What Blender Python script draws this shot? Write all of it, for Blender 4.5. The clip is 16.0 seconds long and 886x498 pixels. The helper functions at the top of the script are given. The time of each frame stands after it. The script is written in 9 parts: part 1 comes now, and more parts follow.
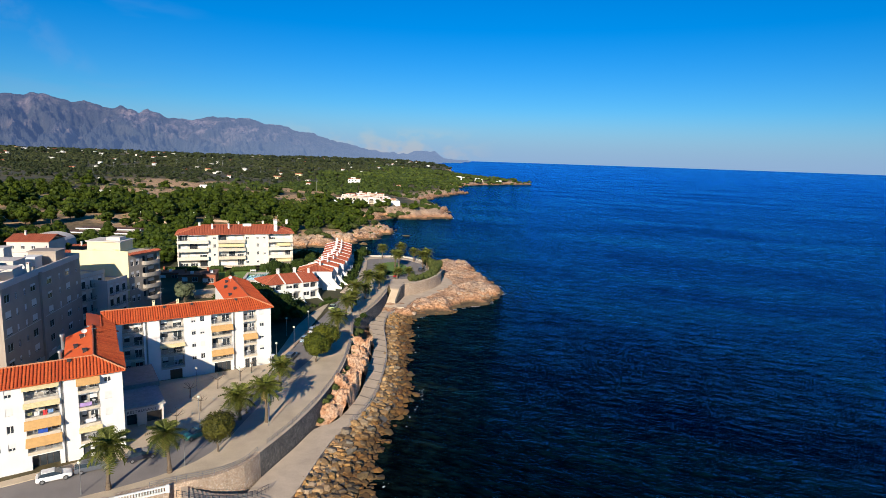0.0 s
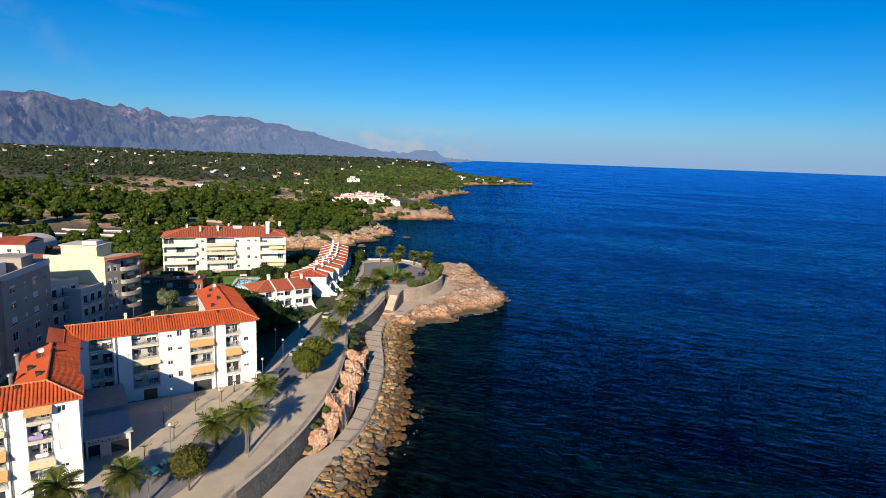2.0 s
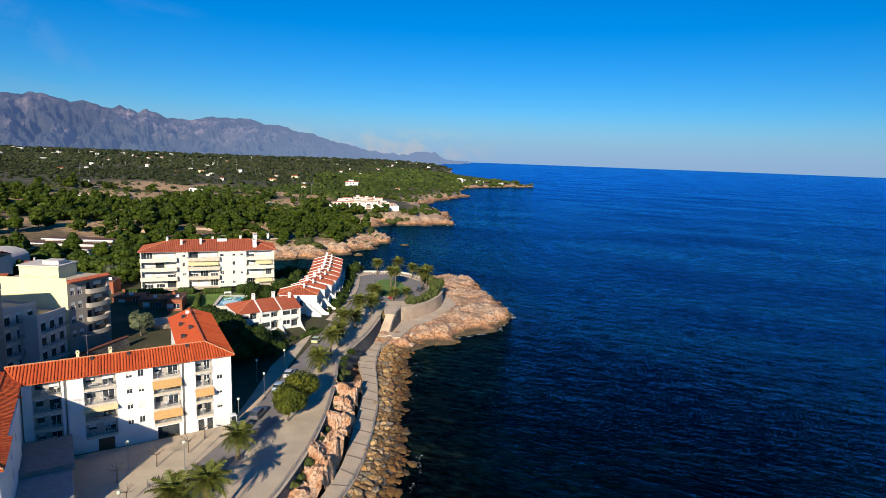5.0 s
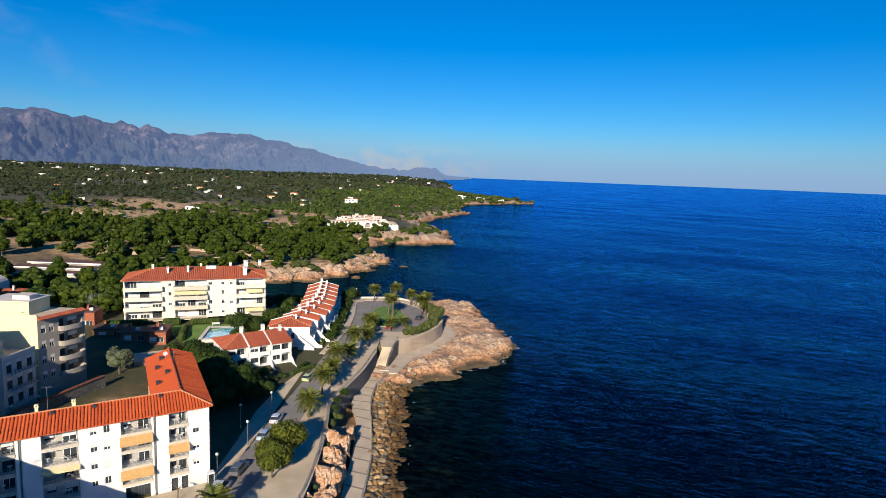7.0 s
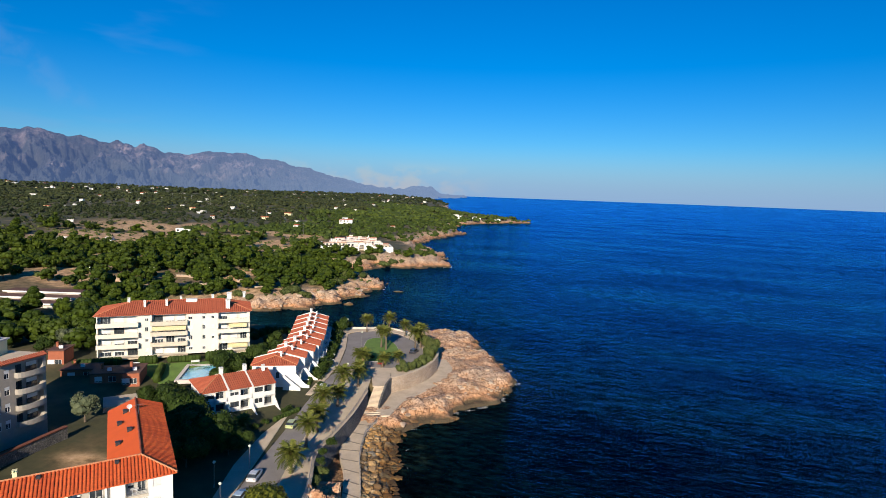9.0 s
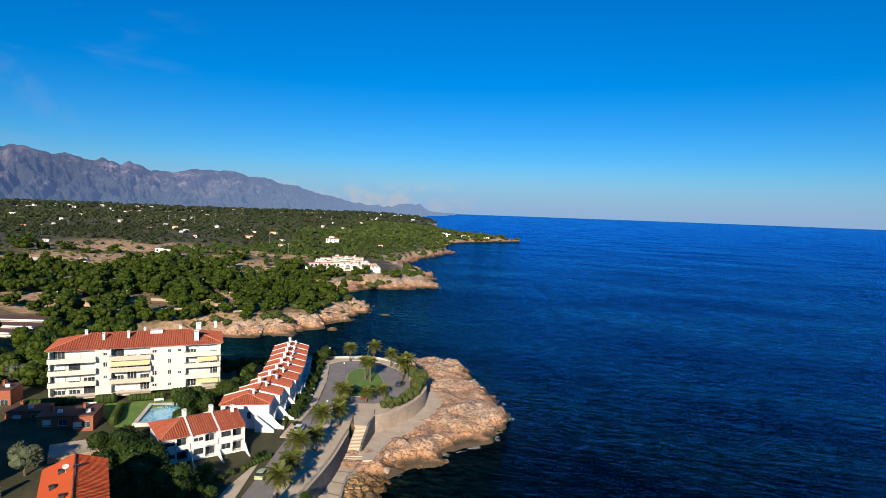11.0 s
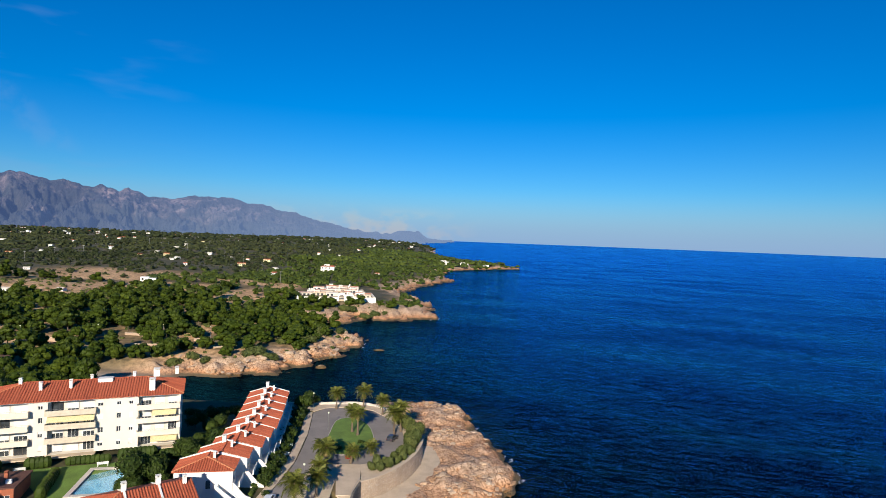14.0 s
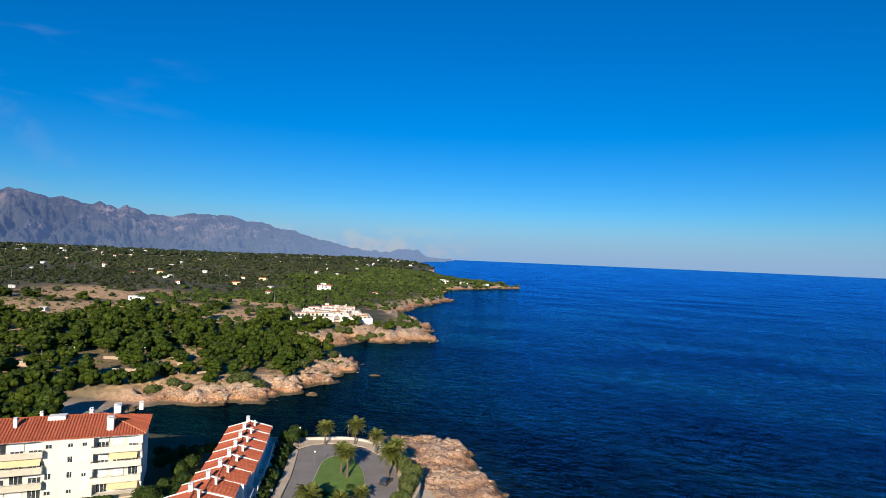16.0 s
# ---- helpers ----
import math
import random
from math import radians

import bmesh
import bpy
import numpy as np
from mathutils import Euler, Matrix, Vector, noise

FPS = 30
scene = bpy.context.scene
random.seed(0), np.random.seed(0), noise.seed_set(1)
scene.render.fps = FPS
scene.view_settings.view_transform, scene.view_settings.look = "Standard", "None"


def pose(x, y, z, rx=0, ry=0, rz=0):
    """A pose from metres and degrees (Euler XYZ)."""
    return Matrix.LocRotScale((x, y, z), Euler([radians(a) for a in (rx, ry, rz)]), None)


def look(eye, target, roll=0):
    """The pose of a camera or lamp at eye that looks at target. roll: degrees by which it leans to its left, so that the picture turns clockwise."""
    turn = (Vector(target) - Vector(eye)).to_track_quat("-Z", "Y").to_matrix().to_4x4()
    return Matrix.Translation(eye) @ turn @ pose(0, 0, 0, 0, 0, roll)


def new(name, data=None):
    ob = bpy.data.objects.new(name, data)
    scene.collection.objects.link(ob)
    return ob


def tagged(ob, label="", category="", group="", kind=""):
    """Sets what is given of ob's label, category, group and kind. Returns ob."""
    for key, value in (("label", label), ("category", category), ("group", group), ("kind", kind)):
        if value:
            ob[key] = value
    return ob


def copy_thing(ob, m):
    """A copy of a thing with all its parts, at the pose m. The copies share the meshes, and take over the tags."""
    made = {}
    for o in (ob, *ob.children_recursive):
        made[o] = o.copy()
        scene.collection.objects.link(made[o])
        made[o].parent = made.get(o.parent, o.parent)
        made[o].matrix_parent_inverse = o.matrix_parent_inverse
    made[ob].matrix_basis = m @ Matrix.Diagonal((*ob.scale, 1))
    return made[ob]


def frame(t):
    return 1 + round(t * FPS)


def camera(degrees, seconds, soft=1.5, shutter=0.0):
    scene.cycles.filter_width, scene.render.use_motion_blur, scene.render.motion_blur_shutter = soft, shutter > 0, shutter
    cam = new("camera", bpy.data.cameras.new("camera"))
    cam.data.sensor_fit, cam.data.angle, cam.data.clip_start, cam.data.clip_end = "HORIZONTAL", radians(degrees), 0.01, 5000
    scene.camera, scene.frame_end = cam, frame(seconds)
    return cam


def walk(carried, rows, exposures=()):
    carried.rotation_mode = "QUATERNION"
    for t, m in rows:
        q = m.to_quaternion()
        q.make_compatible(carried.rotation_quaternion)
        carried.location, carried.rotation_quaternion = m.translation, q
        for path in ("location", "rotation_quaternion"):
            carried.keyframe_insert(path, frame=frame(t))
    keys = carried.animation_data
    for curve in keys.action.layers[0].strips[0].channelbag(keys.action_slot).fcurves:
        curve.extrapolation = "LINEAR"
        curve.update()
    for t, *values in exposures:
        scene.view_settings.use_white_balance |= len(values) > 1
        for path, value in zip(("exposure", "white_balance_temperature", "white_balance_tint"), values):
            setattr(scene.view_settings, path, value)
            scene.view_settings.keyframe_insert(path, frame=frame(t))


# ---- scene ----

# ---- camera and its flight ----
PATH = [
    # seconds, x, y, z, yaw, pitch, lean
    (0.0, 0.00, 0.00, 49.64, 0.00, -8.95, 1.85),
    (0.5, -0.15, 2.71, 49.58, 0.01, -8.98, 1.94),
    (1.0, -0.27, 5.42, 49.52, -0.01, -8.98, 1.97),
    (1.5, -0.36, 8.13, 49.50, 0.01, -8.99, 2.02),
    (2.0, -0.42, 10.79, 49.49, 0.02, -9.01, 2.04),
    (2.5, -0.47, 13.34, 49.53, 0.03, -9.03, 2.01),
    (3.0, -0.51, 15.78, 49.64, 0.05, -9.06, 1.98),
    (3.5, -0.56, 18.10, 49.88, 0.06, -9.06, 1.99),
    (4.0, -0.62, 20.36, 50.26, 0.03, -9.10, 2.01),
    (6.5, -0.89, 31.49, 53.17, 0.05, -7.84, 2.11),
    (7.0, -0.90, 33.74, 53.82, 0.07, -7.39, 2.17),
    (7.5, -0.88, 36.04, 54.49, 0.11, -6.94, 2.11),
    (8.0, -0.88, 38.44, 55.14, 0.12, -6.52, 2.08),
    (8.5, -0.88, 40.94, 55.69, 0.12, -6.07, 2.04),
    (9.0, -0.91, 43.59, 56.11, -0.25, -5.61, 2.04),
    (9.2, -0.90, 44.70, 56.26, -0.43, -5.44, 2.04),
    (11.5, -0.74, 58.09, 57.23, -1.38, -3.40, 2.02),
    (12.0, -0.69, 61.18, 57.32, -1.37, -2.95, 2.09),
    (12.5, -0.64, 64.50, 57.36, -1.36, -2.53, 2.10),
    (13.0, -0.59, 68.00, 57.36, -1.35, -2.09, 2.10),
    (13.5, -0.54, 71.62, 57.32, -1.36, -1.65, 2.11),
    (14.0, -0.48, 75.29, 57.29, -1.36, -1.19, 2.11),
    (14.5, -0.40, 79.02, 57.31, -1.38, -0.74, 2.12),
    (15.0, -0.36, 82.73, 57.32, -1.39, -0.30, 2.16),
    (15.5, -0.40, 86.37, 57.30, -1.40, 0.18, 2.26),
    (16.0, -0.51, 89.94, 57.26, -1.37, 0.65, 2.33),
]


def heading(x, y, z, yaw, pitch, lean):
    a, b = radians(yaw), radians(pitch)
    eye = Vector((x, y, z))
    way = Vector((-math.sin(a) * math.cos(b), math.cos(a) * math.cos(b), math.sin(b)))
    return look(eye, eye + 100 * way, lean)


cam = camera(74.55, 16.0, soft=0.75)
walk(cam, [(row[0], heading(*row[1:])) for row in PATH])

# ---- sky and sun ----
SUN_EL, SUN_AZ = radians(22.0), radians(186)
world = bpy.data.worlds.new("sky")
scene.world = world
world.use_nodes = True
wt = world.node_tree
wt.nodes.clear()
w_out = wt.nodes.new("ShaderNodeOutputWorld")
w_bg = wt.nodes.new("ShaderNodeBackground")
w_sky = wt.nodes.new("ShaderNodeTexSky")
w_sky.sky_type = "NISHITA"
w_sky.sun_disc = False
w_sky.sun_elevation, w_sky.sun_rotation = SUN_EL, SUN_AZ
w_sky.air_density, w_sky.dust_density, w_sky.ozone_density = 1.15, 0.0, 4.8
w_bg.inputs["Strength"].default_value = 0.056
w_hs = wt.nodes.new("ShaderNodeHueSaturation")
w_hs.inputs["Saturation"].default_value = 1.16
w_tint = wt.nodes.new("ShaderNodeMix")
w_tint.data_type, w_tint.blend_type = "RGBA", "MULTIPLY"
w_tint.inputs["Factor"].default_value = 1.0
w_tint.inputs["B"].default_value = (0.50, 0.83, 1.24, 1)
wt.links.new(w_sky.outputs["Color"], w_tint.inputs["A"])
wt.links.new(w_tint.outputs["Result"], w_hs.inputs["Color"])
wt.links.new(w_hs.outputs["Color"], w_bg.inputs["Color"])
wt.links.new(w_bg.outputs["Background"], w_out.inputs["Surface"])

sun_data = bpy.data.lights.new("sun", "SUN")
sun_data.energy, sun_data.angle, sun_data.color = 5.0, radians(0.55), (1.0, 0.88, 0.71)
sun = new("sun", sun_data)
sun_way = Vector((math.sin(SUN_AZ) * math.cos(SUN_EL), math.cos(SUN_AZ) * math.cos(SUN_EL), math.sin(SUN_EL)))
sun.matrix_world = look(sun_way * 300, (0, 0, 0))
scene.view_settings.exposure = 0.68


# ---- materials ----
def material(name):
    m = bpy.data.materials.new(name)
    m.use_nodes = True
    m.node_tree.nodes.clear()
    t = m.node_tree
    out = t.nodes.new("ShaderNodeOutputMaterial")
    b = t.nodes.new("ShaderNodeBsdfPrincipled")
    t.links.new(b.outputs[0], out.inputs["Surface"])
    return m, t, b


def noise_node(t, scale, detail=4.0, rough=0.55, coord="Object"):
    c = t.nodes.new("ShaderNodeTexCoord")
    n = t.nodes.new("ShaderNodeTexNoise")
    n.inputs["Scale"].default_value, n.inputs["Detail"].default_value, n.inputs["Roughness"].default_value = scale, detail, rough
    t.links.new(c.outputs[coord], n.inputs["Vector"])
    return n


def ramp(t, source, stops):
    r = t.nodes.new("ShaderNodeValToRGB")
    e = r.color_ramp.elements
    while len(e) < len(stops):
        e.new(0.5)
    for k, (p, c) in enumerate(stops):
        e[k].position, e[k].color = p, (*c, 1)
    t.links.new(source, r.inputs["Fac"])
    return r.outputs["Color"]


def mix(t, fac, a, b, mode="MIX"):
    m = t.nodes.new("ShaderNodeMix")
    m.data_type, m.blend_type = "RGBA", mode
    for socket, value in ((m.inputs["Factor"], fac), (m.inputs["A"], a), (m.inputs["B"], b)):
        if isinstance(value, bpy.types.NodeSocket):
            t.links.new(value, socket)
        elif isinstance(value, (int, float)):
            socket.default_value = value
        else:
            socket.default_value = (*value, 1)
    return m.outputs["Result"]


def bump(t, b, height, strength=0.3, distance=0.05):
    n = t.nodes.new("ShaderNodeBump")
    n.inputs["Strength"].default_value, n.inputs["Distance"].default_value = strength, distance
    t.links.new(height, n.inputs["Height"])
    t.links.new(n.outputs["Normal"], b.inputs["Normal"])


def plain(name, colour, rough=0.7, metal=0.0, vary=0.15, scale=1.5, grain=12.0, relief=0.15, own=0.0):
    """A surface of one colour with stains, grain and fine relief; own: how far each piece differs."""
    colour = tuple(c * 0.82 for c in colour)
    m, t, b = material(name)
    big = noise_node(t, scale, 3.0)
    fine = noise_node(t, grain, 2.0)
    dark = tuple(c * (1 - 1.6 * vary) for c in colour)
    light = tuple(min(1.0, c * (1 + 0.8 * vary)) for c in colour)
    col = ramp(t, big.outputs["Fac"], ((0.3, dark), (0.7, light)))
    col = mix(t, 0.35 * vary / 0.15 if vary < 0.15 else 0.35, col, ramp(t, fine.outputs["Fac"], ((0.35, dark), (0.65, light))))
    if own:
        info = t.nodes.new("ShaderNodeObjectInfo")
        col = mix(t, 1.0, col, ramp(t, info.outputs["Random"], ((0.0, (1 - own,) * 3), (1.0, (1.0,) * 3))), "MULTIPLY")
    t.links.new(col, b.inputs["Base Color"])
    b.inputs["Roughness"].default_value, b.inputs["Metallic"].default_value = rough, metal
    if relief:
        bump(t, b, fine.outputs["Fac"], relief, 0.02)
    return m


def island(name, colours, rough=0.85, grain=6.0, relief=0.3, dist=0.05, wet=False):
    """A surface whose separate pieces differ in colour."""
    colours = tuple(tuple(c * 0.82 for c in q) for q in colours)
    m, t, b = material(name)
    geo = t.nodes.new("ShaderNodeNewGeometry")
    col = ramp(t, geo.outputs["Random Per Island"], tuple((k / max(1, len(colours) - 1), c) for k, c in enumerate(colours)))
    fine = noise_node(t, grain, 3.0)
    col = mix(t, 1.0, col, ramp(t, fine.outputs["Fac"], ((0.25, (0.6, 0.6, 0.6)), (0.7, (1.1, 1.1, 1.1)))), "MULTIPLY")
    if wet:
        col = wetted(t, col)
    t.links.new(col, b.inputs["Base Color"])
    b.inputs["Roughness"].default_value = rough
    bump(t, b, fine.outputs["Fac"], relief, dist)
    return m


def wetted(t, col):
    """Dark, weedy wet stone near the water line."""
    geo = t.nodes.new("ShaderNodeNewGeometry")
    sep = t.nodes.new("ShaderNodeSeparateXYZ")
    t.links.new(geo.outputs["Position"], sep.inputs[0])
    n = noise_node(t, 0.7, 3.0)
    low = t.nodes.new("ShaderNodeMath")
    low.operation = "MULTIPLY_ADD"
    t.links.new(n.outputs["Fac"], low.inputs[0])
    low.inputs[1].default_value = -1.7
    t.links.new(sep.outputs["Z"], low.inputs[2])
    return mix(t, ramp(t, low.outputs[0], ((0.05, (0, 0, 0)), (0.6, (1, 1, 1)))), mix(t, 1.0, col, (0.36, 0.29, 0.16), "MULTIPLY"), col)


def by_object(name, colours, rough=0.85, grain=4.0, relief=0.4, dist=0.08, wet=False):
    """A surface whose separate objects differ in colour."""
    colours = tuple(tuple(c * 0.82 for c in q) for q in colours)
    m, t, b = material(name)
    info = t.nodes.new("ShaderNodeObjectInfo")
    col = ramp(t, info.outputs["Random"], tuple((k / max(1, len(colours) - 1), c) for k, c in enumerate(colours)))
    fine = noise_node(t, grain, 4.0)
    col = mix(t, 1.0, col, ramp(t, fine.outputs["Fac"], ((0.25, (0.55, 0.5, 0.45)), (0.7, (1.15, 1.15, 1.15)))), "MULTIPLY")
    if wet:
        col = wetted(t, col)
    t.links.new(col, b.inputs["Base Color"])
    b.inputs["Roughness"].default_value = rough
    bump(t, b, fine.outputs["Fac"], relief, dist)
    return m


def foliage(name, dark, light, rough=0.6):
    m, t, b = material(name)
    geo = t.nodes.new("ShaderNodeNewGeometry")
    info = t.nodes.new("ShaderNodeObjectInfo")
    big = noise_node(t, 0.35, 2.0)
    col = ramp(t, geo.outputs["Random Per Island"], ((0.0, dark), (1.0, light)))
    col = mix(t, 1.0, col, ramp(t, big.outputs["Fac"], ((0.3, (0.7, 0.75, 0.7)), (0.7, (1.2, 1.15, 1.0)))), "MULTIPLY")
    col = mix(t, 1.0, col, ramp(t, info.outputs["Random"], ((0.0, (0.8, 0.85, 0.8)), (1.0, (1.15, 1.1, 1.0)))), "MULTIPLY")
    t.links.new(col, b.inputs["Base Color"])
    b.inputs["Roughness"].default_value = rough
    b.inputs["Specular IOR Level"].default_value = 0.10
    return m


def glass(name, colour=(0.02, 0.025, 0.03)):
    m, t, b = material(name)
    n = noise_node(t, 0.8, 1.0)
    t.links.new(ramp(t, n.outputs["Fac"], ((0.3, colour), (0.7, tuple(c * 2.2 for c in colour)))), b.inputs["Base Color"])
    b.inputs["Roughness"].default_value, b.inputs["Specular IOR Level"].default_value = 0.06, 0.6
    return m


WHITE = plain("white_plaster", (0.80, 0.79, 0.76), 0.85, vary=0.05, scale=0.35, grain=5.0, relief=0.08)
CREAM = plain("cream_plaster", (0.82, 0.74, 0.44), 0.85, vary=0.06, scale=0.4, relief=0.08)
GREYWALL = plain("grey_render", (0.40, 0.335, 0.28), 0.9, vary=0.10, scale=0.3, relief=0.1)
SOFTWHITE = plain("weathered_white", (0.66, 0.60, 0.54), 0.9, vary=0.08, scale=0.3, relief=0.1)
BEIGE = plain("beige_slab", (0.60, 0.53, 0.42), 0.85, vary=0.10)
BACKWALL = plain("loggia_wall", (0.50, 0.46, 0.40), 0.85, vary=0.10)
TILE = island("roof_tile", ((0.46, 0.062, 0.010), (0.58, 0.085, 0.013), (0.64, 0.115, 0.022), (0.51, 0.072, 0.012)), 0.8, grain=3.0, relief=0.2, dist=0.02)
TILEDARK = island("old_roof_tile", ((0.34, 0.070, 0.030), (0.42, 0.092, 0.038), (0.46, 0.115, 0.052), (0.37, 0.078, 0.034)), 0.85, grain=3.0, relief=0.25, dist=0.02)
MEMBRANE = plain("orange_roof_coat", (0.74, 0.115, 0.016), 0.7, vary=0.07, scale=0.4)
RIDGE = plain("ridge_tile", (0.60, 0.24, 0.11), 0.8, vary=0.2, scale=3.0)
GLASS = glass("window_glass")
FRAMEW = plain("white_frame", (0.75, 0.75, 0.74), 0.5, vary=0.04, relief=0)
FRAMED = plain("dark_frame", (0.06, 0.045, 0.035), 0.5, vary=0.1, relief=0)
SHUTTER = plain("shutter", (0.72, 0.71, 0.68), 0.6, vary=0.06, relief=0)
AWNING = plain("tan_awning", (0.62, 0.37, 0.14), 0.85, vary=0.10, scale=2.0)
AWNSTRIPE = plain("striped_awning", (0.70, 0.60, 0.34), 0.85, vary=0.15, scale=3.0)
METAL = plain("grey_metal", (0.35, 0.35, 0.35), 0.4, 0.6, vary=0.1, relief=0)
DARKMETAL = plain("dark_metal", (0.05, 0.05, 0.055), 0.5, 0.3, vary=0.1, relief=0)
ASPHALT = plain("asphalt", (0.26, 0.235, 0.22), 0.9, vary=0.16, scale=0.25, grain=8.0, relief=0.2)
PAVING = plain("pavement", (0.60, 0.49, 0.35), 0.9, vary=0.14, scale=0.3, grain=6.0, relief=0.15)
CONCRETE = plain("pale_concrete", (0.60, 0.485, 0.36), 0.9, vary=0.14, scale=0.35, grain=5.0, relief=0.15)
KERB = plain("kerb_stone", (0.45, 0.42, 0.37), 0.85, vary=0.1)
STONEPIECE = by_object("wall_stone", ((0.16, 0.145, 0.13), (0.24, 0.22, 0.19), (0.20, 0.17, 0.15), (0.30, 0.27, 0.23)), grain=2.0)
PINKSTONE = island("pink_wall_stone", ((0.50, 0.38, 0.28), (0.60, 0.46, 0.34), (0.44, 0.31, 0.22), (0.62, 0.52, 0.42)), grain=3.0)
GREYSTONE = island("grey_wall_stone", ((0.15, 0.14, 0.13), (0.22, 0.205, 0.19), (0.19, 0.17, 0.155), (0.29, 0.27, 0.24)), grain=3.0)
MORTAR = plain("mortar", (0.13, 0.12, 0.105), 0.95, vary=0.15)
BOULDER = by_object("boulder", ((0.20, 0.12, 0.05), (0.52, 0.29, 0.09), (0.20, 0.18, 0.145), (0.60, 0.38, 0.17), (0.14, 0.09, 0.042), (0.42, 0.35, 0.26), (0.46, 0.24, 0.075)), grain=1.6, wet=True)
BOULDERS = island("boulder_bank", ((0.20, 0.12, 0.05), (0.50, 0.28, 0.09), (0.20, 0.18, 0.145), (0.56, 0.36, 0.16), (0.13, 0.085, 0.04), (0.44, 0.23, 0.075)), grain=1.6, relief=0.4, dist=0.08, wet=True)
BRICKRED = plain("red_brick", (0.36, 0.11, 0.055), 0.9, vary=0.15, scale=1.0, grain=9.0)
LAWN = plain("lawn", (0.13, 0.225, 0.035), 0.95, vary=0.25, scale=0.35, grain=7.0, relief=0.4)
BARK = plain("bark", (0.14, 0.105, 0.075), 0.95, vary=0.25, scale=3.0, grain=14.0, relief=0.5)
PALMBARK = plain("palm_bark", (0.17, 0.125, 0.085), 0.95, vary=0.25, scale=4.0, grain=10.0, relief=0.6)
PINE = foliage("pine_needles", (0.014, 0.026, 0.003), (0.047, 0.070, 0.008))
GROVE = foliage("grove_leaves", (0.018, 0.024, 0.012), (0.050, 0.060, 0.026))
COASTWOOD = foliage("coast_wood_leaves", (0.024, 0.038, 0.010), (0.056, 0.080, 0.018))
SCRUB = foliage("scrub", (0.040, 0.056, 0.018), (0.095, 0.110, 0.040))
OLIVE = foliage("grey_green_leaves", (0.045, 0.058, 0.038), (0.11, 0.125, 0.085))
FICUS = foliage("broad_leaves", (0.018, 0.024, 0.006), (0.085, 0.080, 0.018), 0.45)
BRIGHTLEAF = foliage("bright_broad_leaves", (0.030, 0.040, 0.007), (0.130, 0.135, 0.020), 0.5)
HEDGE = foliage("hedge_leaves", (0.016, 0.030, 0.007), (0.050, 0.076, 0.016))
PALMLEAF = foliage("palm_leaf", (0.040, 0.056, 0.012), (0.15, 0.155, 0.040), 0.5)
DRYLEAF = plain("dry_palm_leaf", (0.30, 0.21, 0.10), 0.9, vary=0.2)
POOLTILE = plain("pool_tile", (0.55, 0.66, 0.72), 0.4, vary=0.05, relief=0)
LAMPGLOBE = plain("lamp_globe", (0.75, 0.78, 0.62), 0.35, vary=0.03, relief=0)


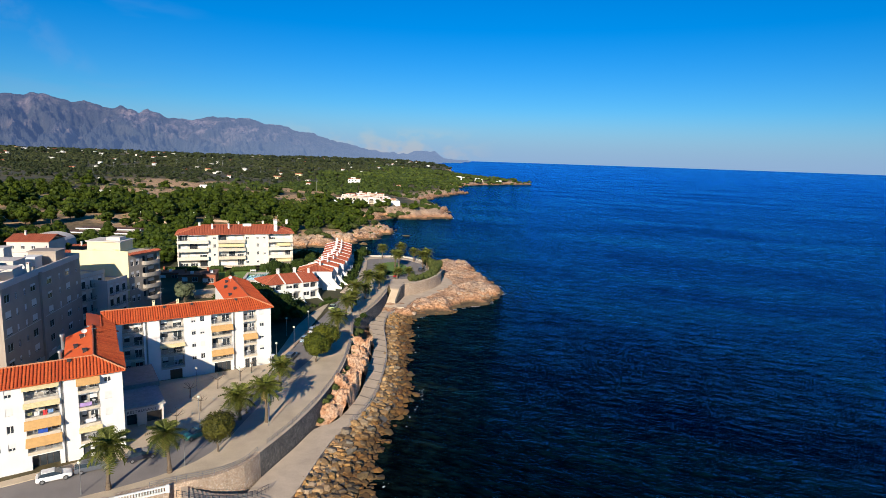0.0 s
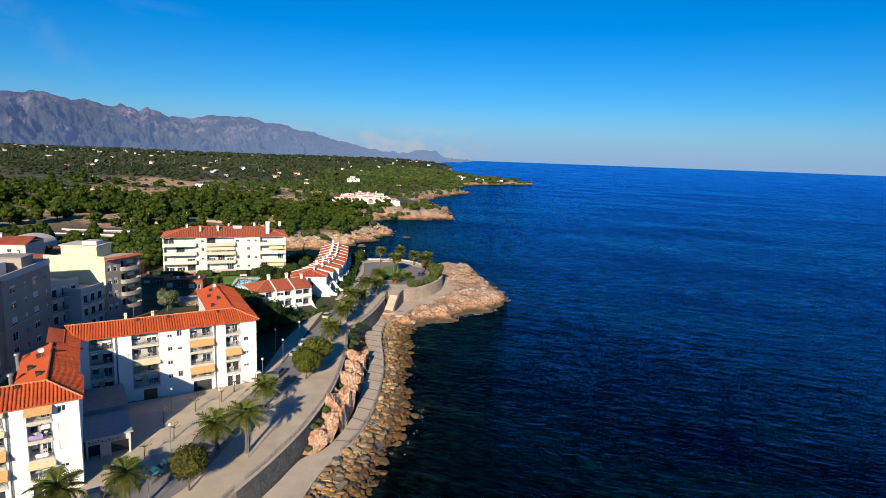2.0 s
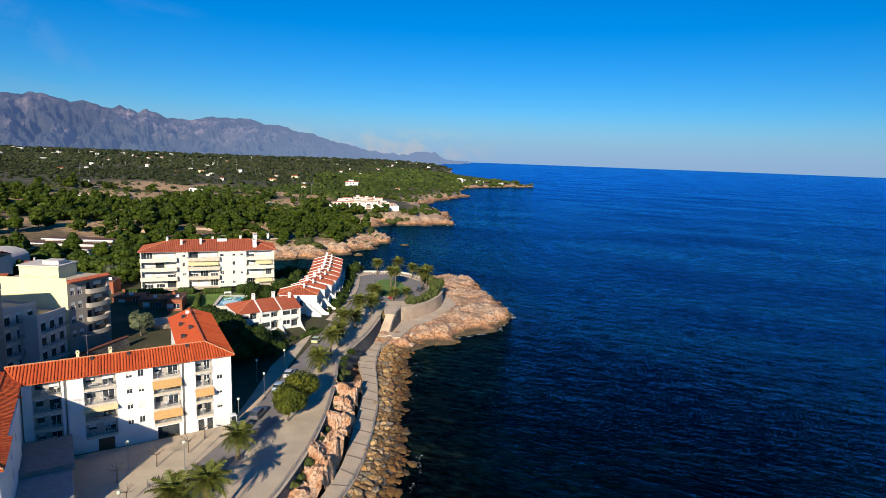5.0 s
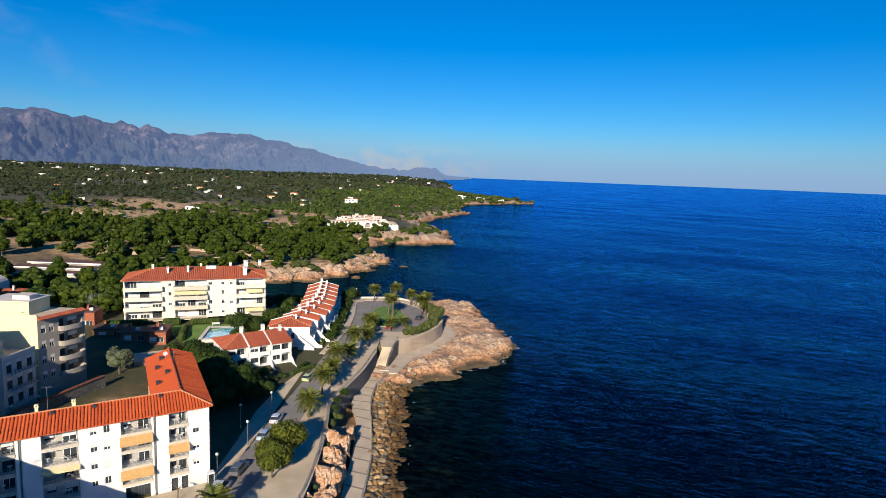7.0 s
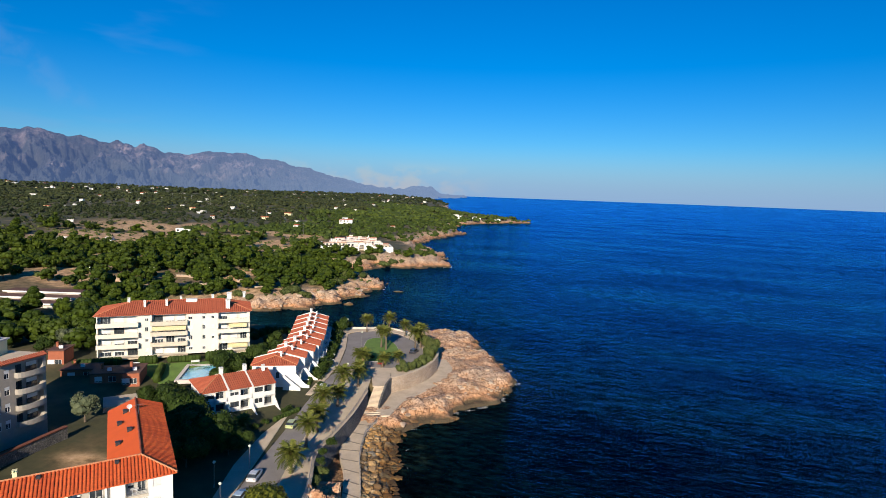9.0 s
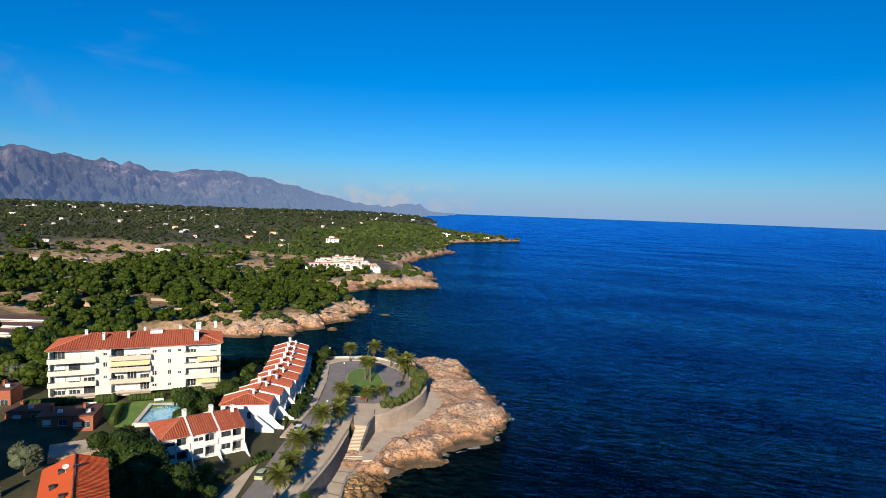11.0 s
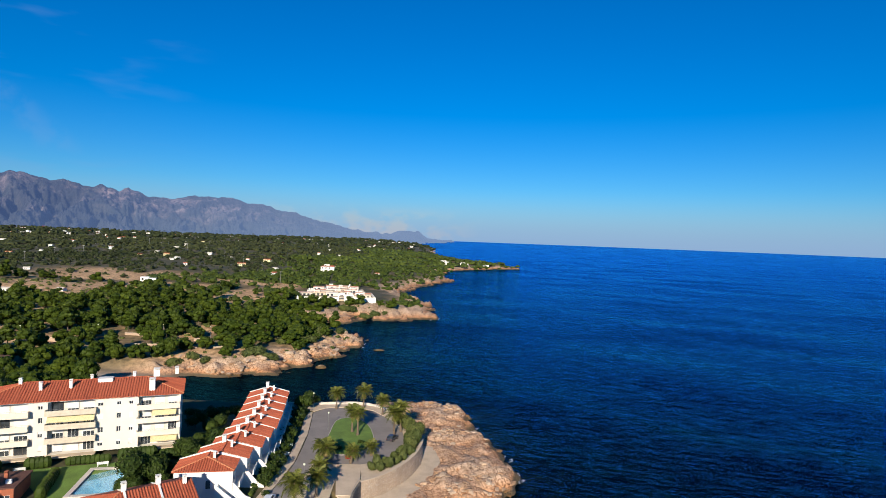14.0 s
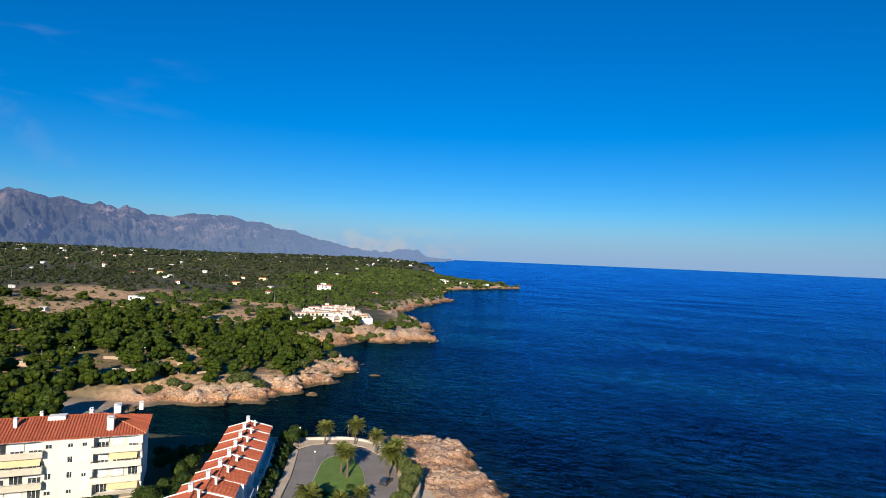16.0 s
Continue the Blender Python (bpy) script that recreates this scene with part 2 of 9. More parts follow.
# ---- building tools ----
class Shape:
    """Vertices and faces of one mesh."""

    def __init__(self):
        self.v, self.f = [], []

    def add(self, vs, fs):
        n = len(self.v)
        self.v += [tuple(p) for p in vs]
        self.f += [tuple(n + k for k in q) for q in fs]
        return self

    def quad(self, a, b, c, d):
        return self.add((a, b, c, d), ((0, 1, 2, 3),))

    def box(self, x0, x1, y0, y1, z0, z1, bevel=0.0):
        e = bevel
        if not e:
            vs = [(x, y, z) for z in (z0, z1) for y in (y0, y1) for x in (x0, x1)]
            return self.add(vs, ((0, 2, 3, 1), (4, 5, 7, 6), (0, 1, 5, 4), (2, 6, 7, 3), (0, 4, 6, 2), (1, 3, 7, 5)))
        # upper edges chamfered
        vs = [(x0, y0, z0), (x1, y0, z0), (x1, y1, z0), (x0, y1, z0), (x0, y0, z1 - e), (x1, y0, z1 - e), (x1, y1, z1 - e), (x0, y1, z1 - e),
              (x0 + e, y0 + e, z1), (x1 - e, y0 + e, z1), (x1 - e, y1 - e, z1), (x0 + e, y1 - e, z1)]
        return self.add(vs, ((3, 2, 1, 0), (0, 1, 5, 4), (1, 2, 6, 5), (2, 3, 7, 6), (3, 0, 4, 7), (4, 5, 9, 8), (5, 6, 10, 9), (6, 7, 11, 10), (7, 4, 8, 11), (8, 9, 10, 11)))

    def obox(self, m, sx, sy, sz):
        """A box with its base centre at the pose m."""
        vs = [m @ Vector((x, y, z)) for z in (0, sz) for y in (-sy / 2, sy / 2) for x in (-sx / 2, sx / 2)]
        return self.add(vs, ((0, 2, 3, 1), (4, 5, 7, 6), (0, 1, 5, 4), (2, 6, 7, 3), (0, 4, 6, 2), (1, 3, 7, 5)))

    def tube(self, a, b, r0, r1=None, n=8, caps=True):
        a, b = Vector(a), Vector(b)
        r1 = r0 if r1 is None else r1
        w = (b - a).normalized()
        u = w.orthogonal().normalized()
        s = w.cross(u)
        ring = [(math.cos(2 * math.pi * k / n), math.sin(2 * math.pi * k / n)) for k in range(n)]
        vs = [a + r0 * (c * u + q * s) for c, q in ring] + [b + r1 * (c * u + q * s) for c, q in ring]
        fs = [(k, (k + 1) % n, n + (k + 1) % n, n + k) for k in range(n)]
        if caps:
            fs += [tuple(range(n))[::-1], tuple(range(n, 2 * n))]
        return self.add(vs, fs)

    def pipe(self, pts, r, n=6):
        for a, b in zip(pts, pts[1:]):
            self.tube(a, b, r, r, n)
        return self

    def ball(self, c, rx, ry, rz, n=8, m=5, jitter=0.0, rnd=random):
        vs = [(c[0], c[1], c[2] - rz)]
        for i in range(1, m):
            a = math.pi * i / m
            for k in range(n):
                p = 2 * math.pi * k / n
                q = 1 + jitter * (rnd.random() - 0.5)
                vs.append((c[0] + q * rx * math.sin(a) * math.cos(p), c[1] + q * ry * math.sin(a) * math.sin(p), c[2] - q * rz * math.cos(a)))
        vs.append((c[0], c[1], c[2] + rz))
        fs = [(0, 1 + (k + 1) % n, 1 + k) for k in range(n)]
        for i in range(m - 2):
            o = 1 + i * n
            fs += [(o + k, o + (k + 1) % n, o + n + (k + 1) % n, o + n + k) for k in range(n)]
        o = 1 + (m - 2) * n
        fs += [(o + k, o + (k + 1) % n, len(vs) - 1) for k in range(n)]
        return self.add(vs, fs)

    def holed(self, place, u0, u1, v0, v1, holes, depth=0.25):
        """A wall face in u, v with holes (u0, u1, v0, v1, depth) and their reveals; place(u, v, d) gives the point d behind the face."""
        us = sorted({u0, u1, *(h[0] for h in holes), *(h[1] for h in holes)})
        vs = sorted({v0, v1, *(h[2] for h in holes), *(h[3] for h in holes)})
        us, vs = [u for u in us if u0 <= u <= u1], [v for v in vs if v0 <= v <= v1]
        for a, b in zip(us, us[1:]):
            for c, d in zip(vs, vs[1:]):
                mu, mv = (a + b) / 2, (c + d) / 2
                if not any(h[0] < mu < h[1] and h[2] < mv < h[3] for h in holes):
                    self.quad(place(a, c, 0), place(b, c, 0), place(b, d, 0), place(a, d, 0))
        for h in holes:
            a, b, c, d = h[:4]
            e = h[4] if len(h) > 4 else depth
            self.quad(place(a, c, 0), place(a, c, e), place(b, c, e), place(b, c, 0))
            self.quad(place(a, d, 0), place(b, d, 0), place(b, d, e), place(a, d, e))
            self.quad(place(a, c, 0), place(a, d, 0), place(a, d, e), place(a, c, e))
            self.quad(place(b, c, 0), place(b, c, e), place(b, d, e), place(b, d, 0))
            self.quad(place(a, c, e), place(a, d, e), place(b, d, e), place(b, c, e))
        return self

    def rib(self, a, b, side, up, w, h):
        """A half-round tile course from a (eave) to b (ridge)."""
        a, b, side, up = Vector(a), Vector(b), Vector(side), Vector(up)
        prof = ((-0.5, 0.0), (-0.28, 0.8), (0.0, 1.0), (0.28, 0.8), (0.5, 0.0))
        vs = [p + side * (w * s) + up * (h * q) for p in (a, b) for s, q in prof]
        fs = [(k, k + 1, 6 + k, 5 + k) for k in range(4)] + [(4, 3, 2, 1, 0)]
        return self.add(vs, fs)

    def mesh(self, name, mat, smooth=False):
        me = bpy.data.meshes.new(name)
        me.from_pydata(self.v, [], self.f)
        me.materials.append(mat)
        if smooth:
            me.polygons.foreach_set("use_smooth", [True] * len(me.polygons))
        me.update()
        return me


def part(name, shape, mat, parent=None, label="", smooth=False, m=None):
    data = shape.mesh(name, mat, smooth) if isinstance(shape, Shape) else shape
    ob = new(name, data)
    if parent:
        ob.parent = parent
    if m is not None:
        ob.matrix_basis = m
    if label:
        ob["label"] = label
    return ob


def thing(name, m, label, category, group="", kind=""):
    ob = new(name)
    ob.matrix_basis = m
    return tagged(ob, label, category, group, kind)


def smoothstep(a, b, x):
    t = np.clip((x - a) / (b - a), 0, 1)
    return t * t * (3 - 2 * t)


def fractal(x, y, size, octaves=4, seed=0, gain=0.5):
    """Smooth value noise on arrays, about -1 to 1."""
    total, amp = np.zeros(np.shape(x)), 1.0
    for o in range(octaves):
        gx, gy = np.asarray(x) / size * 2 ** o + 17.3 * o + seed * 5.1, np.asarray(y) / size * 2 ** o - 9.7 * o + seed * 3.7
        ix, iy = np.floor(gx).astype(int), np.floor(gy).astype(int)
        fx, fy = gx - ix, gy - iy
        fx, fy = fx * fx * (3 - 2 * fx), fy * fy * (3 - 2 * fy)

        def cell(a, b):
            h = (a * 374761393 + b * 668265263 + seed * 1442695041) & 0xFFFFFFFF
            h = ((h ^ (h >> 13)) * 1274126177) & 0xFFFFFFFF
            return ((h ^ (h >> 16)) & 0xFFFF) / 32767.5 - 1
        top = cell(ix, iy) * (1 - fx) + cell(ix + 1, iy) * fx
        low = cell(ix, iy + 1) * (1 - fx) + cell(ix + 1, iy + 1) * fx
        total = total + amp * (top * (1 - fy) + low * fy)
        amp *= gain
    return total


def along(line, step):
    """Points every step metres along a polyline, with their directions."""
    out = []
    for (ax, ay), (bx, by) in zip(line, line[1:]):
        n = max(1, round(math.hypot(bx - ax, by - ay) / step))
        out += [(ax + (bx - ax) * k / n, ay + (by - ay) * k / n) for k in range(n)]
    return out + [line[-1]]


def curve_through(line, step=1.0):
    """A smooth line through the given plan points (Catmull-Rom)."""
    p = [line[0], *line, line[-1]]
    out = []
    for a, b, c, d in zip(p, p[1:], p[2:], p[3:]):
        n = max(2, round(math.hypot(c[0] - b[0], c[1] - b[1]) / step))
        for k in range(n):
            t = k / n
            out.append(tuple(0.5 * (2 * b[i] + (c[i] - a[i]) * t + (2 * a[i] - 5 * b[i] + 4 * c[i] - d[i]) * t * t + (3 * b[i] - a[i] - 3 * c[i] + d[i]) * t ** 3) for i in (0, 1)))
    return out + [line[-1]]


# ---- the lie of the land ----
COAST = [(-9, -400), (-9.5, 60), (-9.5, 79), (-9.2, 94), (-7.5, 105), (-5, 116), (-7.7, 133), (-8, 155), (-8.5, 166), (-8.4, 172), (-6.6, 174.6), (-2, 179.4), (2.9, 183),
         (5.2, 188.4), (11.2, 193.6), (16.3, 197.4), (22.5, 204.5), (24.9, 213.8), (22.7, 221), (18.8, 237), (13.2, 246), (13.6, 252), (14.8, 260), (9.6, 269), (-3.3, 272.6), (-10, 272), (-20, 263), (-35, 256), (-60, 252), (-82, 258), (-99, 274),
         (-103, 288), (-90, 298.5), (-66, 300), (-56.5, 306), (-45.4, 335), (-37, 343), (-28.2, 375.6), (-38, 398), (-62, 434), (-40, 462), (-19, 458.6), (4.2, 476.4),
         (9, 545), (-22, 640), (9, 763), (36, 816), (20, 930)]
COAST_FAR = [(40, 1050), (72, 1100), (180, 1190), (176, 1222), (90, 1320), (20, 1700), (40, 2600), (-40, 3600), (-20, 5200), (-9000, 5200), (-9000, -400)]
WALL = [(-140, 30), (-60, 60), (-41, 68.5), (-33.5, 72.4), (-30.4, 74), (-27.6, 77), (-26.5, 80.4), (-24.1, 88.4), (-21.9, 99), (-20.7, 112), (-20.9, 126), (-22.2, 140),
        (-23.3, 149), (-21.9, 157), (-19.5, 169), (-18.4, 179), (-18.0, 184), (-17.1, 188.4), (-13.6, 188.4), (-12.8, 193.5), (-8.5, 197.5), (-4.0, 204.6), (-1.2, 213.5), (-0.8, 221),
        (-3, 229), (-7, 238), (-13.3, 246.5), (-21, 250), (-34, 247.8), (-50, 246), (-75, 247), (-110, 256), (-150, 262)]
LEVELS = [(-30, 80, 5.2), (-55, 70, 5.2), (-45, 100, 5.2), (-30, 120, 5.2), (-35, 150, 5.4), (-27, 180, 5.7), (-25, 240, 6.0), (-12, 212, 6.0), (-78, 110, 7.0), (-85, 150, 8.0),
          (-65, 162, 7.0), (-45, 160, 5.3), (-72, 182, 9.2), (-85, 196, 11.6), (-55, 204, 11.6), (-62, 190, 9.9), (-42, 186, 6.4), (-38, 225, 6.2), (-70, 232, 7.5), (-100, 210, 10.0),
          (-130, 240, 8.0), (-140, 150, 11.0), (-30, 205, 5.9), (-45, 215, 6.6)]
LANDLINE = np.array(COAST + COAST_FAR, float)
WALLLINE = np.array(WALL, float)
TOWNLINE = np.array(WALL + [(-9000, 262), (-9000, 30)], float)


def line_distance(x, y, line, closed):
    """Distance to a polyline, and the side on which the point lies (+1: left of it)."""
    best, side = np.full(x.shape, 1e9), np.ones(x.shape)
    a = line if closed else line[:-1]
    b = np.roll(line, -1, 0) if closed else line[1:]
    for (ax, ay), (bx, by) in zip(a, b):
        ux, uy = bx - ax, by - ay
        t = np.clip(((x - ax) * ux + (y - ay) * uy) / (ux * ux + uy * uy), 0, 1)
        d = np.hypot(x - ax - t * ux, y - ay - t * uy)
        s = np.where(ux * (y - ay) - uy * (x - ax) > 0, 1.0, -1.0)
        near = d < best - 1e-9
        best, side = np.where(near, d, best), np.where(near, s, side)
    return best, side


def in_land(x, y, line=LANDLINE):
    inside = np.zeros(x.shape, bool)
    for (ax, ay), (bx, by) in zip(line, np.roll(line, -1, 0)):
        if ay != by:
            inside ^= ((ay > y) != (by > y)) & (x < (bx - ax) * (y - ay) / (by - ay) + ax)
    return inside


def land(x, y):
    """Height of the ground, and how rocky it is, at plan points."""
    x, y = np.asarray(x, float), np.asarray(y, float)
    wob = 3.2 * fractal(x, y, 9, 4, 5) * smoothstep(172, 184, y) + 1.0 * fractal(x, y, 4, 2, 8) + 6 * fractal(x, y, 45, 2, 3) * smoothstep(330, 420, y)
    d, _ = line_distance(x, y, LANDLINE, True)
    d = np.where(in_land(x, y), d, -d) + wob * 0.7
    # open country
    wild = 4.0 + 19 * (1 - np.exp(-np.maximum(d, 0) / 200)) + 1.2 * fractal(x, y, 60, 3, 2) + smoothstep(900, 3500, d) * 20
    shelf = -1.2 + np.clip(d, -6, 30) * (0.30 - 0.10 * smoothstep(380, 430, y)) + np.minimum(d, 0) * 0.3
    tier = shelf / 1.15 + 0.9 * fractal(x, y, 6, 3, 14)
    shelf = np.where(d > 0.5, 0.25 * shelf + 0.75 * 1.15 * (np.floor(tier) + smoothstep(0.3, 0.62, tier - np.floor(tier))), shelf)
    ledge = np.abs(fractal(x, y, 7.5, 5, 11, 0.6)) * 2.3 - 0.3 + fractal(x, y, 3.4, 4, 12, 0.6) * 0.75
    steps = np.round(fractal(x, y, 11, 3, 13) * 3.5) * 0.55
    rocky = 1 - smoothstep(9, 24, d * (1 - 0.42 * smoothstep(380, 430, y)) + 4 * fractal(x, y, 12, 3, 4))
    nature = np.minimum(wild, shelf + (ledge + steps) * smoothstep(-1, 3, d)) * rocky + wild * (1 - rocky)
    # beach of the cove
    beach = np.exp(-(((x + 116) / 26) ** 2 + ((y - 288) / 16) ** 2))
    nature = nature * (1 - smoothstep(0.25, 0.6, beach)) + smoothstep(0.25, 0.6, beach) * np.clip(d * 0.09, -0.6, 2.5)
    # headland: a low plateau of bare rock
    d = d + 0.9 * smoothstep(176, 186, y) * (1 - smoothstep(236, 250, y)) * smoothstep(4, 12, x)
    head = (-0.9 + np.minimum(d, 0) * 0.3 + 1.25 * smoothstep(-0.6, 1.2, d) + 1.6 * smoothstep(2.2, 4.6, d + 1.6 * fractal(x, y, 3.5, 2, 25)) + np.clip(d, 0, 20) * 0.035
            + (np.abs(fractal(x, y, 5, 5, 21)) * 0.8 + fractal(x, y, 1.6, 3, 22) * 0.34 + np.round(fractal(x, y, 4.5, 3, 23) * 2.2) * 0.22) * smoothstep(-1, 4, d))
    boss = np.exp(-(((x - 0.5) / 4.6) ** 2 + ((y - 187) / 4.2) ** 2)) * 1.3 + np.exp(-(((x - 14) / 6) ** 2 + ((y - 209) / 7) ** 2)) * 0.9 + np.exp(-(((x - 8) / 6) ** 2 + ((y - 258) / 7) ** 2)) * 1.3
    head = head + boss * smoothstep(0, 3, d)
    # built-up ground
    num, den = np.zeros(x.shape), np.full(x.shape, 1e-12)
    for lx, ly, lz in LEVELS:
        w = np.exp(-((x - lx) ** 2 + (y - ly) ** 2) / (2 * 13.0 ** 2))
        num, den = num + w * lz, den + w
    town = num / den
    wd = line_distance(x, y, WALLLINE, False)[0]
    s = np.where(in_land(x, y, TOWNLINE), wd, -wd)
    far = smoothstep(-95, -160, x) + smoothstep(246, 262, y)
    low = np.minimum(1.0, -1.3 + d * 0.30)
    low = low + (head - low) * smoothstep(169, 177, y)
    plat = np.exp(-((s + 2.0) / 2.6) ** 2) * smoothstep(176, 181, y) * (1 - smoothstep(222, 230, y)) * (x > -14)
    low = low * (1 - np.clip(plat * 1.6, 0, 1)) + 2.6 * np.clip(plat * 1.6, 0, 1)
    near = low + (town - low) * smoothstep(0.15, 1.5, s)
    built = (1 - np.clip(far, 0, 1)) * np.where((x > -160) & (y < 262), 1.0, 0.0)
    built = np.where((y > 228) & (s < 0), 0, built)
    near_sea = np.where((y > 228) & (s < 0), np.where((x > -16) & (y < 300), head, nature), nature)
    z = near * built + near_sea * (1 - built)
    bare = np.where(s < 0, 1.0, 0.0) * built + rocky * (1 - built)
    bare = np.where((y > 228) & (y < 290) & (s < 0) & (x > -60), 1.0, bare)
    return z, bare, d


def height(x, y):
    return float(land(np.array([x]), np.array([y]))[0][0])


def spaced(*runs):
    """Coordinates with a step of its own on each stretch; the last runs grow."""
    out = [runs[0][0]]
    for a, b, s0, s1 in runs:
        n = max(2, round((b - a) / ((s0 + s1) / 2)))
        w = np.cumsum(np.linspace(s0, s1, n))
        out += list(a + (b - a) * w / w[-1])
    return np.array(out)


gx = spaced((-4800, -900, 260, 60), (-900, -260, 40, 8), (-260, -120, 6, 2.2), (-120, -30, 1.8, 0.9), (-30, 30, 0.8, 0.8), (30, 220, 2.5, 5), (220, 420, 10, 40))
gy = spaced((-380, 40, 60, 6), (40, 70, 3, 1.0), (70, 180, 1.0, 0.9), (180, 275, 0.8, 0.8), (275, 390, 1.1, 1.2), (390, 480, 1.4, 2.4), (480, 1300, 3, 12), (1300, 4700, 16, 160))
X, Y = np.meshgrid(gx, gy)
Z, BARE, D = land(X, Y)
nx, ny = len(gx), len(gy)
keep = D > -14
idx = np.arange(nx * ny).reshape(ny, nx)
cell = keep[:-1, :-1] | keep[1:, 1:] | keep[:-1, 1:] | keep[1:, :-1]
faces = np.stack([idx[:-1, :-1], idx[:-1, 1:], idx[1:, 1:], idx[1:, :-1]], -1)[cell]
ground_mesh = bpy.data.meshes.new("ground")
ground_mesh.from_pydata(np.stack([X, Y, Z], -1).reshape(-1, 3).tolist(), [], faces.tolist())
layer = ground_mesh.attributes.new("rock", "FLOAT", "POINT")
layer.data.foreach_set("value", BARE.reshape(-1).astype(np.float32))
layer = ground_mesh.attributes.new("shore", "FLOAT", "POINT")
layer.data.foreach_set("value", Z.reshape(-1).astype(np.float32))
FIELD = smoothstep(418, 440, Y) * (1 - smoothstep(585, 635, Y)) * smoothstep(-92, -116, X) * (1 - smoothstep(-290, -340, X)) * smoothstep(-0.50, -0.12, fractal(X, Y, 42, 3, 91))
FIELD = np.maximum(FIELD, (1 - smoothstep(415, 440, Y)) * smoothstep(250, 275, Y) * (0.25 + 0.75 * smoothstep(-0.2, 0.2, fractal(X, Y, 18, 3, 92))))
FIELD = np.maximum(FIELD, 1.2 * np.exp(-(((X + 63.0) / 3.6) ** 2 + ((Y - 142.5) / 2.2) ** 2)))
FIELD = np.clip(FIELD, 0, 1)
layer = ground_mesh.attributes.new("field", "FLOAT", "POINT")
layer.data.foreach_set("value", FIELD.reshape(-1).astype(np.float32))
SAND = np.exp(-(((X + 112) / 20) ** 2 + ((Y - 285) / 11) ** 2)) * 1.6
layer = ground_mesh.attributes.new("sand", "FLOAT", "POINT")
layer.data.foreach_set("value", np.clip(SAND, 0, 1).reshape(-1).astype(np.float32))
ground_mesh.polygons.foreach_set("use_smooth", [True] * len(ground_mesh.polygons))

m, t, b = material("ground")
at = t.nodes.new("ShaderNodeAttribute")
at.attribute_name = "rock"
hz = t.nodes.new("ShaderNodeAttribute")
hz.attribute_name = "shore"
n1, n2, n3 = noise_node(t, 0.05, 5.0, 0.6), noise_node(t, 0.35, 5.0, 0.65), noise_node(t, 1.6, 4.0, 0.65)
fld = t.nodes.new("ShaderNodeAttribute")
fld.attribute_name = "field"
snd = t.nodes.new("ShaderNodeAttribute")
snd.attribute_name = "sand"
soil = ramp(t, n1.outputs["Fac"], ((0.36, (0.034, 0.038, 0.013)), (0.54, (0.066, 0.060, 0.023)), (0.70, (0.18, 0.12, 0.058))))
tan_soil = ramp(t, n2.outputs["Fac"], ((0.32, (0.22, 0.13, 0.062)), (0.5, (0.46, 0.29, 0.155)), (0.66, (0.56, 0.38, 0.22))))
soil = mix(t, fld.outputs["Fac"], soil, tan_soil)
soil = mix(t, 1.0, soil, ramp(t, n2.outputs["Fac"], ((0.3, (0.6, 0.62, 0.55)), (0.7, (1.15, 1.1, 1.05)))), "MULTIPLY")
stone = ramp(t, n2.outputs["Fac"], ((0.28, (0.44, 0.27, 0.16)), (0.42, (0.58, 0.41, 0.28)), (0.58, (0.66, 0.50, 0.37)), (0.70, (0.60, 0.37, 0.21)), (0.80, (0.52, 0.25, 0.11))))
n4 = noise_node(t, 0.8, 6.0, 0.75)
# dark noise in the stone colour imitates shaded crevices
stone = mix(t, 1.0, stone, ramp(t, n3.outputs["Fac"], ((0.3, (0.45, 0.40, 0.36)), (0.55, (0.92, 0.92, 0.92)))), "MULTIPLY")
stone = mix(t, 1.0, stone, ramp(t, n4.outputs["Fac"], ((0.38, (0.58, 0.52, 0.47)), (0.50, (0.90, 0.89, 0.88)), (0.62, (1.0, 1.0, 1.0)))), "MULTIPLY")
wet = t.nodes.new("ShaderNodeMapRange")
wet.inputs["From Min"].default_value, wet.inputs["From Max"].default_value = 0.25, 1.0
add = t.nodes.new("ShaderNodeMath")
add.operation = "MULTIPLY_ADD"
t.links.new(n2.outputs["Fac"], add.inputs[0])
add.inputs[1].default_value = -0.9
t.links.new(hz.outputs["Fac"], add.inputs[2])
t.links.new(add.outputs[0], wet.inputs["Value"])
strata = t.nodes.new("ShaderNodeMapRange")
strata.inputs["From Min"].default_value, strata.inputs["From Max"].default_value = 1.0, 3.4
t.links.new(add.outputs[0], strata.inputs["Value"])
crack_dark = t.nodes.new("ShaderNodeTexVoronoi")
crack_dark.feature, crack_dark.inputs["Scale"].default_value = "DISTANCE_TO_EDGE", 0.62
crack_tc = t.nodes.new("ShaderNodeTexCoord")
t.links.new(crack_tc.outputs["Object"], crack_dark.inputs["Vector"])
stone = mix(t, 1.0, stone, ramp(t, crack_dark.outputs["Distance"], ((0.0, (0.62, 0.57, 0.52)), (0.07, (1.0, 1.0, 1.0)))), "MULTIPLY")
stone = mix(t, strata.outputs["Result"], mix(t, 1.0, stone, (0.92, 0.66, 0.46), "MULTIPLY"), stone)
stone = mix(t, wet.outputs["Result"], (0.075, 0.052, 0.026), stone)
t.links.new(mix(t, snd.outputs["Fac"], mix(t, at.outputs["Fac"], soil, stone), (0.30, 0.255, 0.21)), b.inputs["Base Color"])
b.inputs["Roughness"].default_value = 0.92
vor = t.nodes.new("ShaderNodeTexVoronoi")
vor.feature, vor.inputs["Scale"].default_value = "DISTANCE_TO_EDGE", 0.62
tc = t.nodes.new("ShaderNodeTexCoord")
t.links.new(tc.outputs["Object"], vor.inputs["Vector"])
crack = t.nodes.new("ShaderNodeMath")
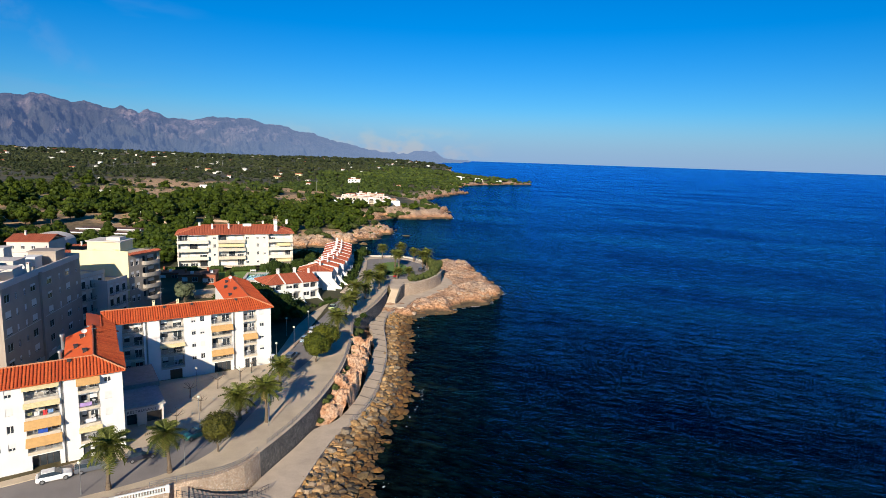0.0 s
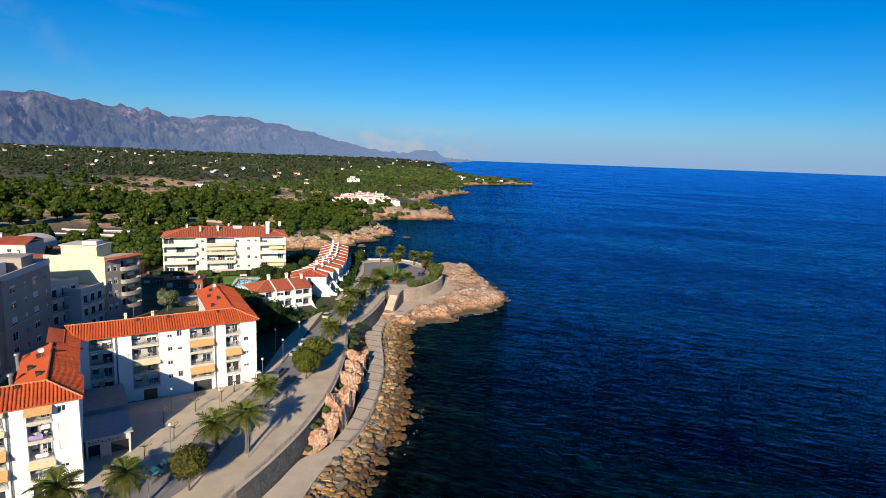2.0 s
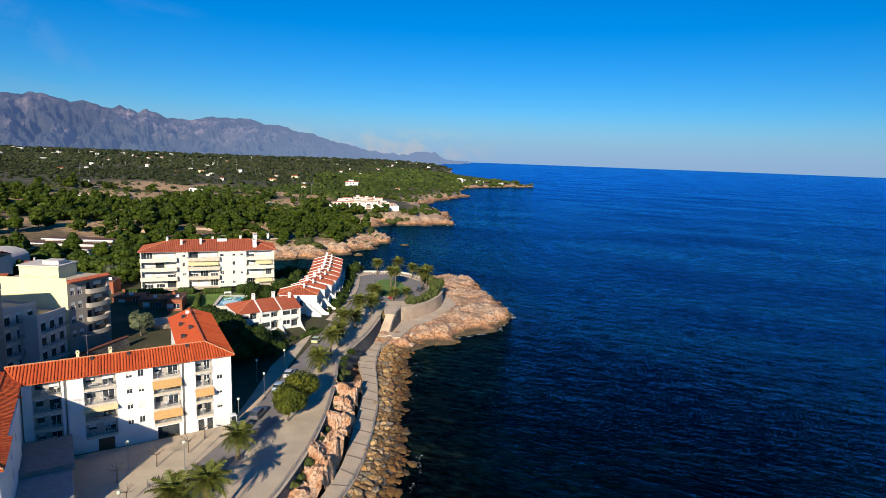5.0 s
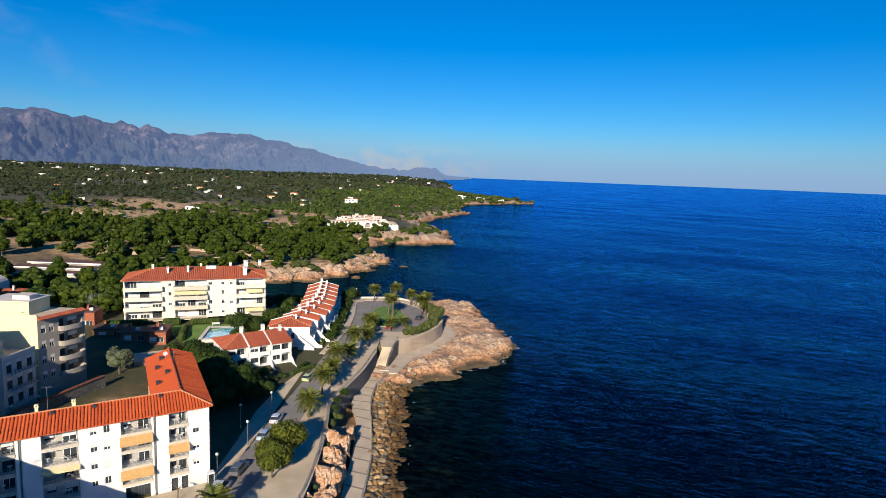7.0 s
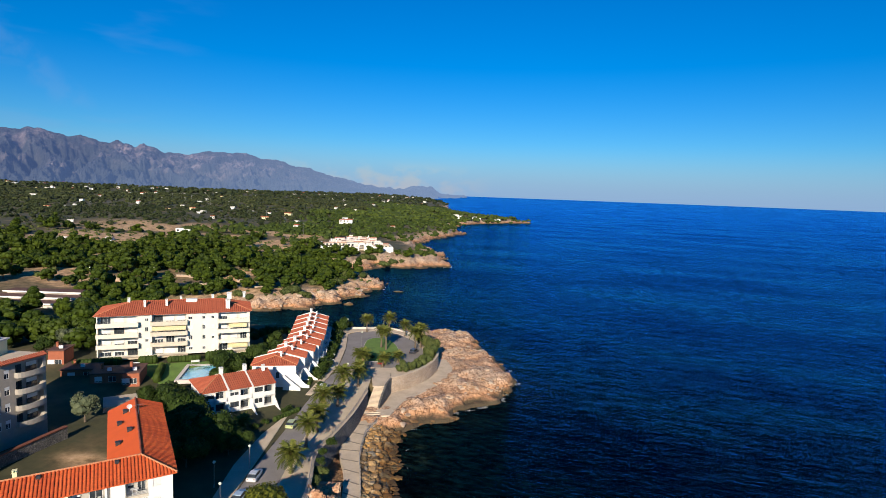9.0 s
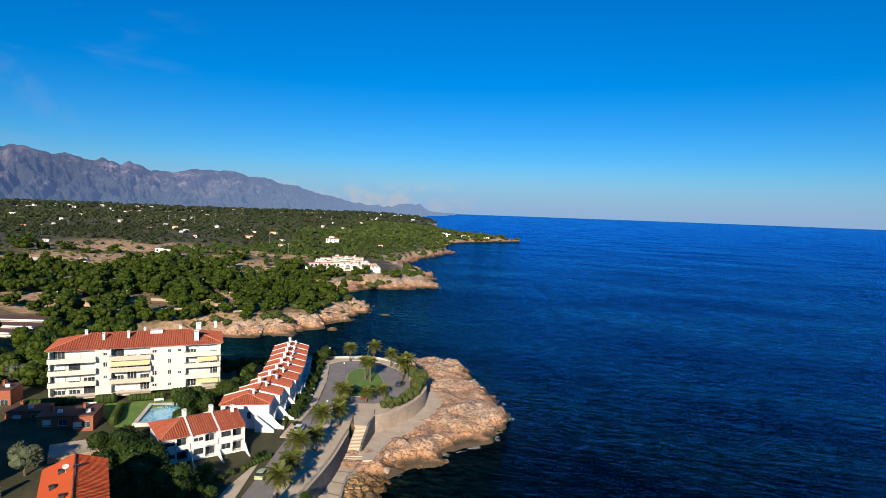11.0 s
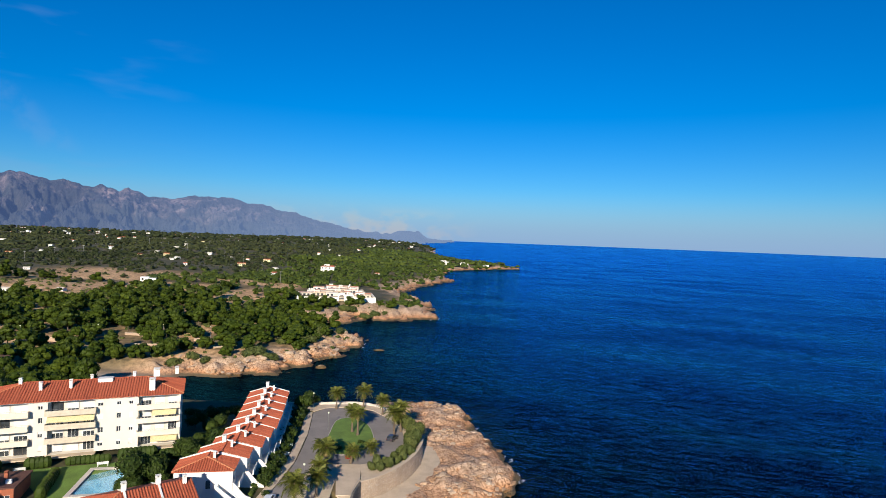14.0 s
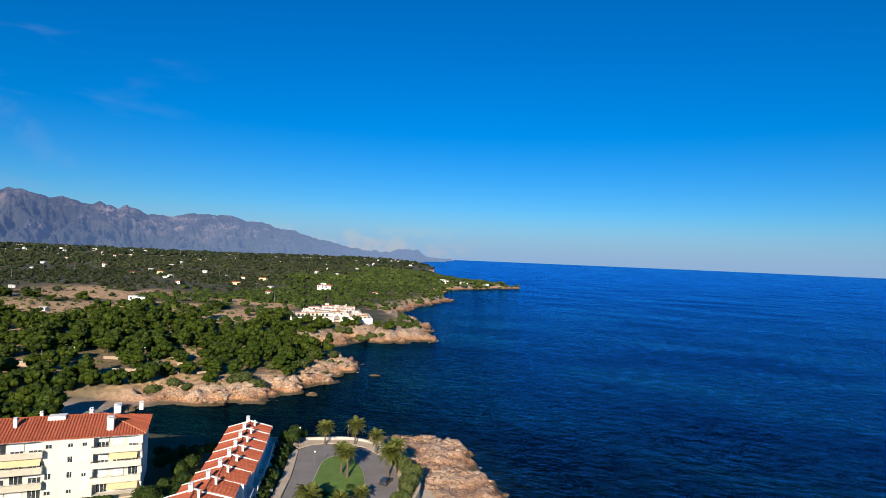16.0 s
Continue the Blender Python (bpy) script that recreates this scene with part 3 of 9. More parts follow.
crack.operation = "MINIMUM"
t.links.new(vor.outputs["Distance"], crack.inputs[0])
crack.inputs[1].default_value = 0.12
relief = t.nodes.new("ShaderNodeMath")
relief.operation = "MULTIPLY_ADD"
t.links.new(crack.outputs[0], relief.inputs[0])
relief.inputs[1].default_value = 2.6
t.links.new(n3.outputs["Fac"], relief.inputs[2])
rough_rock = t.nodes.new("ShaderNodeMath")
rough_rock.operation = "MULTIPLY_ADD"
t.links.new(n2.outputs["Fac"], rough_rock.inputs[0])
rough_rock.inputs[1].default_value = 0.75
t.links.new(relief.outputs[0], rough_rock.inputs[2])
on_rock = t.nodes.new("ShaderNodeMath")
on_rock.operation = "MULTIPLY"
t.links.new(rough_rock.outputs[0], on_rock.inputs[0])
t.links.new(at.outputs["Fac"], on_rock.inputs[1])
bump(t, b, on_rock.outputs[0], 0.9, 0.32)
GROUND = m
ground_mesh.materials.append(GROUND)
ground = tagged(new("ground", ground_mesh), "rocky reddish coast with dry soil and scrub inland", "ground", kind="structure")

# ---- the sea ----
sx = spaced((-4850, -300, 500, 40), (-300, -60, 30, 4), (-60, 60, 3.0, 3.0), (60, 300, 5, 30), (300, 4850, 40, 500))
sy = spaced((-4805, 0, 600, 20), (0, 60, 10, 4), (60, 290, 3.0, 3.0), (290, 700, 4, 14), (700, 1400, 16, 60), (1400, 4895, 80, 300))
SX, SY = np.meshgrid(sx, sy)
rr = np.hypot(SX, SY - 45)
shrink = np.minimum(1, 4850 / np.maximum(rr, 1))
SX, SY = SX * shrink, 45 + (SY - 45) * shrink
SZ = np.interp(np.minimum(rr, 4850), [0, 1200, 2000, 3000, 3800, 4400, 4850], [0, 0, 0.5, 4, 11, 19, 27])
sd = line_distance(SX, SY, LANDLINE, True)[0]
sd = np.where(in_land(SX, SY), 0, sd)
si = np.arange(SX.size).reshape(SX.shape)
sea_mesh = bpy.data.meshes.new("sea")
sea_mesh.from_pydata(np.stack([SX, SY, SZ], -1).reshape(-1, 3).tolist(), [], np.stack([si[:-1, :-1], si[:-1, 1:], si[1:, 1:], si[1:, :-1]], -1).reshape(-1, 4).tolist())
layer = sea_mesh.attributes.new("off_shore", "FLOAT", "POINT")
layer.data.foreach_set("value", np.clip(sd / 60, 0, 1).reshape(-1).astype(np.float32))
m, t, b = material("sea_water")
def swell(scale, detail, rough, turn, sx, sy):
    """Noise drawn out along one direction of the water."""
    tc0, mp0, n0 = t.nodes.new("ShaderNodeTexCoord"), t.nodes.new("ShaderNodeMapping"), t.nodes.new("ShaderNodeTexNoise")
    mp0.vector_type = "TEXTURE"
    mp0.inputs["Rotation"].default_value, mp0.inputs["Scale"].default_value = (0, 0, radians(turn)), (1 / sx, 1 / sy, 1.0)
    n0.inputs["Scale"].default_value, n0.inputs["Detail"].default_value, n0.inputs["Roughness"].default_value = scale, detail, rough
    t.links.new(tc0.outputs["Object"], mp0.inputs["Vector"])
    t.links.new(mp0.outputs[0], n0.inputs["Vector"])
    return n0


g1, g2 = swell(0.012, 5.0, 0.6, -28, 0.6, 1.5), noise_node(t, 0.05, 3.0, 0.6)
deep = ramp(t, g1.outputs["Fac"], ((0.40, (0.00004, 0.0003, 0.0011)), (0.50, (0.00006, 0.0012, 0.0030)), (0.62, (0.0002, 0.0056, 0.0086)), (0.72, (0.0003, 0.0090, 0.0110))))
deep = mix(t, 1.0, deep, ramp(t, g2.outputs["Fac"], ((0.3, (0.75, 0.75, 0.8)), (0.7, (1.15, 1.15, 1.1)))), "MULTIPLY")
off = t.nodes.new("ShaderNodeAttribute")
off.attribute_name = "off_shore"
bed = noise_node(t, 0.13, 5.0, 0.65)
shoal = ramp(t, bed.outputs["Fac"], ((0.40, (0.0008, 0.0016, 0.0022)), (0.52, (0.0016, 0.0045, 0.0050)), (0.66, (0.0060, 0.0100, 0.0070))))
teal = mix(t, 0.5, deep, (0.0002, 0.0036, 0.0050))
deep = mix(t, ramp(t, off.outputs["Fac"], ((0.02, (0, 0, 0)), (0.22, (1, 1, 1)))), shoal, mix(t, ramp(t, off.outputs["Fac"], ((0.15, (0, 0, 0)), (0.9, (1, 1, 1)))), teal, deep))
t.nodes.remove(b)
under, gloss = t.nodes.new("ShaderNodeBsdfDiffuse"), t.nodes.new("ShaderNodeBsdfGlossy")
gloss.inputs["Roughness"].default_value = 0.10
fres = t.nodes.new("ShaderNodeFresnel")
fres.inputs["IOR"].default_value = 1.34
steep = t.nodes.new("ShaderNodeMath")
steep.operation = "POWER"
steep.inputs[1].default_value = 3.1
t.links.new(fres.outputs[0], steep.inputs[0])
weak = t.nodes.new("ShaderNodeMath")
weak.operation = "MULTIPLY"
weak.inputs[1].default_value = 4.0
t.links.new(steep.outputs[0], weak.inputs[0])
surf = t.nodes.new("ShaderNodeMixShader")
t.links.new(weak.outputs[0], surf.inputs[0])
t.links.new(under.outputs[0], surf.inputs[1])
t.links.new(gloss.outputs[0], surf.inputs[2])
t.links.new(surf.outputs[0], next(n for n in t.nodes if n.type == "OUTPUT_MATERIAL").inputs["Surface"])
c = t.nodes.new("ShaderNodeTexCoord")
mp = t.nodes.new("ShaderNodeMapping")
mp.vector_type = "TEXTURE"
mp.inputs["Rotation"].default_value, mp.inputs["Scale"].default_value = (0, 0, radians(-20)), (1.3, 0.65, 1.0)
t.links.new(c.outputs["Object"], mp.inputs["Vector"])
w1, w2 = t.nodes.new("ShaderNodeTexNoise"), t.nodes.new("ShaderNodeTexNoise")
w1.inputs["Scale"].default_value, w1.inputs["Detail"].default_value, w1.inputs["Roughness"].default_value = 0.42, 6.0, 0.66
w2.inputs["Scale"].default_value, w2.inputs["Detail"].default_value = 0.045, 2.0
t.links.new(mp.outputs[0], w1.inputs["Vector"])
t.links.new(mp.outputs[0], w2.inputs["Vector"])
w3 = swell(0.16, 5.0, 0.7, -20, 0.8, 1.6)
chop = t.nodes.new("ShaderNodeMath")
chop.operation = "MULTIPLY_ADD"
t.links.new(w3.outputs["Fac"], chop.inputs[0])
chop.inputs[1].default_value = 2.4
t.links.new(w1.outputs["Fac"], chop.inputs[2])
sm = t.nodes.new("ShaderNodeMath")
sm.operation = "MULTIPLY_ADD"
t.links.new(w2.outputs["Fac"], sm.inputs[0])
sm.inputs[1].default_value = 1.2
t.links.new(chop.outputs[0], sm.inputs[2])
rip = t.nodes.new("ShaderNodeBump")
rip.inputs["Strength"].default_value, rip.inputs["Distance"].default_value = 1.0, 0.25
t.links.new(sm.outputs[0], rip.inputs["Height"])
# lit crests and dark troughs of the ripples are painted into the water colour
crest_light = ramp(t, w1.outputs["Fac"], ((0.38, (0.15, 0.16, 0.2)), (0.50, (0.9, 0.9, 0.9)), (0.64, (3.2, 3.0, 2.6))))
t.links.new(mix(t, 1.0, deep, crest_light, "MULTIPLY"), under.inputs["Color"])
# sheen of wind patches and glints of chop, painted into the reflection colour
paw_sheen = ramp(t, g1.outputs["Fac"], ((0.36, (0.66, 0.70, 0.80)), (0.50, (0.94, 0.95, 0.98)), (0.64, (1.14, 1.16, 1.06))))
chop_glint = ramp(t, w3.outputs["Fac"], ((0.38, (0.62, 0.64, 0.70)), (0.52, (1.0, 1.0, 1.0)), (0.66, (1.5, 1.45, 1.3))))
t.links.new(mix(t, 1.0, mix(t, 1.0, (0.04, 0.43, 1.0), paw_sheen, "MULTIPLY"), chop_glint, "MULTIPLY"), gloss.inputs["Color"])
for n in (under, gloss, fres):
    t.links.new(rip.outputs["Normal"], n.inputs["Normal"])
SEA = m
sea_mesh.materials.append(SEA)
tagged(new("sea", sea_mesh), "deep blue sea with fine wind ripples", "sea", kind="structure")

# ---- mountains on the skyline: azimuth east of north, height of the crest ----
CREST = [(-75, 4.1), (-55, 4.0), (-36.9, 3.69), (-35.6, 3.76), (-34.6, 3.98), (-33.3, 3.65), (-31.3, 3.67), (-29.9, 3.22), (-29.1, 3.42), (-27.7, 2.91), (-27.0, 3.18), (-25.5, 2.85),
         (-23.7, 2.66), (-22.1, 2.85), (-20.4, 3.08), (-18.0, 2.81), (-15.5, 2.31), (-13.4, 1.98), (-11.4, 1.38), (-9.2, 0.93), (-7.6, 0.55), (-5.4, 0.2), (-3.8, 0.14), (-2.4, 0.51),
         (-1.3, 0.44), (0.0, -0.06), (2.2, -0.26)]
az = np.arange(-75, 2.5, 0.085)
top = np.interp(az, [c[0] for c in CREST], [c[1] for c in CREST])
rows = 64
mv, mf = [], []
for j in range(rows):
    f = j / (rows - 1)
    r = 3300 + 1250 * f
    crest_z = 50 + (3300 + 1250) * np.tan(np.radians(top)) + 14 * fractal(az, az * 0, 0.9, 4, 31)
    folds = 0.62 - 1.7 * np.abs(fractal(az * 60 + f * 90, np.full(az.shape, f * 420), 120, 6, 33, 0.6))
    spurs = 0.5 - np.abs(fractal(az * 60 - f * 50, np.full(az.shape, f * 160), 34, 4, 35, 0.6))
    foot = 18 - 22 * smoothstep(-14, -6, az)
    zz = foot + (crest_z - foot) * (f ** 1.7 + 0.80 * f * (1 - f) * folds + 0.22 * f * (1 - f) * spurs)
    for a, h in zip(az, zz):
        mv.append((r * math.sin(radians(a)), 45 + r * math.cos(radians(a)), h))
for j in range(rows - 1):
    for i in range(len(az) - 1):
        o = j * len(az) + i
        mf.append((o, o + len(az), o + len(az) + 1, o + 1)[::-1])
m, t, b = material("far_mountain")
n1, n2, n3 = noise_node(t, 0.006, 8.0, 0.72), noise_node(t, 0.022, 6.0, 0.7), noise_node(t, 0.0016, 3.0, 0.55)
tc = t.nodes.new("ShaderNodeTexCoord")
sep = t.nodes.new("ShaderNodeSeparateXYZ")
t.links.new(tc.outputs["Object"], sep.inputs[0])
up = t.nodes.new("ShaderNodeMapRange")
up.inputs["From Min"].default_value, up.inputs["From Max"].default_value = 60, 210
t.links.new(sep.outputs["Z"], up.inputs["Value"])
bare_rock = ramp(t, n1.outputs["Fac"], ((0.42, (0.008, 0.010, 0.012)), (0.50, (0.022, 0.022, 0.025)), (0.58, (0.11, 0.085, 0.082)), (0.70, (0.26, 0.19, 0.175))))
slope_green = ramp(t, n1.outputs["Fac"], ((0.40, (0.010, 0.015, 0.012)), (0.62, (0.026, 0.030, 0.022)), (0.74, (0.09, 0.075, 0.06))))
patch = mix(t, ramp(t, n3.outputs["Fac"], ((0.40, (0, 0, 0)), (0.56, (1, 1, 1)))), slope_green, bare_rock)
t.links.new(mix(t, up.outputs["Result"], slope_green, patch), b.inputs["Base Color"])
# blue haze painted as a glow of the rock, thicker towards the east end
haze_east = t.nodes.new("ShaderNodeMapRange")
haze_east.inputs["From Min"].default_value, haze_east.inputs["From Max"].default_value = -2300, -250
t.links.new(sep.outputs["X"], haze_east.inputs["Value"])
t.links.new(mix(t, haze_east.outputs["Result"], (0.038, 0.064, 0.145), (0.115, 0.180, 0.320)), b.inputs["Emission Color"])
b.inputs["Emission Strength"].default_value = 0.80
b.inputs["Roughness"].default_value = 1.0
bump(t, b, n2.outputs["Fac"], 1.0, 45)
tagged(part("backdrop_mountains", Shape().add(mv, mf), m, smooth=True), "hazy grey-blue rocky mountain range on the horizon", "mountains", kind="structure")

# low cloud, thin streaks and horizon haze, painted as glow far behind the mountains
cloud_shape = Shape()
ca = np.arange(-72, 72.1, 3.0)
cv, cf = [], []
for a in ca:
    for e in (-1.0, 2.0, 6.0, 11.0, 17.0):
        cv.append((4750 * math.sin(radians(a)), 45 + 4750 * math.cos(radians(a)), 55 + 4750 * math.tan(radians(e))))
for i in range(len(ca) - 1):
    for j in range(4):
        o = i * 5 + j
        cf.append((o, o + 5, o + 6, o + 1))
cloud_shape.add(cv, cf)
m = bpy.data.materials.new("far_cloud_haze")
m.use_nodes = True
t = m.node_tree
t.nodes.clear()
out = t.nodes.new("ShaderNodeOutputMaterial")
c = t.nodes.new("ShaderNodeTexCoord")
sep = t.nodes.new("ShaderNodeSeparateXYZ")
t.links.new(c.outputs["Object"], sep.inputs[0])


def soft(value, a, b):
    n = t.nodes.new("ShaderNodeMapRange")
    n.interpolation_type = "SMOOTHSTEP"
    n.inputs["From Min"].default_value, n.inputs["From Max"].default_value = a, b
    t.links.new(value, n.inputs["Value"])
    return n.outputs["Result"]


def calc(op, a, b):
    n = t.nodes.new("ShaderNodeMath")
    n.operation = op
    for k, v in enumerate((a, b)):
        if isinstance(v, (int, float)):
            n.inputs[k].default_value = v
        else:
            t.links.new(v, n.inputs[k])
    return n.outputs[0]


def drift(scale, sx, sz, turn=0.0, detail=5.0):
    mp = t.nodes.new("ShaderNodeMapping")
    mp.inputs["Scale"].default_value = (sx, sx, sz)
    mp.inputs["Rotation"].default_value = (0, turn, 0)
    t.links.new(c.outputs["Object"], mp.inputs["Vector"])
    n = t.nodes.new("ShaderNodeTexNoise")
    n.inputs["Scale"].default_value, n.inputs["Detail"].default_value = scale, detail
    t.links.new(mp.outputs[0], n.inputs["Vector"])
    return n.outputs["Fac"]


X0, Z0 = sep.outputs["X"], sep.outputs["Z"]
low_bank = calc("MULTIPLY", soft(Z0, 330, 190), soft(drift(0.0052, 1.0, 1.7), 0.40, 0.62))
low_bank = calc("MULTIPLY", low_bank, calc("MULTIPLY", soft(X0, -2300, -900), soft(X0, 500, -250)))
haze_bank = calc("MULTIPLY", soft(Z0, 480, 20), 0.85)
wisps = calc("MULTIPLY", calc("MULTIPLY", soft(drift(0.0016, 1.0, 4.0, 0.5, 3.0), 0.52, 0.80), soft(X0, -1500, -2600)), 0.16)
across = calc("ADD", calc("MULTIPLY", calc("ADD", X0, 2620), 0.77), calc("MULTIPLY", calc("ADD", Z0, -760), 0.63))
streak = calc("MULTIPLY", soft(calc("ABSOLUTE", calc("ADD", across, calc("MULTIPLY", drift(0.004, 1.0, 1.0), 90)), 0), 130, 20), soft(drift(0.006, 1.0, 1.0, 0.6), 0.35, 0.62))
streak = calc("MULTIPLY", calc("MULTIPLY", streak, soft(Z0, 430, 640)), 0.13)
alpha = calc("MAXIMUM", calc("MAXIMUM", calc("MAXIMUM", calc("MULTIPLY", low_bank, 0.6), haze_bank), wisps), streak)
glow = t.nodes.new("ShaderNodeEmission")
t.links.new(mix(t, low_bank, (0.22, 0.34, 0.56), (0.36, 0.37, 0.47)), glow.inputs["Color"])
glow.inputs["Strength"].default_value = 0.75
clear = t.nodes.new("ShaderNodeBsdfTransparent")
both = t.nodes.new("ShaderNodeMixShader")
t.links.new(alpha, both.inputs[0])
t.links.new(clear.outputs[0], both.inputs[1])
t.links.new(glow.outputs[0], both.inputs[2])
t.links.new(both.outputs[0], out.inputs["Surface"])
tagged(part("backdrop_clouds", cloud_shape, m), "thin grey-pink low clouds over the mountain end and painted horizon haze", "clouds", kind="structure")


# ---- paved ground, walls and steps along the shore ----
from mathutils import geometry


def sheet(name, outline, lift, mat, label, category, level=None, step=2.5, depth=0.35, parent=None):
    """A slab that follows the ground, lift above it, with a skirt down to its bed."""
    pts = along(list(outline) + [outline[0]], step)[:-1]
    n = len(pts)
    xs, ys = [p[0] for p in pts], [p[1] for p in pts]
    inner = []
    poly = np.array(pts)
    for gx0 in np.arange(min(xs), max(xs), step):
        for gy0 in np.arange(min(ys), max(ys), step):
            inside = False
            for (ax, ay), (bx, by) in zip(pts, pts[1:] + pts[:1]):
                if (ay > gy0) != (by > gy0) and gx0 < (bx - ax) * (gy0 - ay) / (by - ay) + ax:
                    inside = not inside
            if inside and np.min(np.hypot(poly[:, 0] - gx0, poly[:, 1] - gy0)) > step * 0.5:
                inner.append((gx0, gy0))
    allp = [Vector(p) for p in pts + inner]
    vs, _, fs, *_ = geometry.delaunay_2d_cdt(allp, [], [list(range(n))], 1, 1e-5)
    va = np.array([(p.x, p.y) for p in vs])
    z = town_height(va[:, 0], va[:, 1]) + lift if level is None else np.full(len(va), level)
    s = Shape().add([(p[0], p[1], h) for p, h in zip(va, z)], [tuple(f) for f in fs])
    zo = town_height(np.array(xs), np.array(ys)) + lift if level is None else np.full(n, level)
    for k in range(n):
        q = (k + 1) % n
        s.quad((xs[k], ys[k], zo[k] - depth), (xs[q], ys[q], zo[q] - depth), (xs[q], ys[q], zo[q]), (xs[k], ys[k], zo[k]))
    ob = part(name, s, mat, parent)
    return tagged(ob, label, category, kind="structure")


def town_height(x, y):
    """Level of the built-up ground, without the drop at the sea wall."""
    num, den = np.zeros(np.shape(x)), np.full(np.shape(x), 1e-12)
    for lx, ly, lz in LEVELS:
        w = np.exp(-((x - lx) ** 2 + (y - ly) ** 2) / (2 * 13.0 ** 2))
        num, den = num + w * lz, den + w
    return num / den


def th(x, y):
    return float(town_height(np.array([x]), np.array([y]))[0])


KERB_W = curve_through([(-75, 60), (-60, 67.5), (-52, 73.3), (-44, 78.6), (-39.6, 84.5), (-37.8, 92), (-36.2, 104), (-34.2, 117), (-33.4, 131), (-33, 145), (-32, 160), (-30.6, 180), (-29.2, 192), (-28.3, 203), (-29.3, 222), (-31.6, 240)], 2.5)
KERB_E = curve_through([(-72, 53), (-56, 61), (-47, 67), (-38, 73.6), (-33.4, 80.4), (-31.9, 92), (-31.0, 106), (-28.2, 120), (-27.3, 135), (-27.3, 150), (-26.8, 165), (-25.3, 185), (-24.4, 204)], 2.5)
wall_line = curve_through(WALL[2:17], 1.5)
prom = [p for p in curve_through(WALL[1:17], 2.0)]
sheet("pavement_promenade", KERB_E + [(-21, 204), (-18.4, 203), (-18.2, 196)] + prom[::-1], 0.16, PAVING, "sandy concrete promenade along the sea wall", "pavement")
plaza_edge = curve_through(WALL[19:28], 2.0)
loop = [(-31.6, 241), (-29, 244.5), (-22, 246.5), (-15, 243.5), (-9.5, 236), (-6, 228), (-4.8, 220), (-6, 212), (-9.5, 206), (-14, 203.6), (-21, 203.5)]
sheet("road", KERB_W + loop[1:] + KERB_E[::-1], 0.06, ASPHALT, "grey asphalt shore road with a turning loop", "road")
sheet("pavement_plaza", [(-21, 203.6), (-14, 203.7), (-9.5, 206.1), (-6, 212.1), (-4.8, 220.1), (-6, 228.1), (-9.5, 236.1), (-15, 243.6), (-22, 246.6), (-29, 244.6), (-31.7, 241), (-34, 243), (-34, 247.2), (-21, 249.4)]
      + plaza_edge[::-1][2:] + [(-13.2, 198.8), (-14.0, 203.0)], 0.18, CONCRETE, "pale paving round the turning loop", "pavement")
sheet("pavement_row", [(-30.7, 180), (-29.3, 192), (-28.4, 203), (-29.4, 222), (-31.7, 240), (-33.6, 240.5), (-31.3, 222), (-30.2, 203), (-31.0, 192), (-32.2, 180)], 0.19, CONCRETE, "pale footpath before the row houses", "pavement")
sheet("pavement_town", KERB_W[4:24] + [(-35.6, 119.5), (-36, 117.6), (-62, 100), (-46.2, 80.2), (-58, 70.6)], 0.17, PAVING, "pale paving before the white blocks", "pavement")
sheet("pavement_lane", KERB_W[23:36] + [(-33.2, 170), (-36, 158), (-37, 145), (-36.3, 131), (-36, 120)], 0.15, PAVING, "narrow pavement beside the road", "pavement")
island_line = curve_through([(-23.8, 210), (-24.2, 222), (-24, 233.5), (-20.5, 236.5), (-16.5, 233.5), (-13.6, 226), (-12.4, 217), (-14.5, 211.5), (-19, 208.8), (-23.8, 210)], 1.5)[:-1]
sheet("kerb_island", island_line, 0.20, KERB, "pale kerb round the grass island", "kerb")
mid = (-18.5, 222)
sheet("lawn_island", [(mid[0] + (x - mid[0]) * 0.965, mid[1] + (y - mid[1]) * 0.975) for x, y in island_line], 0.25, LAWN, "mown green grass island in the turning loop", "lawn")


def strip(s, line, half, z, high, taper=0.0):
    """A wall of the given half width along a plan line, from z to high (numbers or functions of x, y)."""
    rows = []
    for k, (x, y) in enumerate(line):
        ax, ay = line[max(0, k - 1)]
        bx, by = line[min(len(line) - 1, k + 1)]
        d = math.hypot(bx - ax, by - ay)
        nx, ny = -(by - ay) / d, (bx - ax) / d
        a = z(x, y) if callable(z) else z
        b = high(x, y) if callable(high) else high
        rows.append(((x - nx * (half + taper), y - ny * (half + taper), a), (x + nx * half, y + ny * half, a), (x + nx * half, y + ny * half, b), (x - nx * half, y - ny * half, b)))
    for p, q in zip(rows, rows[1:]):
        for i in range(4):
            j = (i + 1) % 4
            s.quad(p[i], q[i], q[j], p[j])
    s.quad(*rows[0])
    s.quad(*rows[-1][::-1])
    return s


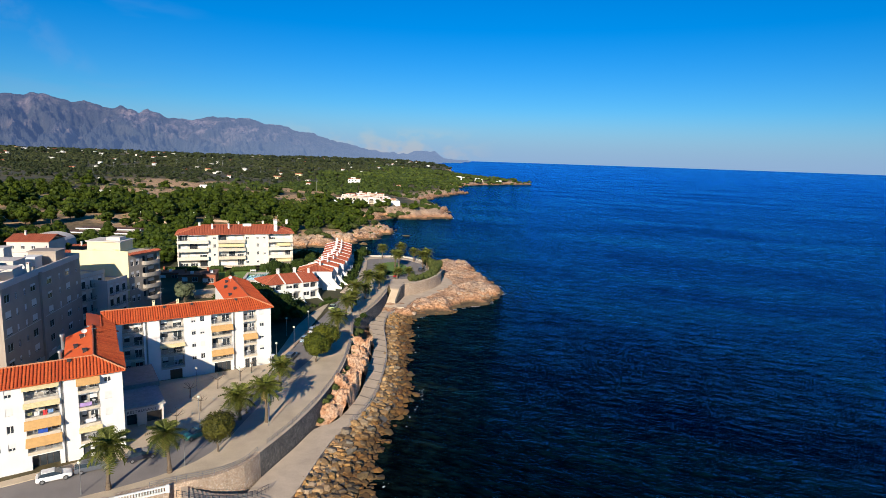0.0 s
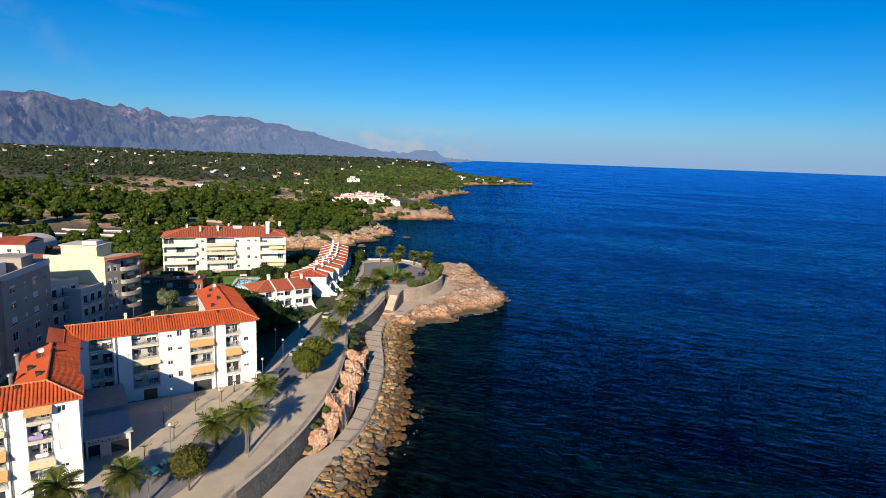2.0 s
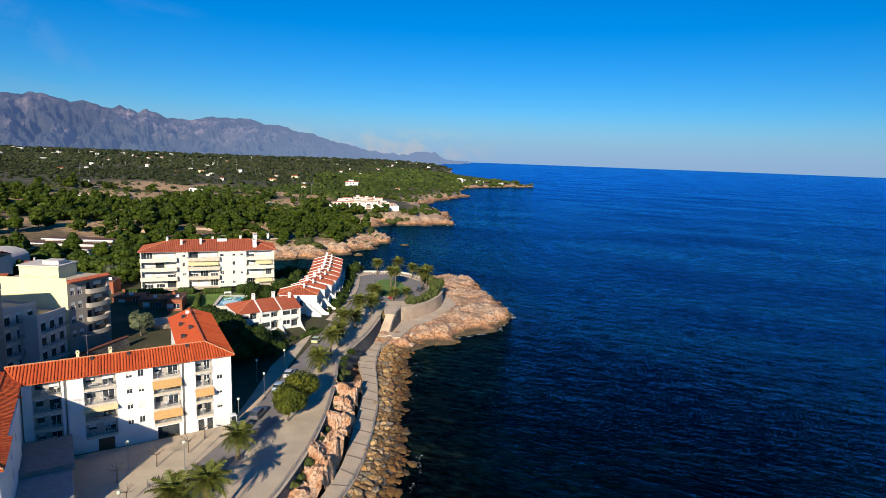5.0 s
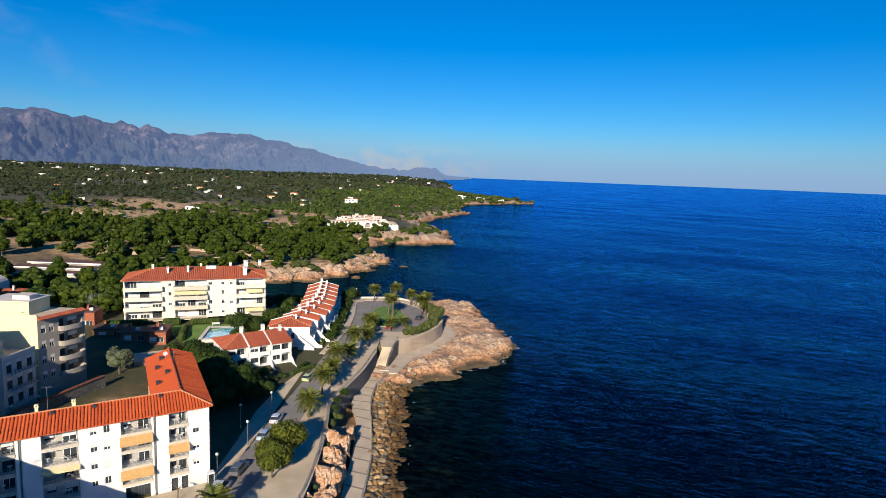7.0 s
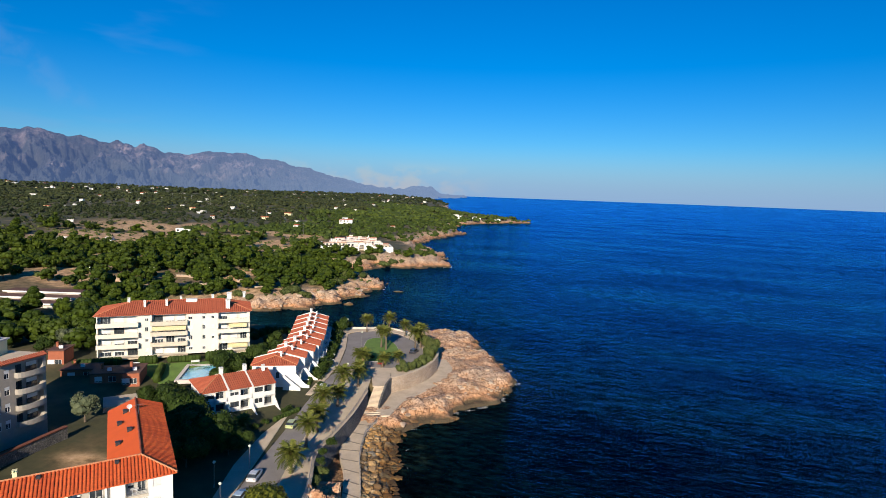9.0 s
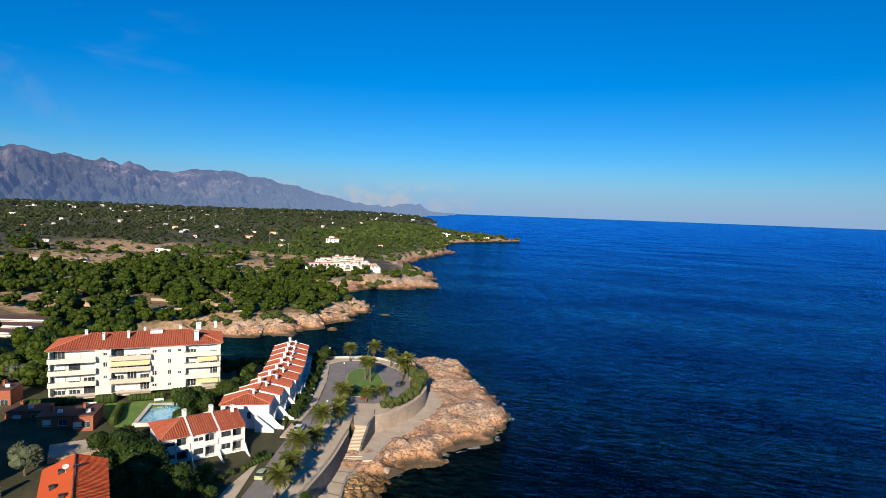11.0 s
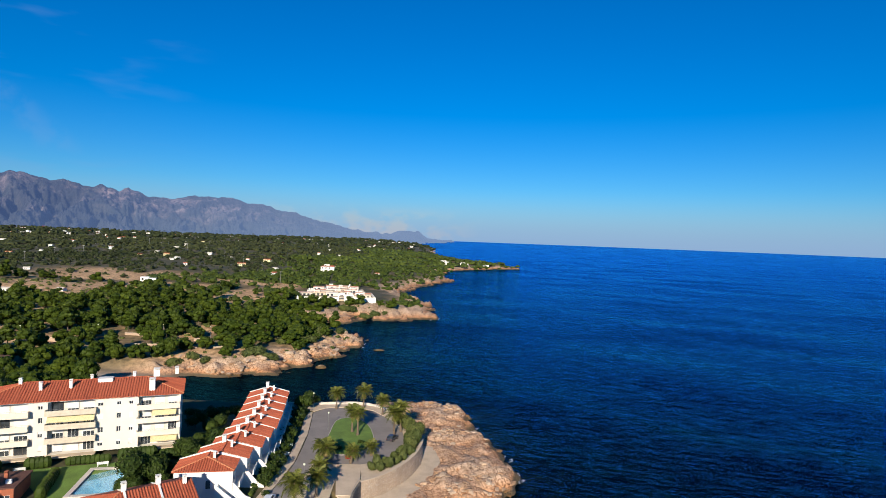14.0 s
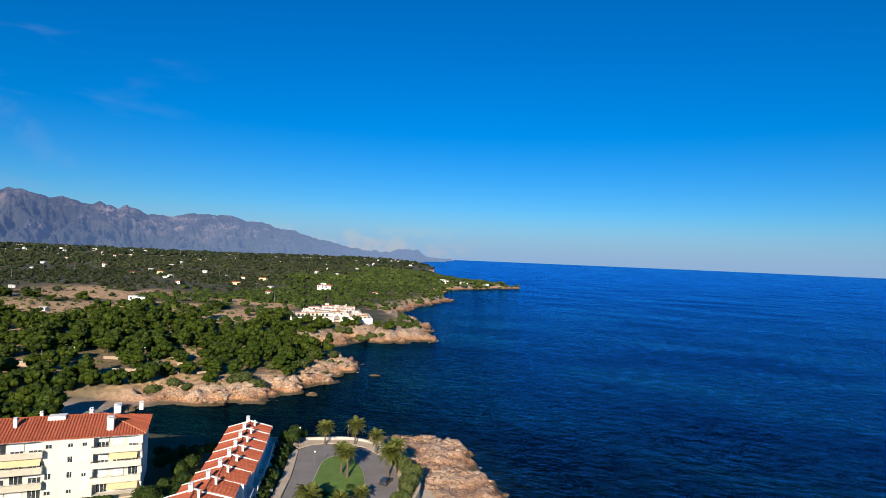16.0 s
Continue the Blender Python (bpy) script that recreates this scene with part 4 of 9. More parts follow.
def masonry(name, colours, mortar, scale, squeeze=(1, 1, 1)):
    """Rubble masonry: cells of stone with recessed joints."""
    m, t, b = material(name)
    tc = t.nodes.new("ShaderNodeTexCoord")
    mp = t.nodes.new("ShaderNodeMapping")
    mp.inputs["Scale"].default_value = squeeze
    t.links.new(tc.outputs["Object"], mp.inputs["Vector"])
    edge, cells = t.nodes.new("ShaderNodeTexVoronoi"), t.nodes.new("ShaderNodeTexVoronoi")
    edge.feature = "DISTANCE_TO_EDGE"
    for v in (edge, cells):
        v.inputs["Scale"].default_value = scale
        t.links.new(mp.outputs[0], v.inputs["Vector"])
    sep = t.nodes.new("ShaderNodeSeparateColor")
    t.links.new(cells.outputs["Color"], sep.inputs[0])
    col = ramp(t, sep.outputs[0], tuple((k / (len(colours) - 1), c) for k, c in enumerate(colours)))
    big = noise_node(t, 0.3, 3.0)
    col = mix(t, 1.0, col, ramp(t, big.outputs["Fac"], ((0.3, (0.7, 0.7, 0.7)), (0.7, (1.1, 1.1, 1.1)))), "MULTIPLY")
    mask = ramp(t, edge.outputs["Distance"], ((0.02, (0, 0, 0)), (0.08, (1, 1, 1))))
    t.links.new(mix(t, mask, mortar, col), b.inputs["Base Color"])
    b.inputs["Roughness"].default_value = 0.9
    bump(t, b, mask, 0.9, 0.12)
    return m


DARKRUBBLE = masonry("dark_rubble_wall", ((0.10, 0.095, 0.09), (0.19, 0.18, 0.165), (0.15, 0.135, 0.12), (0.25, 0.23, 0.20)), (0.07, 0.065, 0.06), 3.3)
PINKRUBBLE = masonry("pink_rubble_wall", ((0.46, 0.34, 0.24), (0.58, 0.45, 0.33), (0.42, 0.29, 0.20), (0.62, 0.52, 0.42)), (0.36, 0.28, 0.21), 4.2)

south = [p for p in wall_line if p[1] < 81]
north = [p for p in wall_line if p[1] >= 79.5]
base = lambda x, y: -0.5
top_of = lambda x, y: th(x, y) + 0.45
tagged(part("wall_shore", strip(Shape(), north, 0.38, base, top_of, 0.25), DARKRUBBLE), "dark rubble stone sea wall under the promenade", "wall", kind="structure")
tagged(part("wall_curved", strip(Shape(), [(x - 0.02, y) for x, y in south], 0.40, base, top_of, 0.2), PINKRUBBLE), "curved pinkish rubble stone wall at the steps", "wall", kind="structure")
tagged(part("trim_shore_wall", strip(Shape(), north, 0.46, lambda x, y: th(x, y) + 0.452, lambda x, y: th(x, y) + 0.56), CONCRETE), "concrete coping on the sea wall", "coping", kind="structure")
ret_line = curve_through(WALL[19:25], 1.2)
tagged(part("wall_plaza", strip(Shape(), ret_line, 0.35, 0.5, lambda x, y: 6.75, 0.15), PINKRUBBLE), "pinkish stone retaining wall under the plaza", "wall", kind="structure")
back_line = curve_through(WALL[24:30], 2.0)
tagged(part("wall_plaza_back", strip(Shape(), back_line, 0.25, 1.0, lambda x, y: th(x, y) + 0.7), SOFTWHITE), "low whitish parapet wall round the plaza", "wall", kind="structure")
tagged(part("trim_plaza_wall", strip(Shape(), ret_line, 0.42, 6.752, 6.87), CONCRETE), "pale coping on the plaza wall", "coping", kind="structure")


def railing(line, z, h, name="railing", label="thin dark metal railing on the wall", mat=METAL, gap=1.8, rails=3):
    e = thing(name, pose(line[0][0], line[0][1], z(*line[0])), label, "railing")
    pts = along(line, gap)
    o = Vector((line[0][0], line[0][1], z(*line[0])))
    post = Shape().tube((0, 0, 0), (0, 0, h), 0.035, n=5).mesh("post", mat)
    for x, y in pts:
        part("post", post, mat, e, m=Matrix.Translation(Vector((x, y, z(x, y))) - o))
    for k in range(rails):
        q = h * (k + 1) / rails
        part("rail", Shape().pipe([Vector((x, y, z(x, y) + q)) - o for x, y in pts], 0.028, 4), mat, e)
    return e


railing(north[2:], lambda x, y: th(x, y) + 0.54, 0.75)
railing(south[3:], lambda x, y: th(x, y) + 0.44, 0.8)

# lower walkway with its joints and rail
WALK_W = curve_through([(-30.5, 66), (-27.6, 72), (-26.3, 77), (-25.4, 81), (-23.2, 88.6), (-21.4, 95.5), (-18.2, 99.4), (-15.9, 110.6), (-15.9, 123), (-16.5, 138), (-17.9, 150), (-20.4, 160), (-19.0, 170), (-18.2, 176.8)], 1.5)
WALK_E = curve_through([(-22.6, 66), (-20.2, 74), (-17.7, 91.6), (-14.3, 101.6), (-12.5, 113.7), (-12.5, 130.5), (-13.5, 141), (-14.8, 150), (-15.9, 158), (-15.9, 169), (-14.0, 176.8)], 1.5)
sheet("walkway", WALK_E + WALK_W[::-1], 0, CONCRETE, "pale concrete lower walkway by the water", "walkway", level=2.05, depth=1.6)
KERBDARK = plain("joint_filler", (0.27, 0.225, 0.175), 0.95)
joints = Shape()
for k, f in enumerate(np.linspace(0.34, 0.97, 17)):
    p, q = WALK_W[int(f * (len(WALK_W) - 1))], WALK_E[int(f * (len(WALK_E) - 1))]
    v = Vector((q[0] - p[0], q[1] - p[1], 0)).normalized() * 0.16
    n = Vector((-v.y, v.x, 0))
    a, b = Vector((*p, 2.055)) + v, Vector((*q, 2.055)) - v
    joints.add((a - n, b - n, b + n, a + n, a - n + Vector((0, 0, 0.045)), b - n + Vector((0, 0, 0.045)), b + n + Vector((0, 0, 0.045)), a + n + Vector((0, 0, 0.045))),
               ((4, 5, 6, 7), (0, 1, 5, 4), (1, 2, 6, 5), (2, 3, 7, 6), (3, 0, 4, 7)))
tagged(part("trim_walkway_joints", joints, KERBDARK), "dark joints across the concrete walkway", "joints", kind="structure")
kerb_e = [p for p in WALK_E if p[1] < 182]
tagged(part("kerb_walkway", strip(Shape(), kerb_e, 0.17, 0.8, 2.22), CONCRETE), "concrete edge of the lower walkway", "kerb", kind="structure")
railing([p for p in WALK_E if 97 < p[1] < 183], lambda x, y: 2.22, 0.95, label="thin grey metal railing beside the lower walkway")

# stairs up to the plaza: two flights that lean a little seaward
st = thing("stairs", pose(0, 0, 0), "pale stone stairs from the walkway to the plaza", "stairs", kind="structure")


def tread(y0, y1, xa, xb, shift, z):
    v = [(x + (shift if y == y1 else 0), y, q) for q in (1.2, z) for x, y in ((xa, y0), (xb, y0), (xb, y1), (xa, y1))]
    return Shape().add(v, ((3, 2, 1, 0), (4, 5, 6, 7), (0, 1, 5, 4), (1, 2, 6, 5), (2, 3, 7, 6), (3, 0, 4, 7)))


for k in range(4):
    part("step", tread(176.7 + k * 0.9, 180.6, -18.2 + 0.06 * k, -14.0, 0.2, 2.05 + 0.16 * (k + 1)), CONCRETE, st)
part("landing", tread(180.3, 182.2, -18.0, -13.9, 0.3, 2.72), CONCRETE, st)
for k in range(18):
    y = 181.7 + k * 0.36
    part("step", tread(y, 188.6, -17.7 + 0.17 * (y - 181.7), -14.75 + 0.17 * (y - 181.7), 0.17 * (188.6 - y), 2.72 + 0.178 * (k + 1)), CONCRETE, st)
side = Shape()
edge_top = [(-14.7, 181.4, 3.55), (-14.2, 184.6, 5.1), (-13.6, 188.2, 6.75), (-13.2, 191.2, 6.75), (-12.7, 194.0, 6.75)]
for (xa, ya, za), (xb, yb, zb) in zip(edge_top, edge_top[1:]):
    side.add([(xa - 0.2, ya, 1.2), (xa + 0.25, ya, 1.2), (xb + 0.25, yb, 1.2), (xb - 0.2, yb, 1.2), (xa - 0.2, ya, za), (xa + 0.25, ya, za), (xb + 0.25, yb, zb), (xb - 0.2, yb, zb)],
             ((4, 5, 6, 7), (0, 4, 7, 3), (1, 2, 6, 5), (0, 1, 5, 4), (3, 7, 6, 2)))
part("side_wall", side, DARKRUBBLE, st, "dark rubble side wall")
part("rail", Shape().pipe([(x, y, z + 0.85) for x, y, z in edge_top], 0.04), METAL, st)
sheet("pavement_stair_head", [(-17.0, 188.4), (-13.7, 188.4), (-13.0, 193.6), (-13.4, 199.4), (-14, 203.5), (-18.4, 203.4), (-18.2, 196)], 0.2, CONCRETE, "pale paved path at the head of the stairs", "pavement")
sheet("platform_headland", [(-13.7, 177.2), (-11.6, 177.6), (-9.2, 186.7), (-4.2, 194.4), (1.2, 203.4), (4.0, 215), (3.4, 226.5), (-0.2, 225.5), (-0.5, 213.5), (-3.6, 204.3), (-8.2, 197), (-12.5, 192.8), (-13.3, 187), (-14.3, 181)], 0, CONCRETE, "sandy concrete ledge under the plaza wall", "platform", level=2.74, step=2.0, depth=1.4)

# rock between wall and walkway
ox, oy = np.meshgrid(np.arange(0, 1.001, 0.036), np.arange(97, 147, 0.3))
wx = np.interp(oy, [p[1] for p in WALL[7:15]], [p[0] for p in WALL[7:15]]) + 0.3
ex = np.interp(oy, [p[1] for p in WALK_W if p[1] > 95], [p[0] for p in WALK_W if p[1] > 95]) + 0.1
RX = wx + (ex - wx) * ox
hump = np.clip(np.sin(np.pi * np.clip((oy - 97) / 49, 0, 1)) * 2.2, 0, 1)
edge_fall = 1 - smoothstep(0.92, 1.0, ox + 0.10 * fractal(RX, oy, 3, 2, 42))
blocks = np.round((fractal(RX, oy, 3.2, 4, 41) + 0.8) * 3.2) / 2.6
RZ = 1.9 + hump * edge_fall * (1.4 + 1.25 * blocks + 0.5 * np.abs(fractal(RX, oy, 1.4, 3, 43)))
RXX = RX + 0.45 * fractal(RX, oy, 1.7, 3, 44)
rf = []
w_ = ox.shape[1]
for j in range(ox.shape[0] - 1):
    for i in range(w_ - 1):
        o = j * w_ + i
        rf.append((o, o + 1, o + w_ + 1, o + w_))
m, t, b = material("outcrop_rock")
n1, n2 = noise_node(t, 0.5, 5.0, 0.65), noise_node(t, 2.4, 5.0, 0.65)
col = ramp(t, n1.outputs["Fac"], ((0.3, (0.30, 0.13, 0.06)), (0.46, (0.48, 0.27, 0.155)), (0.60, (0.56, 0.39, 0.27)), (0.74, (0.44, 0.19, 0.085))))
col = mix(t, 1.0, col, ramp(t, n2.outputs["Fac"], ((0.32, (0.4, 0.35, 0.3)), (0.55, (1.0, 1.0, 1.0)))), "MULTIPLY")
t.links.new(col, b.inputs["Base Color"])
b.inputs["Roughness"].default_value = 0.95
bump(t, b, n2.outputs["Fac"], 0.9, 0.35)
OUTCROP = m
tagged(part("rock_outcrop", Shape().add(np.stack([RXX, oy, RZ], -1).reshape(-1, 3).tolist(), rf), OUTCROP), "broken orange-pink rock below the promenade wall", "rock", kind="structure")

# boulders of the sea bank
rnd = random.Random(7)


def boulder_mesh(k):
    r = random.Random(100 + k)
    s = Shape().ball((0, 0, 0), 1, 1, 1, 7, 5, 0.6, r)
    s.v = [(x * (1 + 0.25 * math.copysign(1, x) * (abs(x) > 0.6)) , y, max(-0.55, min(0.62 + 0.08 * r.random(), z))) for x, y, z in s.v]
    return s


BOULDER_SHAPES = [boulder_mesh(k) for k in range(8)]
BOULDER_MESHES = [s.mesh("boulder", BOULDER) for s in BOULDER_SHAPES]
bank = Shape()
edge_w = [p for p in WALK_E]
bx = np.array([p[0] for p in edge_w])
by = np.array([p[1] for p in edge_w])
coast_y = [p[1] for p in COAST[1:12]]
coast_x = [p[0] for p in COAST[1:12]]
vb, fb = [], []
ys_ = np.arange(66, 175, 2.0)
for y in ys_:
    a, c = float(np.interp(y, by, bx)) + 0.1, float(np.interp(y, coast_y, coast_x)) + 0.4
    vb += [(a, y, 1.75), (a + (c - a) * 0.5, y, 0.75), (c, y, -0.7)]
for k in range(len(ys_) - 1):
    for i in range(2):
        fb.append((3 * k + i, 3 * k + i + 1, 3 * k + i + 4, 3 * k + i + 3))
slope = tagged(part("boulder_bank", Shape().add(vb, fb), MORTAR), "bank of brown and ochre boulders falling to the sea", "rocks", kind="structure")
count = 0
rest = Shape()
y = 66.5
while y < 174:
    a, c = float(np.interp(y, by, bx)) + 0.45, float(np.interp(y, coast_y, coast_x)) + 0.1 + rnd.choice((-0.9, -0.4, 0.0, 0.0, 0.5, 1.0))
    x = a
    while x < c:
        f = (x - a) / max(0.1, c - a)
        r = rnd.choice((0.36, 0.48, 0.58, 0.70, 0.86)) * rnd.uniform(0.85, 1.15) * (1 + 0.2 * f)
        zc = 1.66 - 2.1 * f + rnd.uniform(-0.25, 0.3)
        mm = Matrix.LocRotScale((x + rnd.uniform(-0.2, 0.2), y + rnd.uniform(-0.35, 0.35), zc), Euler((rnd.uniform(-0.35, 0.35), rnd.uniform(-0.25, 0.45), rnd.uniform(0, 6.3))),
                                (r * rnd.uniform(0.9, 1.35), r * rnd.uniform(0.75, 1.05), r * rnd.uniform(0.55, 0.8)))
        k = rnd.randrange(8)
        if 74 < y < 112 and count < 300:
            part("boulder", BOULDER_MESHES[k], BOULDER, slope, m=mm)
            count += 1
        else:
            rest.add([mm @ Vector(p) for p in BOULDER_SHAPES[k].v], BOULDER_SHAPES[k].f)
        x += r * 1.18
    y += 0.80
tagged(part("boulders", rest, BOULDERS, slope), kind="stuff")


# ---- buildings: shared parts ----
def window(parent, place, u0, u1, v0, v1, d, shutter=0.0, frame_mat=None, leaves=2):
    """A window set d deep in an opening: frame, panes and a roller shutter let down by the given share."""
    fm = frame_mat or FRAMEW
    w = 0.06

    def bar(s, a, b, c, e, q0, q1):
        vs = [place(u, v, q) for q in (q0, q1) for v in (c, e) for u in (a, b)]
        s.add(vs, ((0, 1, 3, 2), (4, 6, 7, 5), (0, 4, 5, 1), (2, 3, 7, 6), (0, 2, 6, 4), (1, 5, 7, 3)))
    s = Shape()
    q0, q1 = d - 0.09, d - 0.03
    bar(s, u0, u1, v0, v0 + w, q0, q1)
    bar(s, u0, u1, v1 - w, v1, q0, q1)
    for k in range(leaves + 1):
        u = u0 + (u1 - u0 - w) * k / leaves
        bar(s, u, u + w, v0 + w, v1 - w, q0, q1)
    win = part("window", s, fm, parent)
    g = Shape()
    g.quad(place(u0, v0, d - 0.05), place(u1, v0, d - 0.05), place(u1, v1, d - 0.05), place(u0, v1, d - 0.05))
    part("pane", g, GLASS, win)
    if shutter:
        h = Shape()
        bar(h, u0 + 0.02, u1 - 0.02, v1 - (v1 - v0) * shutter, v1 - 0.01, d - 0.15, d - 0.11)
        part("roller_shutter", h, SHUTTER, win)
    return win


def railing_part(parent, place, u0, u1, v, h, out, bars=4, mat=None, infill=None):
    s = Shape()
    for k in range(bars):
        z = v + h * (k + 1) / bars
        s.tube(place(u0, z, -out), place(u1, z, -out), 0.022, n=4)
    n = max(2, round(abs(u1 - u0) / 0.9))
    for k in range(n + 1):
        u = u0 + (u1 - u0) * k / n
        s.tube(place(u, v, -out), place(u, v + h, -out), 0.02, n=4)
    return part("railing", s, mat or METAL, parent)


def awning(parent, place, u0, u1, v, drop, out, mat=None):
    s = Shape()
    t0 = 0.03
    a = [(u0, v, -0.02), (u1, v, -0.02), (u1, v - drop, -out), (u0, v - drop, -out)]
    vs = [place(*p) for p in a] + [place(p[0], p[1] + t0, p[2]) for p in a]
    s.add(vs, ((0, 1, 2, 3), (7, 6, 5, 4), (0, 4, 5, 1), (1, 5, 6, 2), (2, 6, 7, 3), (3, 7, 4, 0)))
    b0 = [(u0, v - drop, -out), (u1, v - drop, -out), (u1, v - drop - 0.22, -out), (u0, v - drop - 0.22, -out)]
    s.add([place(*p) for p in b0] + [place(p[0], p[1], p[2] - 0.02) for p in b0], ((0, 1, 2, 3), (7, 6, 5, 4), (0, 4, 5, 1), (1, 5, 6, 2), (2, 6, 7, 3), (3, 7, 4, 0)))
    return part("awning", s, mat or AWNING, parent, "tan cloth awning let down" if mat is None else "")


def tiled_slope(parent, eave_a, eave_b, top_a, top_b, mat, pitch=0.42, name="roof_slope", sheet_mat=None, rib_w=0.30, rib_h=0.11):
    """A roof plane from its eave line to its top line, with tile courses on it; the ends may be hips."""
    ea, eb, ta, tb = (Vector(p) for p in (eave_a, eave_b, top_a, top_b))
    s = Shape()
    s.quad(ea, eb, tb, ta)
    thick = Vector((0, 0, -0.16))
    s.quad(ea + thick, ta + thick, tb + thick, eb + thick)
    s.quad(ea, ea + thick, eb + thick, eb)
    s.quad(ea, ta, ta + thick, ea + thick)
    s.quad(eb, eb + thick, tb + thick, tb)
    roof = part(name, s, sheet_mat or mat, parent)
    u = (eb - ea).normalized()
    n = u.cross((ta - ea)).normalized()
    if n.z < 0:
        n = -n
    up = n.cross(u)
    if up.z < 0:
        up = -up
    hgt = (ta - ea).dot(up)
    ca, cb, da, db = 0.0, (eb - ea).length, (ta - ea).dot(u), (tb - ea).dot(u)
    tiles = Shape()
    x = min(ca, da) + pitch / 2
    end = max(cb, db)
    while x < end:
        lo, hi = 0.0, hgt
        for e0, d0, sign in ((ca, da, 1), (cb, db, -1)):
            # keep the side of the edge line from (e0, 0) to (d0, hgt)
            if abs(d0 - e0) < 1e-6:
                if sign * (x - e0) < 0:
                    hi = -1
                continue
            f = (x - e0) / (d0 - e0) * hgt
            if sign * (d0 - e0) > 0:
                hi = min(hi, f)
            else:
                lo = max(lo, f)
        if hi - lo > 0.25:
            tiles.rib(ea + u * x + up * (lo - 0.06) + n * 0.01, ea + u * x + up * hi + n * 0.01, u, n, rib_w, rib_h)
        x += pitch
    if tiles.v:
        tagged(part("tiles", tiles, mat, roof), kind="stuff")
    return roof


def ridge_line(parent, a, b, mat=None, r=0.14):
    s = Shape()
    a, b = Vector(a), Vector(b)
    n = max(1, round((b - a).length / 0.45))
    for k in range(n):
        p, q = a + (b - a) * (k / n), a + (b - a) * ((k + 1.12) / n)
        s.tube(p, q, r * 1.08, r * 0.92, 6)
    return part("ridge_tiles", s, mat or RIDGE, parent)


def chimney_stack(parent, x, y, z0, z1, w=0.5, mat=None, name="chimney"):
    s = Shape().box(x - w / 2, x + w / 2, y - w / 2, y + w / 2, z0, z1)
    s.box(x - w / 2 - 0.07, x + w / 2 + 0.07, y - w / 2 - 0.07, y + w / 2 + 0.07, z1, z1 + 0.08)
    for q in (-1, 1):
        s.box(x + q * w * 0.33 - 0.05, x + q * w * 0.33 + 0.05, y - w / 2, y + w / 2, z1 + 0.08, z1 + 0.3)
    s.box(x - w / 2 - 0.04, x + w / 2 + 0.04, y - w / 2 - 0.04, y + w / 2 + 0.04, z1 + 0.3, z1 + 0.38)
    return part(name, s, mat or WHITE, parent)


def dish(parent, x, y, z, r=0.42):
    s = Shape().tube((x, y, z), (x, y, z + 0.9), 0.03, n=5)
    c = Vector((x, y - 0.1, z + 1.0))
    vs, fs = [c + Vector((0, 0.16, -0.03))], []
    n = 10
    for k in range(n):
        a = 2 * math.pi * k / n
        vs.append(c + Vector((r * math.cos(a), -0.02 - 0.1 * math.sin(a), r * math.sin(a))))
    fs += [(0, 1 + k, 1 + (k + 1) % n) for k in range(n)]
    s.add(vs, fs)
    return part("satellite_dish", s, FRAMEW, parent)


def mast(parent, x, y, z, h):
    s = Shape().tube((x, y, z), (x, y, z + h), 0.03, n=5).tube((x - 0.7, y, z + h - 0.1), (x + 0.7, y, z + h - 0.1), 0.02, n=4)
    for k in range(7):
        s.tube((x - 0.6 + 0.2 * k, y - 0.35, z + h - 0.1), (x - 0.6 + 0.2 * k, y + 0.35, z + h - 0.1), 0.012, n=3)
    return part("antenna", s, METAL, parent)


# ---- the two white apartment blocks with orange roofs ----
def loggia(e, place, u0, u1, v, i, rnd2, shade=None):
    """What fills a recessed balcony: back doors, floor edge and rail."""
    dd = 1.35
    w = u1 - u0
    s = Shape()
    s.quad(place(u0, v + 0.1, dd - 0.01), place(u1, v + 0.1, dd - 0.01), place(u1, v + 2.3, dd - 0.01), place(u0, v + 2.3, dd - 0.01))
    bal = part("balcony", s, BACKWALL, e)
    window(bal, place, u0 + 0.25, u0 + 0.25 + w * 0.38, v + 0.12, v + 2.05, dd - 0.02, rnd2.choice((0, 0.2, 0.5)), rnd2.choice((FRAMED, FRAMEW)))
    window(bal, place, u1 - 0.3 - w * 0.25, u1 - 0.3, v + 0.9, v + 2.0, dd - 0.02, rnd2.choice((0, 0.3, 0.7)), FRAMED)
    edge = Shape()
    a = [(u0 - 0.03, v - 0.12), (u1 + 0.03, v - 0.12), (u1 + 0.03, v + 0.30), (u0 - 0.03, v + 0.30)]
    edge.add([place(p, q, -0.10) for p, q in a] + [place(p, q, 0.03) for p, q in a], ((0, 1, 2, 3), (7, 6, 5, 4), (0, 4, 5, 1), (1, 5, 6, 2), (2, 6, 7, 3), (3, 7, 4, 0)))
    part("balcony_edge", edge, BEIGE, bal)
    railing_part(bal, place, u0 + 0.02, u1 - 0.02, v + 0.30, 0.72, 0.04, 4, METAL)
    # table, chairs or plant tubs on the floor
    for k in range(rnd2.randrange(2, 5)):
        f = Shape()
        u = u0 + 0.5 + (w - 1.0) * rnd2.random()
        h = rnd2.choice((0.45, 0.75, 0.9))
        q = place(u, v + 0.12, 0.55 + 0.3 * rnd2.random())
        f.tube(q, Vector(q) + Vector((0, 0, h)), 0.05, 0.05, 5)
        f.tube(Vector(q) + Vector((0, 0, h)), Vector(q) + Vector((0, 0, h + 0.05)), rnd2.uniform(0.2, 0.38), None, 8)
        part("stool" if h < 0.5 else "table", f, FRAMEW, bal)
    return bal


